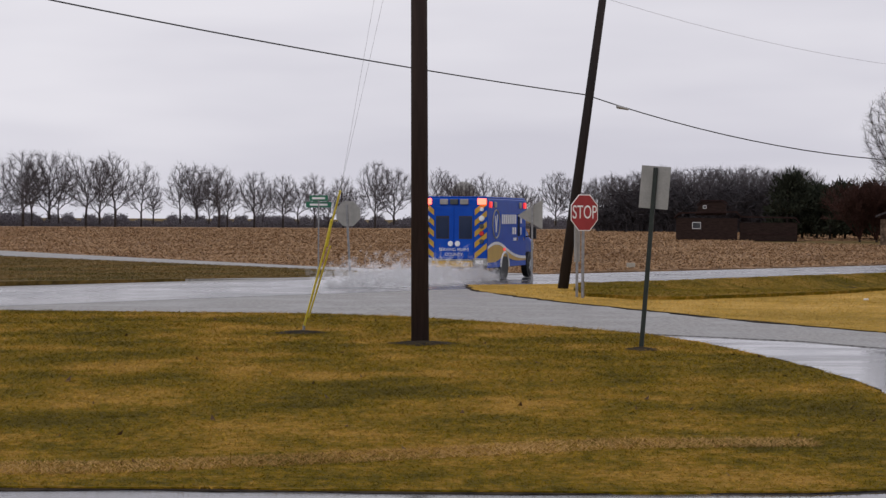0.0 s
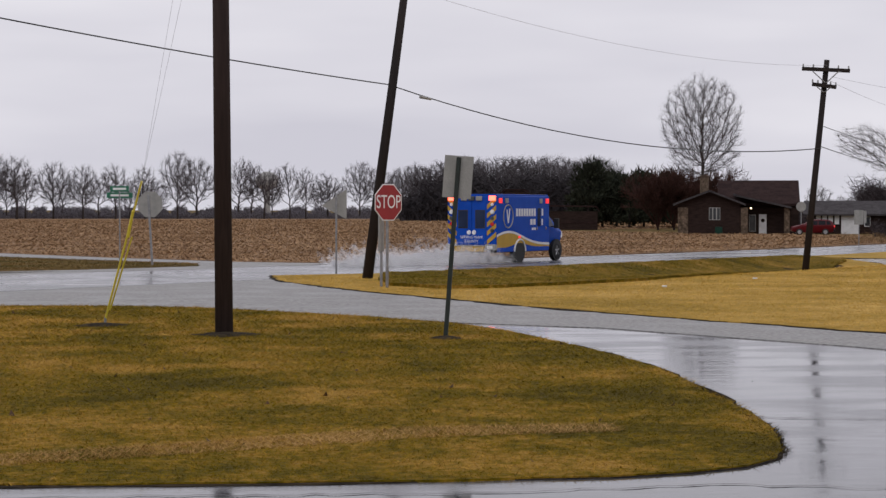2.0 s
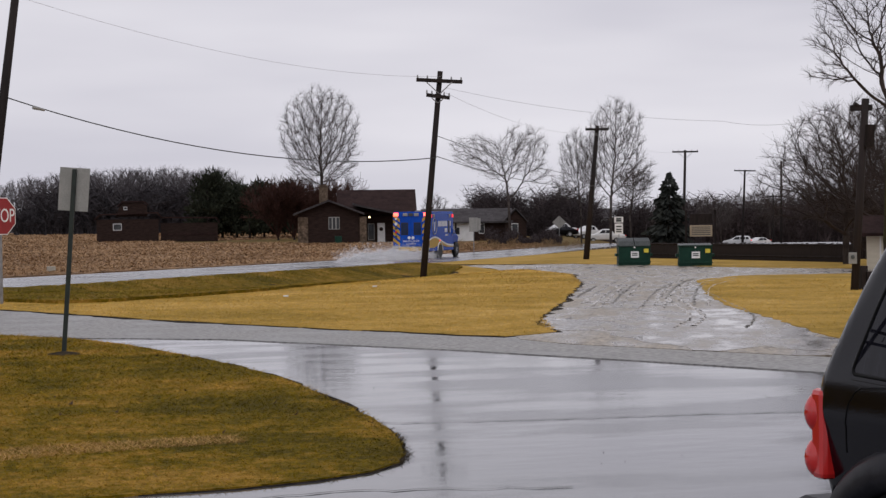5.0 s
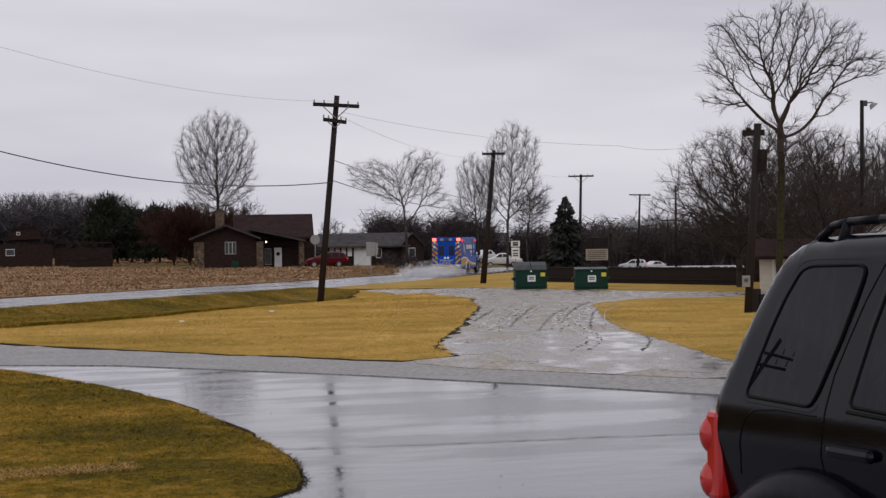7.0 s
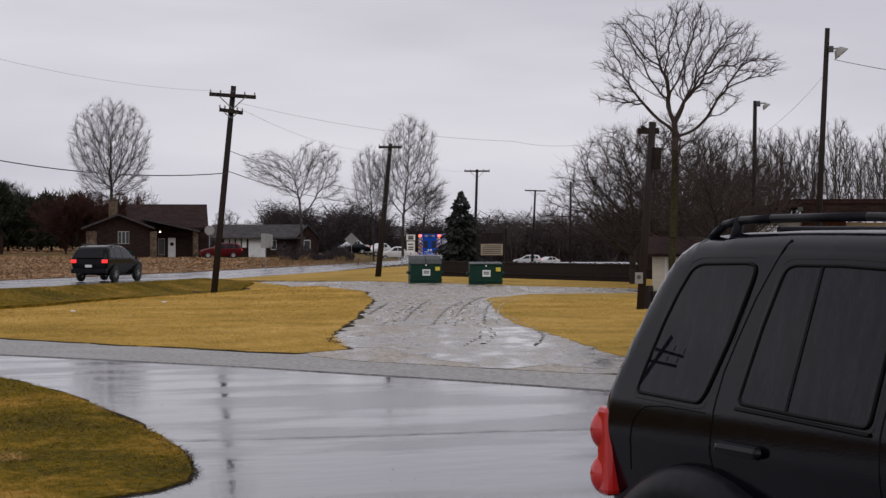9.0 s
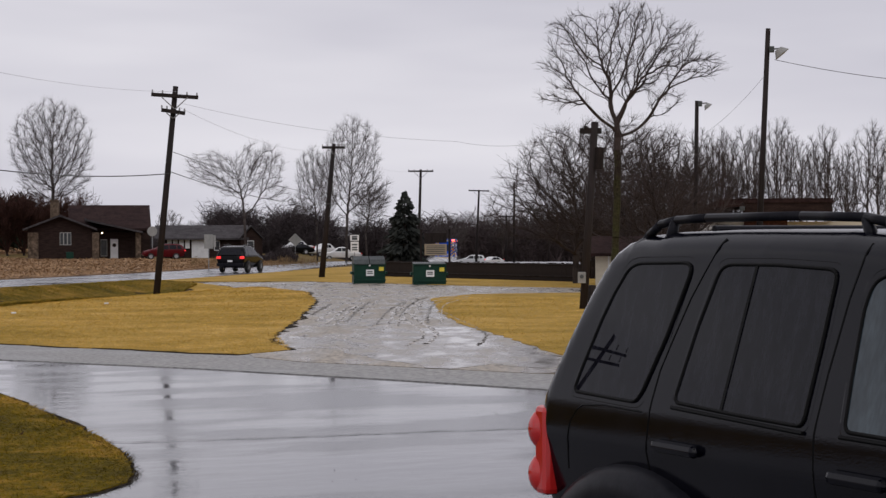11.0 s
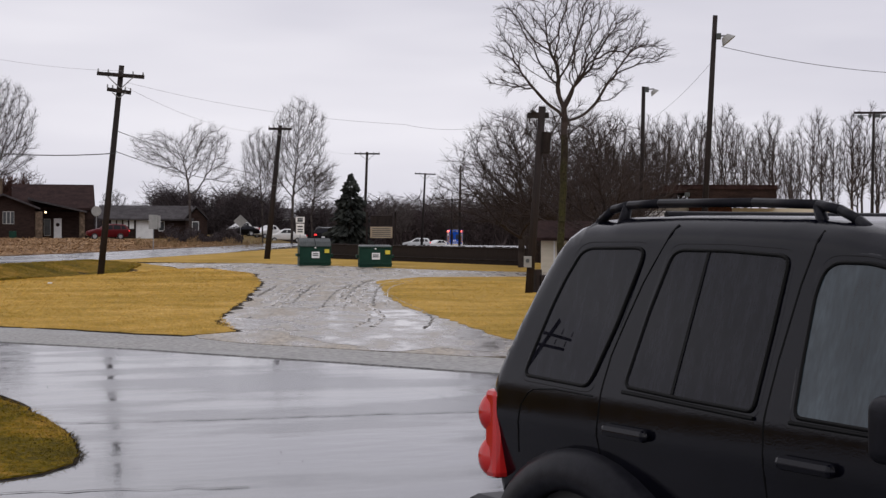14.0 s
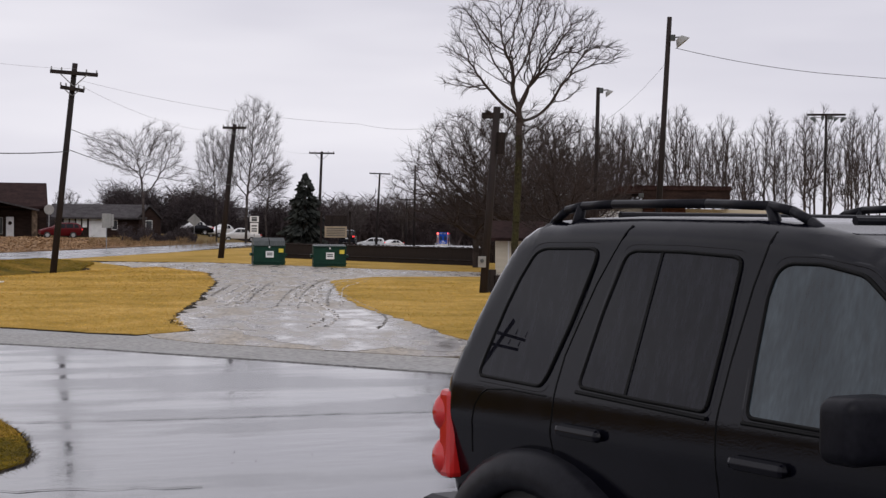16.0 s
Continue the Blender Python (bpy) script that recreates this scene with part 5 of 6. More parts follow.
# ---- trees ----
TWIG = mat("bare_twigs", (0.033, 0.025, 0.023), (0.060, 0.046, 0.042), scale=0.6, rough=0.9, island=0.25)
# far twigs are paler and greyer: distance haze is put into their colour
FARTWIG = mat("haze_tinted_twigs", (0.066, 0.058, 0.062), (0.105, 0.093, 0.099), scale=0.2, rough=0.9, island=0.2)
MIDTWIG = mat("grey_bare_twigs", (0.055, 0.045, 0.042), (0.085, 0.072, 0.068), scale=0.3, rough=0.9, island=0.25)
REDTWIG = mat("reddish_scrub_twigs", (0.040, 0.018, 0.014), (0.065, 0.032, 0.026), scale=0.5, rough=0.9, island=0.3)
MOSSBARK = mat("mossy_bark", (0.030, 0.023, 0.018), (0.042, 0.042, 0.016), scale=1.6, rough=0.9, fine=0.35, fscale=14)
NEEDLE = mat("dark_conifer_needles", (0.018, 0.022, 0.015), (0.034, 0.038, 0.024), scale=1.0, rough=0.9, island=0.4)


class Limbs:
    """Gathers tapered limbs as one mesh."""

    def __init__(self):
        self.v, self.f = [], []

    def limb(self, a, b, r0, r1, sides):
        q = (b - a).to_track_quat("Z", "Y")
        n = len(self.v)
        for c, r in ((a, r0), (b, r1)):
            for k in range(sides):
                t = 2 * math.pi * k / sides
                self.v.append(tuple(c + q @ Vector((r * math.cos(t), r * math.sin(t), 0))))
        for k in range(sides):
            self.f.append((n + k, n + (k + 1) % sides, n + sides + (k + 1) % sides, n + sides + k))

    def blade(self, a, b, w):
        side = (b - a).cross(Vector((random.uniform(-1, 1), random.uniform(-1, 1), random.uniform(-1, 1)))).normalized() * w
        n = len(self.v)
        self.v += [tuple(a - side), tuple(a + side), tuple(b)]
        self.f.append((n, n + 1, n + 2))

    def data(self, name, material):
        me = bpy.data.meshes.new(name)
        me.from_pydata(self.v, [], self.f)
        me.materials.append(material)
        return me


def bare_tree(seed, height, fork, spread, depth, r, twigs=5, up=.25, material=None, trunk_material=None, twig_r=.006, limbs=(3, 4), curl=.22, leader=0):
    """The meshes of a leafless tree: trunk, and crown of limbs and twigs."""
    rnd = random.Random(seed)
    trunk, crown = Limbs(), Limbs()

    def grow(p, d, length, rad, level):
        segs = 3 if level < depth else 2
        tgt = trunk if level == 0 else crown
        q = p
        for k in range(segs):
            d = (d + Vector((rnd.uniform(-1, 1), rnd.uniform(-1, 1), rnd.uniform(-1, 1))) * curl * (.25 if level == 0 else 1) + Vector((0, 0, up * .25))).normalized()
            e = q + d * length / segs
            ra, rb = rad * (1 - .3 * k / segs), rad * (1 - .3 * (k + 1) / segs)
            tgt.limb(q, e, ra, rb, 10 if level == 0 else (6 if level == 1 else (4 if level == 2 else 3)))
            if level >= 1 and k < segs - 1 and level < depth:
                sd = (d + Vector((rnd.uniform(-1, 1), rnd.uniform(-1, 1), rnd.uniform(-.4, .9))).normalized() * spread * 1.2).normalized()
                grow(e, sd, length * rnd.uniform(.45, .7), rb * .5, level + 1)
            q = e
        if level >= depth:
            for _ in range(twigs):
                td = (d + Vector((rnd.uniform(-1, 1), rnd.uniform(-1, 1), rnd.uniform(-.6, .9))) * .9).normalized()
                s = p.lerp(q, rnd.random())
                crown.limb(s, s + td * length * rnd.uniform(.4, .9), twig_r, twig_r * .4, 3)
            return
        n = rnd.randint(*limbs) if level == 0 else rnd.randint(2, 3)
        a0 = rnd.uniform(0, 6.28)
        for k in range(n):
            a = a0 + 6.283 * k / n + rnd.uniform(-.4, .4)
            side = Vector((math.cos(a), math.sin(a), 0))
            nd = (d + side * spread * rnd.uniform(.6, 1.25) + Vector((0, 0, up))).normalized()
            grow(q, nd, length * (rnd.uniform(.62, .82) if level else height * .33 / max(.1, length)), rad * .7 * rnd.uniform(.62, .85), level + 1)

    if leader:
        # one stem up through the crown, limbs all along it
        stem = [Vector((0, 0, -.3))]
        for k in range(9):
            stem.append(stem[-1] + Vector((rnd.uniform(-1, 1) * .012 * height, rnd.uniform(-1, 1) * .012 * height, height * .88 / 9)))
        for k in range(9):
            (trunk if k < 3 else crown).limb(stem[k], stem[k + 1], r * (1 - .1 * k), r * (1 - .1 * (k + 1)), 8)
        for k in range(leader):
            u = fork + (.98 - fork) * k / leader
            f = min(8.99, u * 9)
            at = stem[int(f)].lerp(stem[int(f) + 1], f % 1)
            a = k * 2.4 + rnd.uniform(-.5, .5)
            reach = spread * height * math.sqrt(max(.12, 1 - ((u - fork * .5 - .42) / .62) ** 2)) * rnd.uniform(.75, 1.15)
            grow(at, Vector((math.cos(a), math.sin(a), rnd.uniform(.35, .8) + up + .5 * u)).normalized(), reach * (.52 if depth < 5 else .44), r * (.42 if depth < 5 else .34) * (1 - .55 * u), 2)
    else:
        grow(Vector((0, 0, -.3)), Vector((0, 0, 1)), height * fork, r, 0)
    top = max(v[2] for v in crown.v)
    k = height / top
    for m in (trunk, crown):
        m.v = [(x * k, y * k, z * k) for x, y, z in m.v]
    return trunk.data("trunk", trunk_material or BARK), crown.data("crown", material or TWIG)


def grown_tree(seed, trunk_height, lobes, n, step, tip, material=None, trunk_material=None, twigs=2, twig=1.3, lean=(0, 0), droop=.02, wobble=.25):
    """The meshes of a leafless tree whose limbs reach out to fill a crown. lobes: middle x, y, z, half width, half depth, half height."""
    rng = np.random.RandomState(seed)
    size = np.array([q[3] * q[4] * q[5] for q in lobes])
    pts = []
    for (cx, cy, cz, a, b, c), share in zip(lobes, size / size.sum()):
        k = max(8, int(n * share))
        d = rng.normal(size=(k, 3))
        d *= (rng.uniform(size=(k, 1)) ** .42) / np.linalg.norm(d, axis=1, keepdims=True)
        pts.append(d * (a, b, c) + (cx, cy, cz))
    pts = np.concatenate(pts)
    nodes, parent = [np.array((0, 0, -.3))], [-1]
    while nodes[-1][2] < trunk_height:
        nodes.append(nodes[-1] + (lean[0] * step + rng.normal() * .05 * step, lean[1] * step + rng.normal() * .05 * step, step))
        parent.append(len(nodes) - 2)
    stem = len(nodes)
    known = np.array(nodes)
    gap = np.linalg.norm(pts[:, None] - known[None], axis=2)
    near, dist = gap.argmin(1), gap.min(1)
    idle = np.zeros(len(pts), int)
    for _ in range(160):
        if len(pts) == 0:
            break
        way = pts - known[near]
        way /= np.linalg.norm(way, axis=1, keepdims=True) + 1e-9
        pull = np.zeros_like(known)
        np.add.at(pull, near, way)
        tips = np.unique(near)
        d = pull[tips]
        d = d / (np.linalg.norm(d, axis=1, keepdims=True) + 1e-6) + rng.normal(size=d.shape) * wobble + (0, 0, droop)
        d /= np.linalg.norm(d, axis=1, keepdims=True) + 1e-9
        fresh = known[tips] + d * step
        base = len(known)
        known = np.concatenate([known, fresh])
        parent += list(tips)
        gap = np.linalg.norm(pts[:, None] - fresh[None], axis=2)
        closer = gap.min(1) < dist - step * .05
        idle = np.where(closer, 0, idle + 1)
        near = np.where(closer, gap.argmin(1) + base, near)
        dist = np.minimum(dist, gap.min(1))
        keep = (dist > step * 1.25) & (idle < 3)
        pts, near, dist, idle = pts[keep], near[keep], dist[keep], idle[keep]
    stem_end = known[:stem].copy()
    kids = np.array(parent[1:])
    for _ in range(3):
        mean, count = np.zeros_like(known), np.zeros(len(known))
        np.add.at(mean, kids, known[1:])
        np.add.at(count, kids, 1)
        has = count > 0
        mid = known.copy()
        mid[has] = mean[has] / count[has, None]
        known[1:] = .4 * known[1:] + .35 * known[kids] + .25 * mid[1:]
        known[:stem] = stem_end
    thick = np.zeros(len(known))
    leaf = np.ones(len(known), bool)
    for k in range(len(known) - 1, 0, -1):
        if thick[k] == 0:
            thick[k] = tip ** 2.25
        thick[parent[k]] += thick[k]
        leaf[parent[k]] = False
    thick[0] = thick[1]
    rad = thick ** (1 / 2.25)
    rad[0] *= 1.25
    trunk, crown = Limbs(), Limbs()
    rnd = random.Random(seed)
    for k in range(1, len(known)):
        a, b = Vector(known[parent[k]]), Vector(known[k])
        r0 = min(rad[parent[k]], rad[k] * 1.35)
        (trunk if k < stem + 1 else crown).limb(a, b, r0, rad[k], 10 if k < stem + 1 else 6 if rad[k] > 6 * tip else 4 if rad[k] > 2.5 * tip else 3)
        if rad[k] < tip * 3.2 and twigs:
            for _ in range(twigs + (2 if leaf[k] else 0)):
                o = (b - a).normalized() + Vector((rnd.uniform(-1, 1), rnd.uniform(-1, 1), rnd.uniform(-.6, .9))) * .8
                q = a.lerp(b, rnd.random())
                crown.limb(q, q + o.normalized() * step * twig * rnd.uniform(.5, 1.3), tip * .62, tip * .3, 3)
    return trunk.data("trunk", trunk_material or BARK), crown.data("crown", material or TWIG)


def conifer(seed, height, width, n=2600, base=.06):
    """A pointed spruce: whorls of drooping sprays."""
    rnd = random.Random(seed)
    t, c = Limbs(), Limbs()
    t.limb(Vector((0, 0, -.3)), Vector((0, 0, height * .96)), width * .05, .03, 8)
    for _ in range(n):
        u = rnd.random() ** 1.5
        z = height * (base + (1 - base) * u)
        lob = .8 + .2 * math.sin(z * 6.2 + seed)
        r = width * .5 * (1 - u) ** .68 * lob * rnd.uniform(.5, 1.08) + .08
        a = rnd.uniform(0, 6.283)
        o = Vector((math.cos(a), math.sin(a), 0))
        p = Vector((0, 0, z)) + o * r * rnd.uniform(.1, .55)
        q = Vector((0, 0, z - r * .25 - rnd.uniform(0, .12))) + o * r
        c.blade(q, p, rnd.uniform(.12, .26) * max(.6, height / 9))
    return t.data("trunk", BARK), c.data("crown", NEEDLE)


def pine(seed, height, width, n=4200, bare=.12):
    """A broad pine: an uneven crown of many needle clumps."""
    rnd = random.Random(seed)
    t, c = Limbs(), Limbs()
    t.limb(Vector((0, 0, -.3)), Vector((0, 0, height * .9)), width * .035, .05, 8)
    clumps = []
    for _ in range(60):
        u = rnd.random()
        r = width * .5 * math.sqrt(max(0, 1 - (1.75 * u - .62) ** 2 / 1.3)) * rnd.uniform(.4, 1.0)
        a = rnd.uniform(0, 6.283)
        clumps.append((Vector((r * math.cos(a), r * math.sin(a), height * (bare + (1 - bare) * u * .94))), rnd.uniform(.5, 1.0) * width * .15))
    for _ in range(n):
        p, s = clumps[rnd.randint(0, 59)]
        o = Vector((rnd.gauss(0, 1), rnd.gauss(0, 1), rnd.gauss(0, .7))) * s * .6
        c.blade(p + o, p + o * 1.5 + Vector((0, 0, s * rnd.uniform(.1, .6))), s * rnd.uniform(.15, .35))
    return t.data("trunk", BARK), c.data("crown", NEEDLE)


def plant(name, meshes, at, label, group, size=1.0, turn=None, wide=1.0, category="tree"):
    ob = thing(name, at, label, category, group, turn=random.uniform(0, 360) if turn is None else turn)
    for nm, me in zip(("trunk", "crown"), meshes):
        o = new(nm, me)
        o.parent = ob
        o.scale = (size * wide, size * wide, size)
    return ob


# the spreading tree beside the drive
BIG = grown_tree(11, 4.6, [(-1.4, .6, 8.7, 1.0, 1.4, .8), (-1.7, -.4, 7.6, 1.0, 1.3, .65), (2.3, -.5, 7.5, 1.4, 1.6, .6), (1.9, .6, 8.5, 1.0, 1.5, .7), (.5, .2, 9.1, 1.1, 1.8, .75), (-1.7, -.8, 6.5, .9, 1.3, .5), (.6, 0, 7.6, 1.0, 1.7, .8), (1.6, 1.0, 6.6, .9, 1.2, .5), (-.4, .3, 8.1, .9, 1.5, .8), (.1, -.2, 6.9, .9, 1.4, .6), (1.1, .3, 7.2, .8, 1.3, .5)],
                 3000, .17, .0074, trunk_material=MOSSBARK, twigs=2, twig=1.7, lean=(.02, 0), wobble=.30)
plant("bare_tree", BIG, P(31.95, 60), "spreading bare tree with a mossy trunk", "bare trees", 1.0, -31.95)
LOW = grown_tree(5, .9, [(0, 0, 3.6, 2.9, 2.9, 2.3), (-1.6, .5, 2.6, 1.8, 1.8, 1.4), (1.7, -.4, 2.8, 1.7, 1.7, 1.5)], 1500, .2, .0072, twigs=3, twig=2.2, wobble=.2)
plant("bare_tree", LOW, P(31.4, 99), "low spreading bare tree behind the fence", "bare trees", 1.5, 200, 1.1)
plant("bare_tree", LOW, P(30.7, 79), "low dark bare tree spreading over the fence", "dark bare trees", 1.15, 20, 1.15)
plant("bare_tree", LOW, P(32.3, 76), "low dark bare tree beside the shed", "dark bare trees", 1.2, 140, 1.1)
plant("bare_tree", LOW, P(33.4, 66), "low dense bare tree beside the mossy tree", "bare trees", 1.0, 80, 1.1)
for az_, d_, s_ in ((31.3, 94, .95), (32.9, 88, 1.05), (34.3, 96, 1.1), (35.4, 98, 1.05), (31.6, 100, .9), (33.7, 84, .9)):
    plant("bare_tree", LOW, P(az_, d_), "dark tangled bare tree behind the shed", "dark bare trees", s_, wide=1.0)
# the oval tree behind the house, and those by the road
OVAL = grown_tree(21, 8.5, [(0, 0, 14.2, 5.6, 5.6, 6.2), (.3, 0, 10.2, 5.0, 5.0, 3.2)], 3600, .40, .0115, twigs=5, twig=2.2, wobble=.12, droop=.22)
plant("bare_tree", OVAL, P(14.35, 238), "tall oval bare tree behind the brown house", "bare trees", 1.0, 30, 1.0)
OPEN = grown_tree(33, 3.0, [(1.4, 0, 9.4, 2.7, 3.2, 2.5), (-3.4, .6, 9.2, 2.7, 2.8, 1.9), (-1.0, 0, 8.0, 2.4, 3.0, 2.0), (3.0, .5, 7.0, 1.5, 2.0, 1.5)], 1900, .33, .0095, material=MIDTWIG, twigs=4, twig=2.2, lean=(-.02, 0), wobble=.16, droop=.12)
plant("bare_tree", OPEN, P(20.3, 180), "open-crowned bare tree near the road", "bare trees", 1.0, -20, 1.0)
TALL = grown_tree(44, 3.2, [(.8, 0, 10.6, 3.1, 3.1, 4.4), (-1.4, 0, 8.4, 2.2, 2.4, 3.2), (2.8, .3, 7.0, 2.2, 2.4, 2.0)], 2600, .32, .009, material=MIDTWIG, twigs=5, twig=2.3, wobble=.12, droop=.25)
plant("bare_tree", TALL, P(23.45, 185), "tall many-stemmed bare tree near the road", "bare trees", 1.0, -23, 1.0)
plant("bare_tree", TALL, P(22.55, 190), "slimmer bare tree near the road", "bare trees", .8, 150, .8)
plant("bare_tree", OPEN, P(24.1, 200), "bare tree behind the utility pole", "bare trees", .75, 250, 1.1)
SPRUCE = conifer(3, 5.6, 4.9, 2000, .04)
# needles greyed beyond the other conifers: haze painted into their colour
SPRUCE[1].materials[0] = mat("haze_tinted_spruce_needles", (0.020, 0.023, 0.021), (0.040, 0.043, 0.038), scale=1.0, rough=0.9, island=0.4)
plant("spruce_tree", SPRUCE, P(25.3, 128), "dark green pointed spruce by the fence", "conifers", .98, 0, .95)
PINE = pine(8, 10, 7.0)
PINE2 = pine(9, 9, 7.5)
for k, az in enumerate((10.8, 11.25, 11.7, 12.1, 12.55, 13.0, 13.45, 13.9, 14.3, 14.8)):
    plant("pine_tree", (PINE, PINE2)[k % 2], P(az, 288 + 7 * (k % 3)), "dense dark green pine beside the house", "conifers", (1.05, 1.0, .92, .9, .92, .9, .88, .82, .8, .72)[k], wide=.95)
SCRUB = bare_tree(55, 5.5, .08, .7, 4, .12, twigs=6, up=.12, twig_r=.02, limbs=(5, 6), material=REDTWIG)
for az in (13.0, 13.5, 13.9, 14.4, 14.9):
    plant("shrub_tree", SCRUB, P(az, 262), "reddish-brown leafless scrub beside the house", "scrub", 1.75, wide=.95)

# tree lines far off
rnd = random.Random(77)
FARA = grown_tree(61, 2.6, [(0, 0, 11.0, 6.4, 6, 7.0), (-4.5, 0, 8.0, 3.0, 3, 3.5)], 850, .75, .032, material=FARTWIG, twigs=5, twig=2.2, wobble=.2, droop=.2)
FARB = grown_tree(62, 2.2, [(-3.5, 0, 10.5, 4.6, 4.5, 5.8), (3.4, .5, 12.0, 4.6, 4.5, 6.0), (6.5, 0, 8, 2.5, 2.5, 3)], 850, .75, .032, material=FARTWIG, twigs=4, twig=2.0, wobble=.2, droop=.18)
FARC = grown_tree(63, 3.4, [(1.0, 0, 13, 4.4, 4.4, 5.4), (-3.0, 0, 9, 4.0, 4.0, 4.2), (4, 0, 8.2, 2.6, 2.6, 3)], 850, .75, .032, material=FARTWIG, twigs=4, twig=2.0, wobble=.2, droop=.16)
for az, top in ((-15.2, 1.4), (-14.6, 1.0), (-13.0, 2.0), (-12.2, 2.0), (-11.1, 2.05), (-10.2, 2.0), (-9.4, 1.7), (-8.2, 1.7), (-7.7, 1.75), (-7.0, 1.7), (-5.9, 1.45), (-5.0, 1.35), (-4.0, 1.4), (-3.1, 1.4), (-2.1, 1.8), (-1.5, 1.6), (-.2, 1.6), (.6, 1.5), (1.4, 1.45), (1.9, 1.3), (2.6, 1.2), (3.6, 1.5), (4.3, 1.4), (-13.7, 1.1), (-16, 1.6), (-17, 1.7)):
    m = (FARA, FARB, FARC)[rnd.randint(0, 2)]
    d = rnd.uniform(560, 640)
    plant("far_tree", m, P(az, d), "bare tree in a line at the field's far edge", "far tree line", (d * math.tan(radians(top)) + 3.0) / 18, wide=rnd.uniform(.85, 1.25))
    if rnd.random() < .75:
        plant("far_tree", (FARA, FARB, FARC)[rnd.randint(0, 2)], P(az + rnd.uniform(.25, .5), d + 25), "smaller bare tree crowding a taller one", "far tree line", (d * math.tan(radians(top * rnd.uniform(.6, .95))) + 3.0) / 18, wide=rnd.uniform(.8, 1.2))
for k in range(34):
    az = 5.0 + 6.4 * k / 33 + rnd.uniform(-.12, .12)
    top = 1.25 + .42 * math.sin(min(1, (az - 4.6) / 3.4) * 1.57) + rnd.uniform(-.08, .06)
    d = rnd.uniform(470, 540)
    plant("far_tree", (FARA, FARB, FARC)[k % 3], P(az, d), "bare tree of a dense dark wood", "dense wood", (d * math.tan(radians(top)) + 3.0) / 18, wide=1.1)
DARKWOOD = mat("dark_wood_twigs", (0.030, 0.027, 0.030), (0.052, 0.047, 0.051), scale=0.2, rough=0.9, island=0.25)
# purplish brown for the hedges, some distance haze mixed into the colour
HEDGE = mat("haze_tinted_brown_twigs", (0.032, 0.025, 0.026), (0.058, 0.047, 0.049), scale=0.3, rough=0.9, island=0.3)
# brush: countless thin stems that fill the woods and hedges
def brush(name, spans, n, label, material, w=.05, seed=1):
    rb = random.Random(seed)
    m = Limbs()
    for a0, a1, d0, d1, h0, h1, share in spans:
        for _ in range(int(n * share)):
            az, d = rb.uniform(a0, a1), rb.uniform(d0, d1)
            p = P(az, d)
            hh = rb.uniform(h0, h1) * (.68 + .32 * math.sin(az * 9 + 2 * math.sin(az * 3.1) + 3 * math.sin(az * 1.7)))
            mid = p + Vector((rb.uniform(-.25, .25) * hh, rb.uniform(-.2, .2) * hh, hh * rb.uniform(.4, .6)))
            q = mid + Vector((rb.uniform(-.3, .3) * hh, rb.uniform(-.2, .2) * hh, hh * rb.uniform(.15, .38)))
            wd = w * rb.uniform(.5, 1.2) * d / 300
            m.blade(p + Vector((0, 0, -.2)), mid, wd)
            m.blade(mid, q, wd * .7)
            for _ in range(6):
                s = (p.lerp(mid, rb.uniform(.35, 1)) if rb.random() < .5 else mid.lerp(q, rb.random()))
                m.blade(s, s + Vector((rb.uniform(-1, 1), rb.uniform(-1, 1), rb.uniform(-.25, .75))) * hh * rb.uniform(.14, .3), wd * .6)
    ob = new(name, m.data(name, material))
    return tagged(ob, label, "brush", kind="stuff")


brush("wood_undergrowth", [(4.9, 11.5, 462, 520, 7, 15, 1.0)], 24000, "dark leafless undergrowth of a distant wood", DARKWOOD, .17, 3)
# palest twig tone, the bluish haze of distance painted in as base colour
HAZE = mat("pale_haze_tinted_twigs", (0.10, 0.092, 0.105), (0.16, 0.148, 0.165), scale=0.2, rough=0.9, island=0.2)
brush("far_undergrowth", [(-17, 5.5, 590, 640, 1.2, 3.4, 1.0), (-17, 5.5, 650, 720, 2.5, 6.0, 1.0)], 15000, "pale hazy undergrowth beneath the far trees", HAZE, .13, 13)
brush("hedge_brush", [(15.5, 22, 275, 310, 1.5, 5.0, .2), (19.4, 25.8, 275, 310, 4.0, 9.5, 1.0), (24, 26.2, 276, 320, 3, 7, .15), (30.3, 33, 350, 390, 4, 12, .25), (19.6, 21.9, 176, 190, .6, 2.2, .1), (31.2, 35, 112, 128, 1.0, 3.2, .10)], 15000, "dark leafless hedge and scrub", HEDGE, .11, 4)
# scrub brown lifted towards grey to paint in the haze at this range
brush("distant_scrub", [(25.6, 31, 350, 390, 4, 12.5, 1.0)], 9500, "hazy brown scrub beyond the far lot", mat("haze_tinted_scrub_twigs", (0.046, 0.034, 0.035), (0.08, 0.062, 0.063), scale=0.3, rough=0.9, island=0.3), .11, 14)
patch("far_lot", [tuple(P(a, d).xy) for a, d in ((25.2, 116), (31.4, 96), (33, 150), (32.4, 300), (28, 320), (26.4, 300), (25.6, 200))], .05, WETROAD, "wet paved lot beyond the board fence", step=8.0)
brush("thicket", [(31.0, 36.5, 90, 112, 1.0, 5.0, 1.0)], 8000, "dark leafless thicket behind the shed", TWIG, .10, 9)
brush("roadside_weeds", [(18.6, 22.6, 140, 165, .3, 1.1, 1.0)], 900, "tall dry weeds beside the road", mat("dry_weeds", (0.16, 0.10, 0.05), (0.22, 0.15, 0.08), scale=1, rough=0.9), .06, 5)
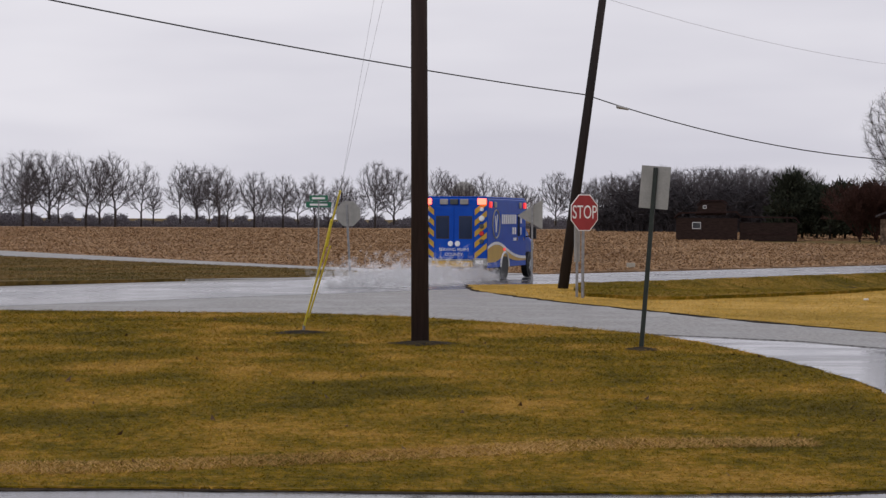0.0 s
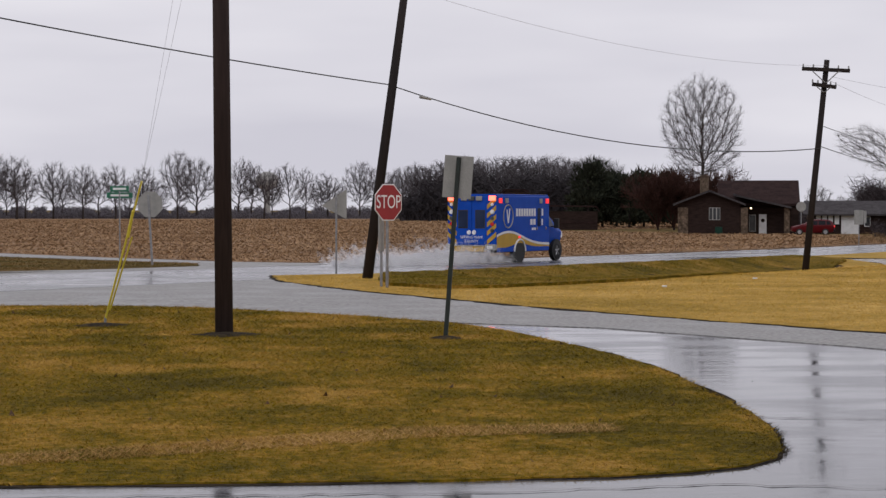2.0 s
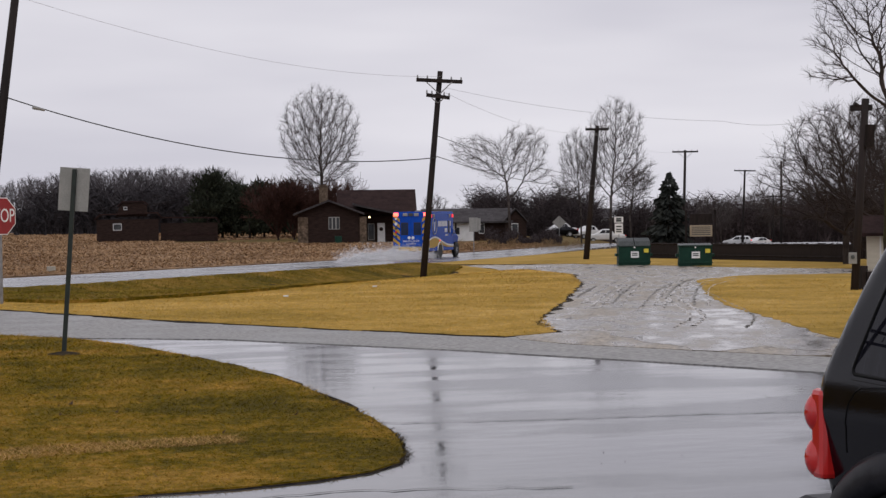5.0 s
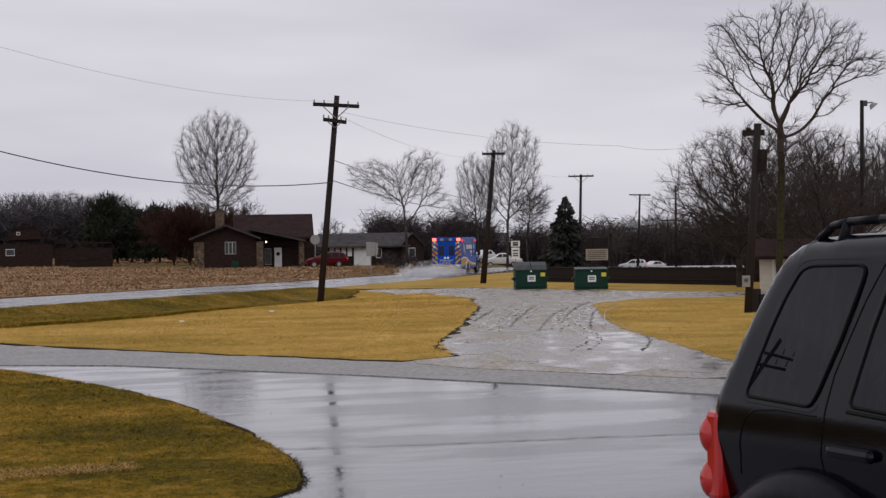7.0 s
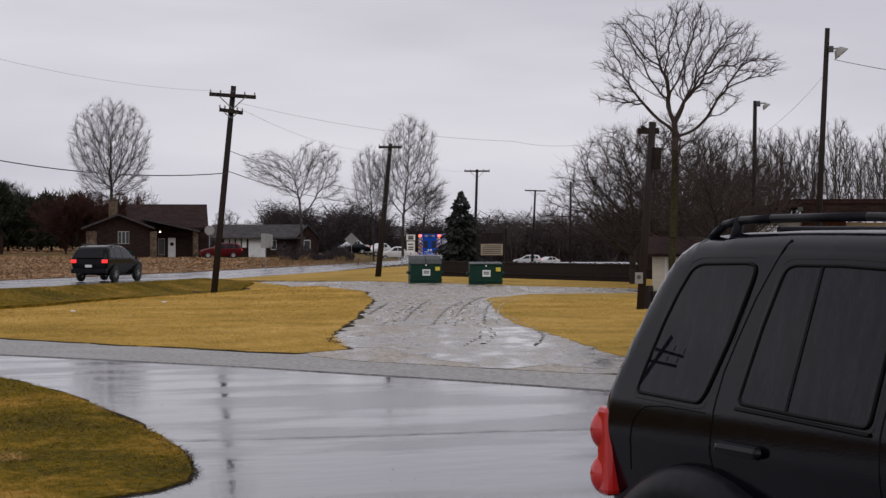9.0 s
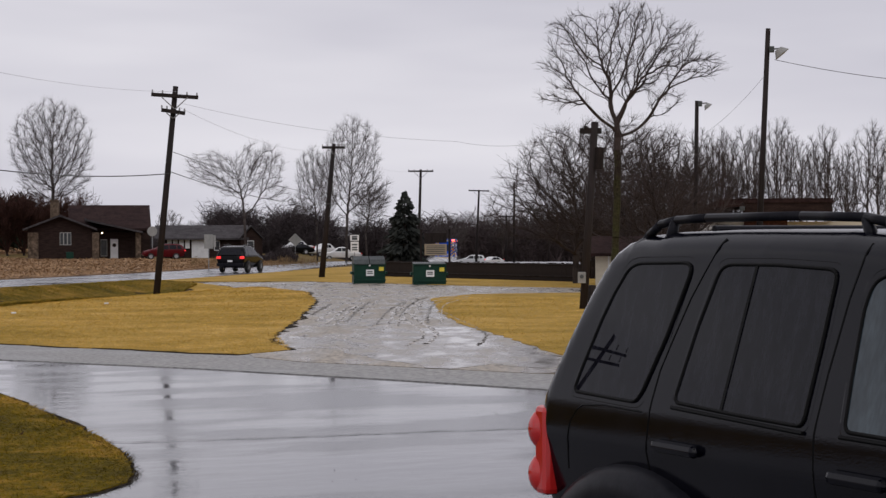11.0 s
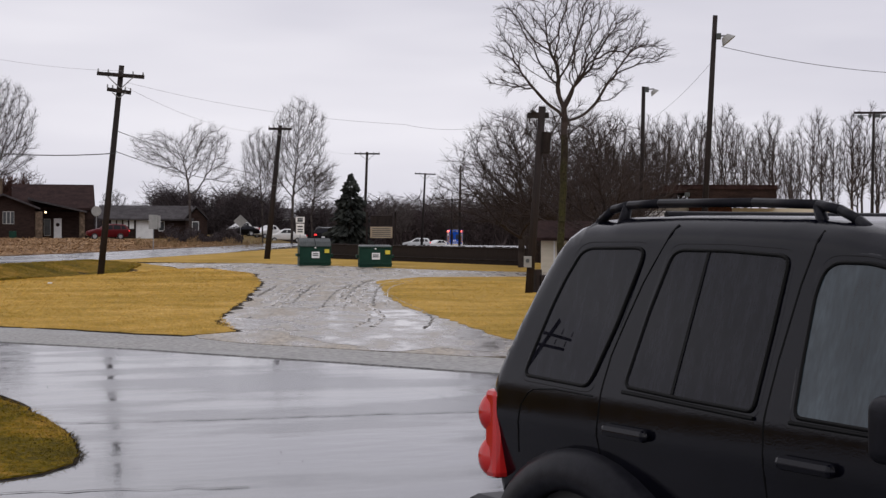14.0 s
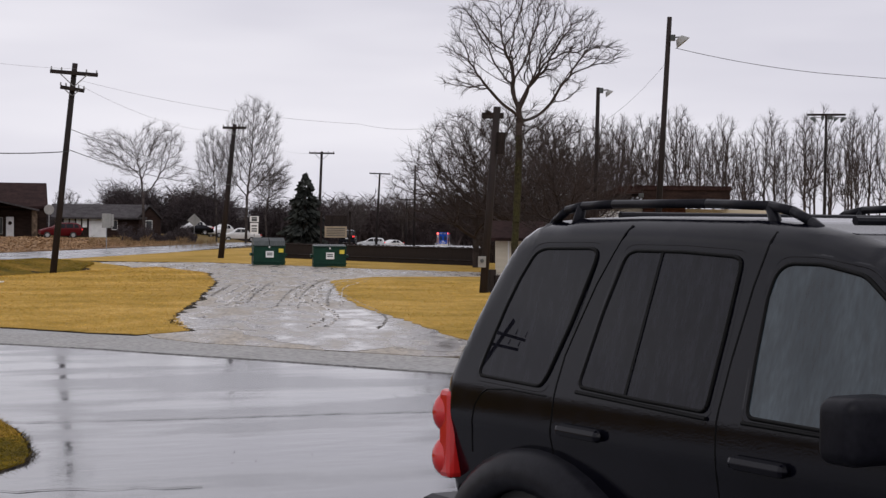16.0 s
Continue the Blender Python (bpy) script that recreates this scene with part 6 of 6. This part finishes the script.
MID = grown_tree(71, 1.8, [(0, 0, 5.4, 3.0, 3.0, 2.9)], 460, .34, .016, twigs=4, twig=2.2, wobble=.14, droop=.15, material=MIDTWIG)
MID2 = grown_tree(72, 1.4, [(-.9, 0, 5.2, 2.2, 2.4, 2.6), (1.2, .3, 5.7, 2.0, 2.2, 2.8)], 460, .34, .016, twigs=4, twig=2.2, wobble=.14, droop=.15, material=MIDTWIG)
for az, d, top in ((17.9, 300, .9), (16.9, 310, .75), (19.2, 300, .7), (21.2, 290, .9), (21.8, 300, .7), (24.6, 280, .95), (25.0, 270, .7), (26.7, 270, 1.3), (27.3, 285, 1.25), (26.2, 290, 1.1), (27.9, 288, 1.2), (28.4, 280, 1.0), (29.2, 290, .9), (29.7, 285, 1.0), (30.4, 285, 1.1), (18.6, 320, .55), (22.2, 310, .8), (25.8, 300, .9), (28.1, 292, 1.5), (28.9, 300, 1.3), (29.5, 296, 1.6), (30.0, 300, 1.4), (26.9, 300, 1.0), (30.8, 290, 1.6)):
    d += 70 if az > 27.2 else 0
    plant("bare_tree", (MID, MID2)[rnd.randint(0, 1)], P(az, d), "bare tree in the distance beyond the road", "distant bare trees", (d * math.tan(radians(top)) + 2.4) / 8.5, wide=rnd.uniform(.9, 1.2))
SLIM = grown_tree(81, 3.0, [(0, 0, 7.6, 1.25, 1.25, 3.9)], 300, .26, .013, twigs=3, twig=2.0, wobble=.1, droop=.5, material=TWIG)
SLIM2 = grown_tree(82, 2.4, [(-.4, 0, 7.2, 1.1, 1.1, 3.6), (.7, .2, 8.2, 1.0, 1.0, 3.3)], 340, .26, .013, twigs=3, twig=2.0, wobble=.1, droop=.5, material=TWIG)
for k in range(60):
    az = 33.0 + 12 * k / 59 + rnd.uniform(-.2, .2)
    d = rnd.uniform(115, 150)
    top = (3.3 if az < 36 else 3.0 + .7 * abs(math.sin(az * 2.1))) + rnd.uniform(-.9, .7)
    plant("bare_tree", (SLIM, SLIM2)[k % 2], P(az, d), "slim bare tree of the wood behind the buildings", "slim wood trees", .92 * (d * math.tan(radians(top)) + 2.4) / 11.5, wide=rnd.uniform(.9, 1.3))
brush("wood_brush", [(32.5, 46, 125, 160, 1.0, 3.6, 1.0)], 1100, "tangled leafless brush under the slim trees", REDTWIG, .1, 6)


# ---- countless small pieces of the ground ----
GRASS_A = grass_mat("grass_blades", 1.42, TURF, 0, .35)
GREEN = mat("ditch_grass", (0.125, 0.100, 0.007), (0.30, 0.195, 0.032), scale=0.5, rough=0.9, island=0.4)
STRAW = mat("straw_grass", (0.36, 0.215, 0.075), (0.50, 0.315, 0.125), scale=0.6, rough=0.9, island=0.3)
GRASS_B = grass_mat("dry_grass_blades", 1.5, DRYTURF, 0, .25, .22)
HUSK = mat("corn_husks", (0.21, 0.122, 0.062), (0.37, 0.24, 0.135), scale=0.12, rough=0.9, island=0.3)
LEAF = mat("dead_leaves", (0.05, 0.025, 0.012), (0.09, 0.045, 0.02), scale=3, rough=0.8)


def inside(poly, x, y):
    hit, n = False, len(poly)
    for k in range(n):
        (x0, y0), (x1, y1) = poly[k], poly[(k + 1) % n]
        if (y0 > y) != (y1 > y) and x < (x1 - x0) * (y - y0) / (y1 - y0) + x0:
            hit = not hit
    return hit


def sprinkle(name, poly, n, size, lean, material, label, seed, lift=.03, near=None, flat=False):
    """Short blades or bits strewn over a piece of ground."""
    rb = random.Random(seed)
    xs, ys = [p[0] for p in poly], [p[1] for p in poly]
    v, f = [], []
    made = tries = 0
    while made < n and tries < n * 8:
        tries += 1
        if near:
            az, d = rb.uniform(near[0], near[1]), near[2] * (near[3] / near[2]) ** rb.random()
            x, y = d * math.sin(radians(az)), d * math.cos(radians(az))
        else:
            x, y = rb.uniform(min(xs), max(xs)), rb.uniform(min(ys), max(ys))
        if not inside(poly, x, y):
            continue
        made += 1
        z = G(x, y) + lift
        a, s = rb.uniform(0, 6.283), size * rb.uniform(.5, 1.4) * (1 if not near else (math.hypot(x, y) / near[2]) ** .75)
        w = s * (.14 if not flat else .35)
        cx, cy = math.cos(a), math.sin(a)
        t = rb.uniform(-lean, lean), rb.uniform(-lean, lean)
        k = len(v)
        v += [(x - cx * w, y - cy * w, z - .01), (x + cx * w, y + cy * w, z - .01), (x + t[0] * s, y + t[1] * s, z + s * (.6 if not flat else rb.uniform(.05, .6)))]
        f.append((k, k + 1, k + 2))
    me = bpy.data.meshes.new(name)
    me.from_pydata(v, [], f)
    me.materials.append(material)
    return tagged(new(name, me), label, "grass" if not flat else "debris", kind="stuff")


sprinkle("lawn_blades", LAWN_POLY, 230000, .026, 2.4, GRASS_A, "short matted lawn grass, green and straw", 5, lift=.016, near=(-15, 22, 11.4, 37))
sprinkle("far_lawn_blades", [(.8, 54.5), (.9, 50), (1.7, 46), (2.8, 41.7), (3.8, 38.9), (5.5, 34), (7.5, 29.6), (9.5, 25.9), (10.6, 26.6), (12.2, 31.3), (14.8, 36.8), (20.5, 49.5), (24.5, 60), (28.2, 78.5), (24.5, 83.6), (27.5, 81), (23, 72), (15.7, 57.6), (10.9, 48.7), (7.8, 45), (5.8, 43.2), (4.6, 43), (3.6, 45), (3.9, 55)],
         80000, .03, 2.4, GRASS_B, "short dry lawn grass", 6, near=(0, 24, 26, 84))
sprinkle("drive_lawn_blades", [(28, 53.9), (22.3, 45.2), (17.1, 33.6), (14.9, 26.9), (13.7, 23.6), (14.5, 17), (20, 8), (40, 20), (50, 45), (34, 53)], 26000, .028, 2.4, GRASS_B, "short dry lawn grass beside the drive", 7, near=(25, 36, 24, 56))
DITCH = [alongside(21, 5.8), (27.5, 81), (23, 72), (15.7, 57.6), (10.9, 48.7), (7.8, 45), (5.8, 43.2), (4.6, 43), (3.6, 45), (3.7, 50), (4.3, 55.5), alongside(-15, 6.1), alongside(0, 5.9)]
patch("ditch", DITCH, .115, grass_mat("ditch_turf", 1.0, TURF, .05), "greener grass bank of the roadside ditch", step=1.0, ragged=.1)
sprinkle("ditch_grass", DITCH, 90000, .06, 1.8, GREEN, "rough green grass in the roadside ditch", 11, lift=.115)
sprinkle("verge_blades", [(-1.9, 71.6), (-1.7, 67.2), (-5.4, 62.4), (-8, 60.4), (-14, 55), (-34, 30), (-60, 100), (-35, 123), (-11.5, 87.2), (-6.9, 79.6)], 60000, .07, 1.8,
         mat("rough_verge_blades", (0.075, 0.062, 0.010), (0.21, 0.125, 0.042), scale=0.22, rough=0.9, island=0.4), "rough brown and green verge grass", 15, lift=.03, near=(-16, 0, 58, 125))
sprinkle("straw_band", [(-6, 12.1), (-2.3, 12.4), (-.5, 13.1), (1.4, 13.95), (3, 14.2), (3, 14.7), (1.4, 14.65), (-.5, 13.75), (-2.3, 13.05), (-6, 12.8)], 22000, .03, 2.2, STRAW, "straw-brown strip along the lawn's edge", 12, lift=.018, near=(-28, 14, 12, 15.2))
sprinkle("edge_mud", [(3.62, 12.5), (3.84, 13.1), (4.14, 14.4), (4.38, 16.5), (4.54, 19), (4.66, 19), (4.52, 16.5), (4.30, 14.3), (4.0, 13.0), (3.76, 12.45)], 2400, .032, 2.4, EARTH, "dark mud and dead grass along the lawn's edge", 16, lift=.008)
sprinkle("lawn_leaves", LAWN_POLY, 80, .045, .6, LEAF, "dead brown leaves strewn on the lawn", 8, flat=True, near=(-15, 20, 11.6, 34))
FIELD_NEAR = [alongside(-3, -4.6), (-.8, 76), (-6.4, 85.5), (-13.2, 98.5), (-34, 138), (-190, 520), (200, 520), (90, 300), (44, 258), (40, 232), (62, 196), (66, 172), alongside(96, -7.6), alongside(50, -4.9), alongside(25, -4.6)]
sprinkle("stubble_pieces", FIELD_NEAR, 190000, .12, 1.3, HUSK, "pale cut corn stalks and husks", 9, flat=True, near=(-16, 24, 66, 520), lift=.04)


# ---- tar seams and stains on the wet lot ----
TAR = mat("tar_seam", (0.006, 0.006, 0.006), (0.012, 0.012, 0.012), rough=0.25)


def crack(pts, w, seed, label="dark tar-filled crack in the asphalt"):
    rb = random.Random(seed)
    bm = bmesh.new()
    fine = []
    for a, b in zip(pts, pts[1:]):
        n = max(2, int(math.dist(a, b) / .12))
        fine += [(a[0] + (b[0] - a[0]) * k / n + rb.uniform(-.02, .02), a[1] + (b[1] - a[1]) * k / n + rb.uniform(-.05, .05)) for k in range(n)]
    l = [bm.verts.new((x, y - w * rb.uniform(.2, 1.2), G(x, y) + .006)) for x, y in fine]
    r = [bm.verts.new((x, y + w * rb.uniform(.2, 1.2), G(x, y) + .006)) for x, y in fine]
    for k in range(len(fine) - 1):
        bm.faces.new((l[k], l[k + 1], r[k + 1], r[k]))
    return tagged(part("tar_crack", bm, TAR), label, "crack", kind="structure")


crack([(4.1, 15.3), (5.2, 15.05), (6.0, 14.9), (7.2, 14.75), (8.4, 14.5), (10, 14.3)], .03, 1)
crack([(8.3, 22.0), (8.9, 20.2), (9.0, 18.6)], .012, 2)
crack([(6.6, 22.9), (7.6, 20.4), (8.3, 19.4)], .012, 3)
crack([(-1.5, 11.3), (1.5, 11.2), (3.0, 11.4), (4.6, 11.0)], .02, 4)
crack([(8.64, 17.5), (8.7, 16.6), (8.55, 15.8), (8.8, 15.0)], .012, 7)
crack([(9.24, 18.2), (9.3, 17.4), (9.4, 16.6)], .010, 8)
crack([(-2.2, 45.5), (1.2, 41.0)], .06, 5)
crack([(1.0, 39.2), (3.2, 36.2)], .05, 6)

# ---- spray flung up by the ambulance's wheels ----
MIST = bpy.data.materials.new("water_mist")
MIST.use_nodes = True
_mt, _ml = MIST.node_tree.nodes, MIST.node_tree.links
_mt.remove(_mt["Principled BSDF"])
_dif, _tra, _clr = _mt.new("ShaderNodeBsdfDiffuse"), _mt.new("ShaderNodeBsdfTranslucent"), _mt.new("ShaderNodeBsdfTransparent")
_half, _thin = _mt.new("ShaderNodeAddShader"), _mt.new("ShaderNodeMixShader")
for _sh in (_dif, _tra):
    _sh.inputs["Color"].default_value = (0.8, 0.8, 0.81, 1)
# fixed up and down normals: every droplet is shaded as fully sky-lit, hence whiter
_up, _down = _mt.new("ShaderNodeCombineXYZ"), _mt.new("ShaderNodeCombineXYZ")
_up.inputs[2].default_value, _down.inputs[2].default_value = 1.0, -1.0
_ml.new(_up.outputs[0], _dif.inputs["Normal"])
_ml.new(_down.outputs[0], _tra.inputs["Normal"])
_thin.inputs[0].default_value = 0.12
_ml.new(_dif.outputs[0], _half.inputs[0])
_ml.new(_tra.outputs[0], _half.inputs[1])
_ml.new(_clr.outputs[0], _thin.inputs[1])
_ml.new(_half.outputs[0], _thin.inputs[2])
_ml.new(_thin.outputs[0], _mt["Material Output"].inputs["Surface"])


def mist(name, label, n, seed, form):
    rb = random.Random(seed)
    v, f = [], []
    for _ in range(n):
        x, y, z, s = form(rb)
        k = len(v)
        for _ in range(3):
            v.append((x + rb.gauss(0, s), y + rb.gauss(0, s), max(.02, z + rb.gauss(0, s))))
        f.append((k, k + 1, k + 2))
    me = bpy.data.meshes.new(name)
    me.from_pydata(v, [], f)
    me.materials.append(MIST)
    return tagged(new(name, me), label, "spray", kind="stuff")


def trail(rb):
    u = rb.random() ** 1.3
    x = -2.0 - 9.5 * u
    puff = .35 + .65 * abs(math.sin(x * 1.7) * math.sin(x * .6 + 1))
    return x, rb.uniform(-.1, 2.4) + rb.gauss(0, .3), abs(rb.gauss(0, .30 + .35 * u)) * puff * (1.1 - .5 * u), .10


def wheel_spray(rb):
    u = rb.random()
    return -.45 - 2.6 * u, rb.choice((.15, 2.1)) + rb.gauss(0, .12), abs(rb.gauss(.05, .14 + .12 * u)), .075


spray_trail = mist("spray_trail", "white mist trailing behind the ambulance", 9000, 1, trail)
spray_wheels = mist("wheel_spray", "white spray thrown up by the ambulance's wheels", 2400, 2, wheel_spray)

# ---- tyre ruts in the muddy drive ----
MUD = mat("pale_wet_mud", (0.27, 0.235, 0.195), (0.38, 0.34, 0.285), scale=3, rough=0.08, rough2=0.3)
RUTS = [[(15.4, 33.4), (18.7, 40.1), (22.4, 47.2), (25.3, 52.1)], [(15.3, 32.7), (19.0, 40.1), (22.3, 46.2), (26, 52.4)], [(15.9, 33.2), (18.9, 39.3), (22.3, 45.7), (26.5, 51.9)],
        [(14.2, 33.8), (17.8, 41.2), (21.7, 49.1), (24.7, 54.9)], [(14.1, 33.1), (17.6, 40.4), (21.4, 48.0), (24.7, 54.2)], [(12.2, 25.5), (14.6, 29.5), (16.9, 35), (20.2, 43)]]


def curve_at(pts, t):
    """A point on a smooth line through pts."""
    n = len(pts) - 1
    k = min(int(t * n), n - 1)
    u = t * n - k
    q = [Vector(pts[max(0, min(n, k + j))]) for j in (-1, 0, 1, 2)]
    return .5 * (2 * q[1] + (q[2] - q[0]) * u + (2 * q[0] - 5 * q[1] + 4 * q[2] - q[3]) * u * u + (3 * q[1] - q[0] - 3 * q[2] + q[3]) * u ** 3)


DARKMUD = mat("dark_wet_mud", (0.13, 0.115, 0.095), (0.19, 0.17, 0.145), scale=3, rough=0.3, rough2=0.6)
for k, (line, off, wide, mud) in enumerate([(q, 0, .07, MUD) for q in RUTS] + [(q, (.22, -.2, .3, -.28, .18, -.24)[j], .05, (DARKMUD, MUD)[j % 2]) for j, q in enumerate(RUTS)] + [(q, (.5, -.45, .6, -.62, .4, .9)[j], .04, (MUD, DARKMUD)[j % 2]) for j, q in enumerate(RUTS)]):
    bm = bmesh.new()
    rb = random.Random(k)
    prev = None
    t0, t1 = rb.uniform(0, .25), rb.uniform(.55, 1)
    for j in range(91):
        t = t0 + (t1 - t0) * j / 90
        c = curve_at(line, t)
        dv = (curve_at(line, min(1, t + .01)) - curve_at(line, max(0, t - .01))).normalized()
        x, y = c.x + dv.y * off + rb.uniform(-.03, .03), c.y - dv.x * off
        wd = wide * rb.uniform(.3, 1.4)
        z = G(x, y) + .028
        ring = [bm.verts.new((x - wd, y + rb.uniform(-.1, .1), z - .015)), bm.verts.new((x - wd * .3, y, z + .010 * rb.random())), bm.verts.new((x + wd * .3, y, z + .006)), bm.verts.new((x + wd, y + rb.uniform(-.1, .1), z - .015))]
        if prev and rb.random() > .2:
            for i in range(3):
                bm.faces.new((prev[i], prev[i + 1], ring[i + 1], ring[i]))
        prev = ring
    tagged(part("tyre_rut", bm, mud), "wet tyre rut in the gravel", "rut", kind="structure")

# ---- standing water on the drive ----
WATER = mat("muddy_puddle_water", (0.12, 0.102, 0.082), (0.27, 0.235, 0.19), scale=1.6, rough=0.06, rough2=0.5, sharp=0.2, spread=0.35, bias=0.04, fine=0.25, fscale=9, bump=0.003, bscale=6, turn=25, stretch=(0.8, 2.2, 1))
for k, poly in enumerate(([(11.7, 27.3), (13.5, 30.1), (15.0, 32.8), (15.2, 31.7), (16.6, 32.2), (15.7, 29.3), (14.5, 26.0), (13.6, 23.1), (12.1, 21.0), (11.9, 22.2), (10.9, 21.6), (10.9, 23.0), (10.9, 24.3)],
                          [(11.6, 29.2), (12.6, 30.9), (12.5, 29.6), (12.4, 28.5), (11.3, 26.7), (10.9, 26.9)],
                          [(14.2, 33.6), (15.6, 36.6), (16.6, 36.8), (16.0, 34.2), (15.0, 33.2)],
                          [(19.5, 40.5), (21.4, 44), (22.0, 44.2), (20.4, 40.8), (18.4, 36.8), (17.6, 35.4)])):
    patch("puddle", poly, .0235, WATER, "shallow muddy puddle on the gravel", step=3.0, skirt=.02, ragged=.28, seed=20 + k)
# small stones strewn on the drive, and dirt on the lot
PEBBLE = mat("wet_pebbles", (0.16, 0.15, 0.135), (0.34, 0.32, 0.29), scale=5, rough=0.5, island=0.4)
sprinkle("gravel_stones", [(14.8, 34), (17, 34), (22, 45), (27.5, 54), (36, 57), (38, 70), (30, 84), (25, 80), (24, 62), (20.6, 50), (14.8, 37)], 9000, .028, .9, PEBBLE, "loose wet gravel stones", 31, lift=.016, flat=True, near=(20, 34, 30, 84))
sprinkle("lot_specks", [(4.9, 12), (14, 12), (10, 19), (8, 23.2), (5.6, 27), (5, 22)], 26, .013, .5, TAR, "small dark specks of dirt on the wet lot", 32, lift=.004, flat=True, near=(14, 40, 12, 27))


# ---- what moves ----
def on_road(az, o):
    """The place on the main road, o metres to the right of the lane's wheel line, that lies at a bearing."""
    k = math.tan(radians(az))
    p = ROAD0 + ACROSS * o
    s = (p.y * k - p.x) / (ALONG.x - ALONG.y * k)
    q = p + ALONG * s
    return q.x, q.y


def on_ground(x, y, heading):
    return pose(x, y, G(x, y) + .03, 0, 0, heading)


def motions():
    # the ambulance turns on to the road and drives away
    rows = [(0, 2.15, 61.8, 72), (.5, 3.8, 63.6, 68), (1, 6.1, 67.6, 58)]
    rows += [(t, *on_road(az, 0), 54) for t, az in ((1.5, 6.8), (2.5, 10.6), (3.5, 14.12), (4.7, 17.35), (7, 22.2))]
    # its middle, by bearing and distance, on the far stretch
    rows += [(t, *P(az + 66 / d, d).xy, h) for t, az, d, h in ((8, 23.08, 163, 55), (8.7, 24.02, 176, 56), (11.5, 26.96, 222, 60), (12, 27.26, 232, 60), (13, 28.01, 252, 60), (13.5, 28.30, 262, 60),
                                                                (14, 28.60, 273, 60), (14.5, 28.87, 285, 60), (15, 29.13, 299, 60), (15.5, 29.38, 314, 60), (16, 29.67, 328, 60))]
    for ob in (amb, spray_trail, spray_wheels):
        walk(ob, [(t, on_ground(x, y, h)) for t, x, y, h in rows])
    # its wheels roll
    way = [0.0]
    for a, b in zip(rows, rows[1:]):
        way.append(way[-1] + math.hypot(b[1] - a[1], b[2] - a[2]))
    for wh in AWHEELS:
        at = wh.location.copy()
        turns = []
        for (t, *_), (t2, *_), w, w2 in zip(rows, rows[1:], way, way[1:]):
            n = max(1, math.ceil((w2 - w) / .385 / 1.3))
            turns += [(t + (t2 - t) * k / n, w + (w2 - w) * k / n) for k in range(n) if frame(t + (t2 - t) * k / n) not in {frame(x[0]) for x in turns[-1:]}]
        turns.append((16.0, way[-1]))
        walk(wh, [(t, pose(*at) @ Matrix.Rotation((w / .385) % (2 * math.pi), 4, "Y")) for t, w in turns])
    # the dark car follows later
    rows = [(0, *alongside(-150, 3.2), 53)]
    rows += [(t, *on_road(az, 3.2), 53) for t, az in ((7.5, 7.2), (8, 10.2), (8.5, 12.55), (8.7, 13.35), (10.8, 20.0), (11.3, 20.95), (12, 22.15))]
    rows += [(t, *P(az, d).xy, h) for t, az, d, h in ((13, 23.6, 158, 54), (13.5, 24.2, 167, 55), (14, 24.8, 175, 56), (15, 25.9, 190, 58), (16, 26.9, 204, 60))]
    walk(dark_car, [(t, on_ground(x, y, h)) for t, x, y, h in rows])


motions()
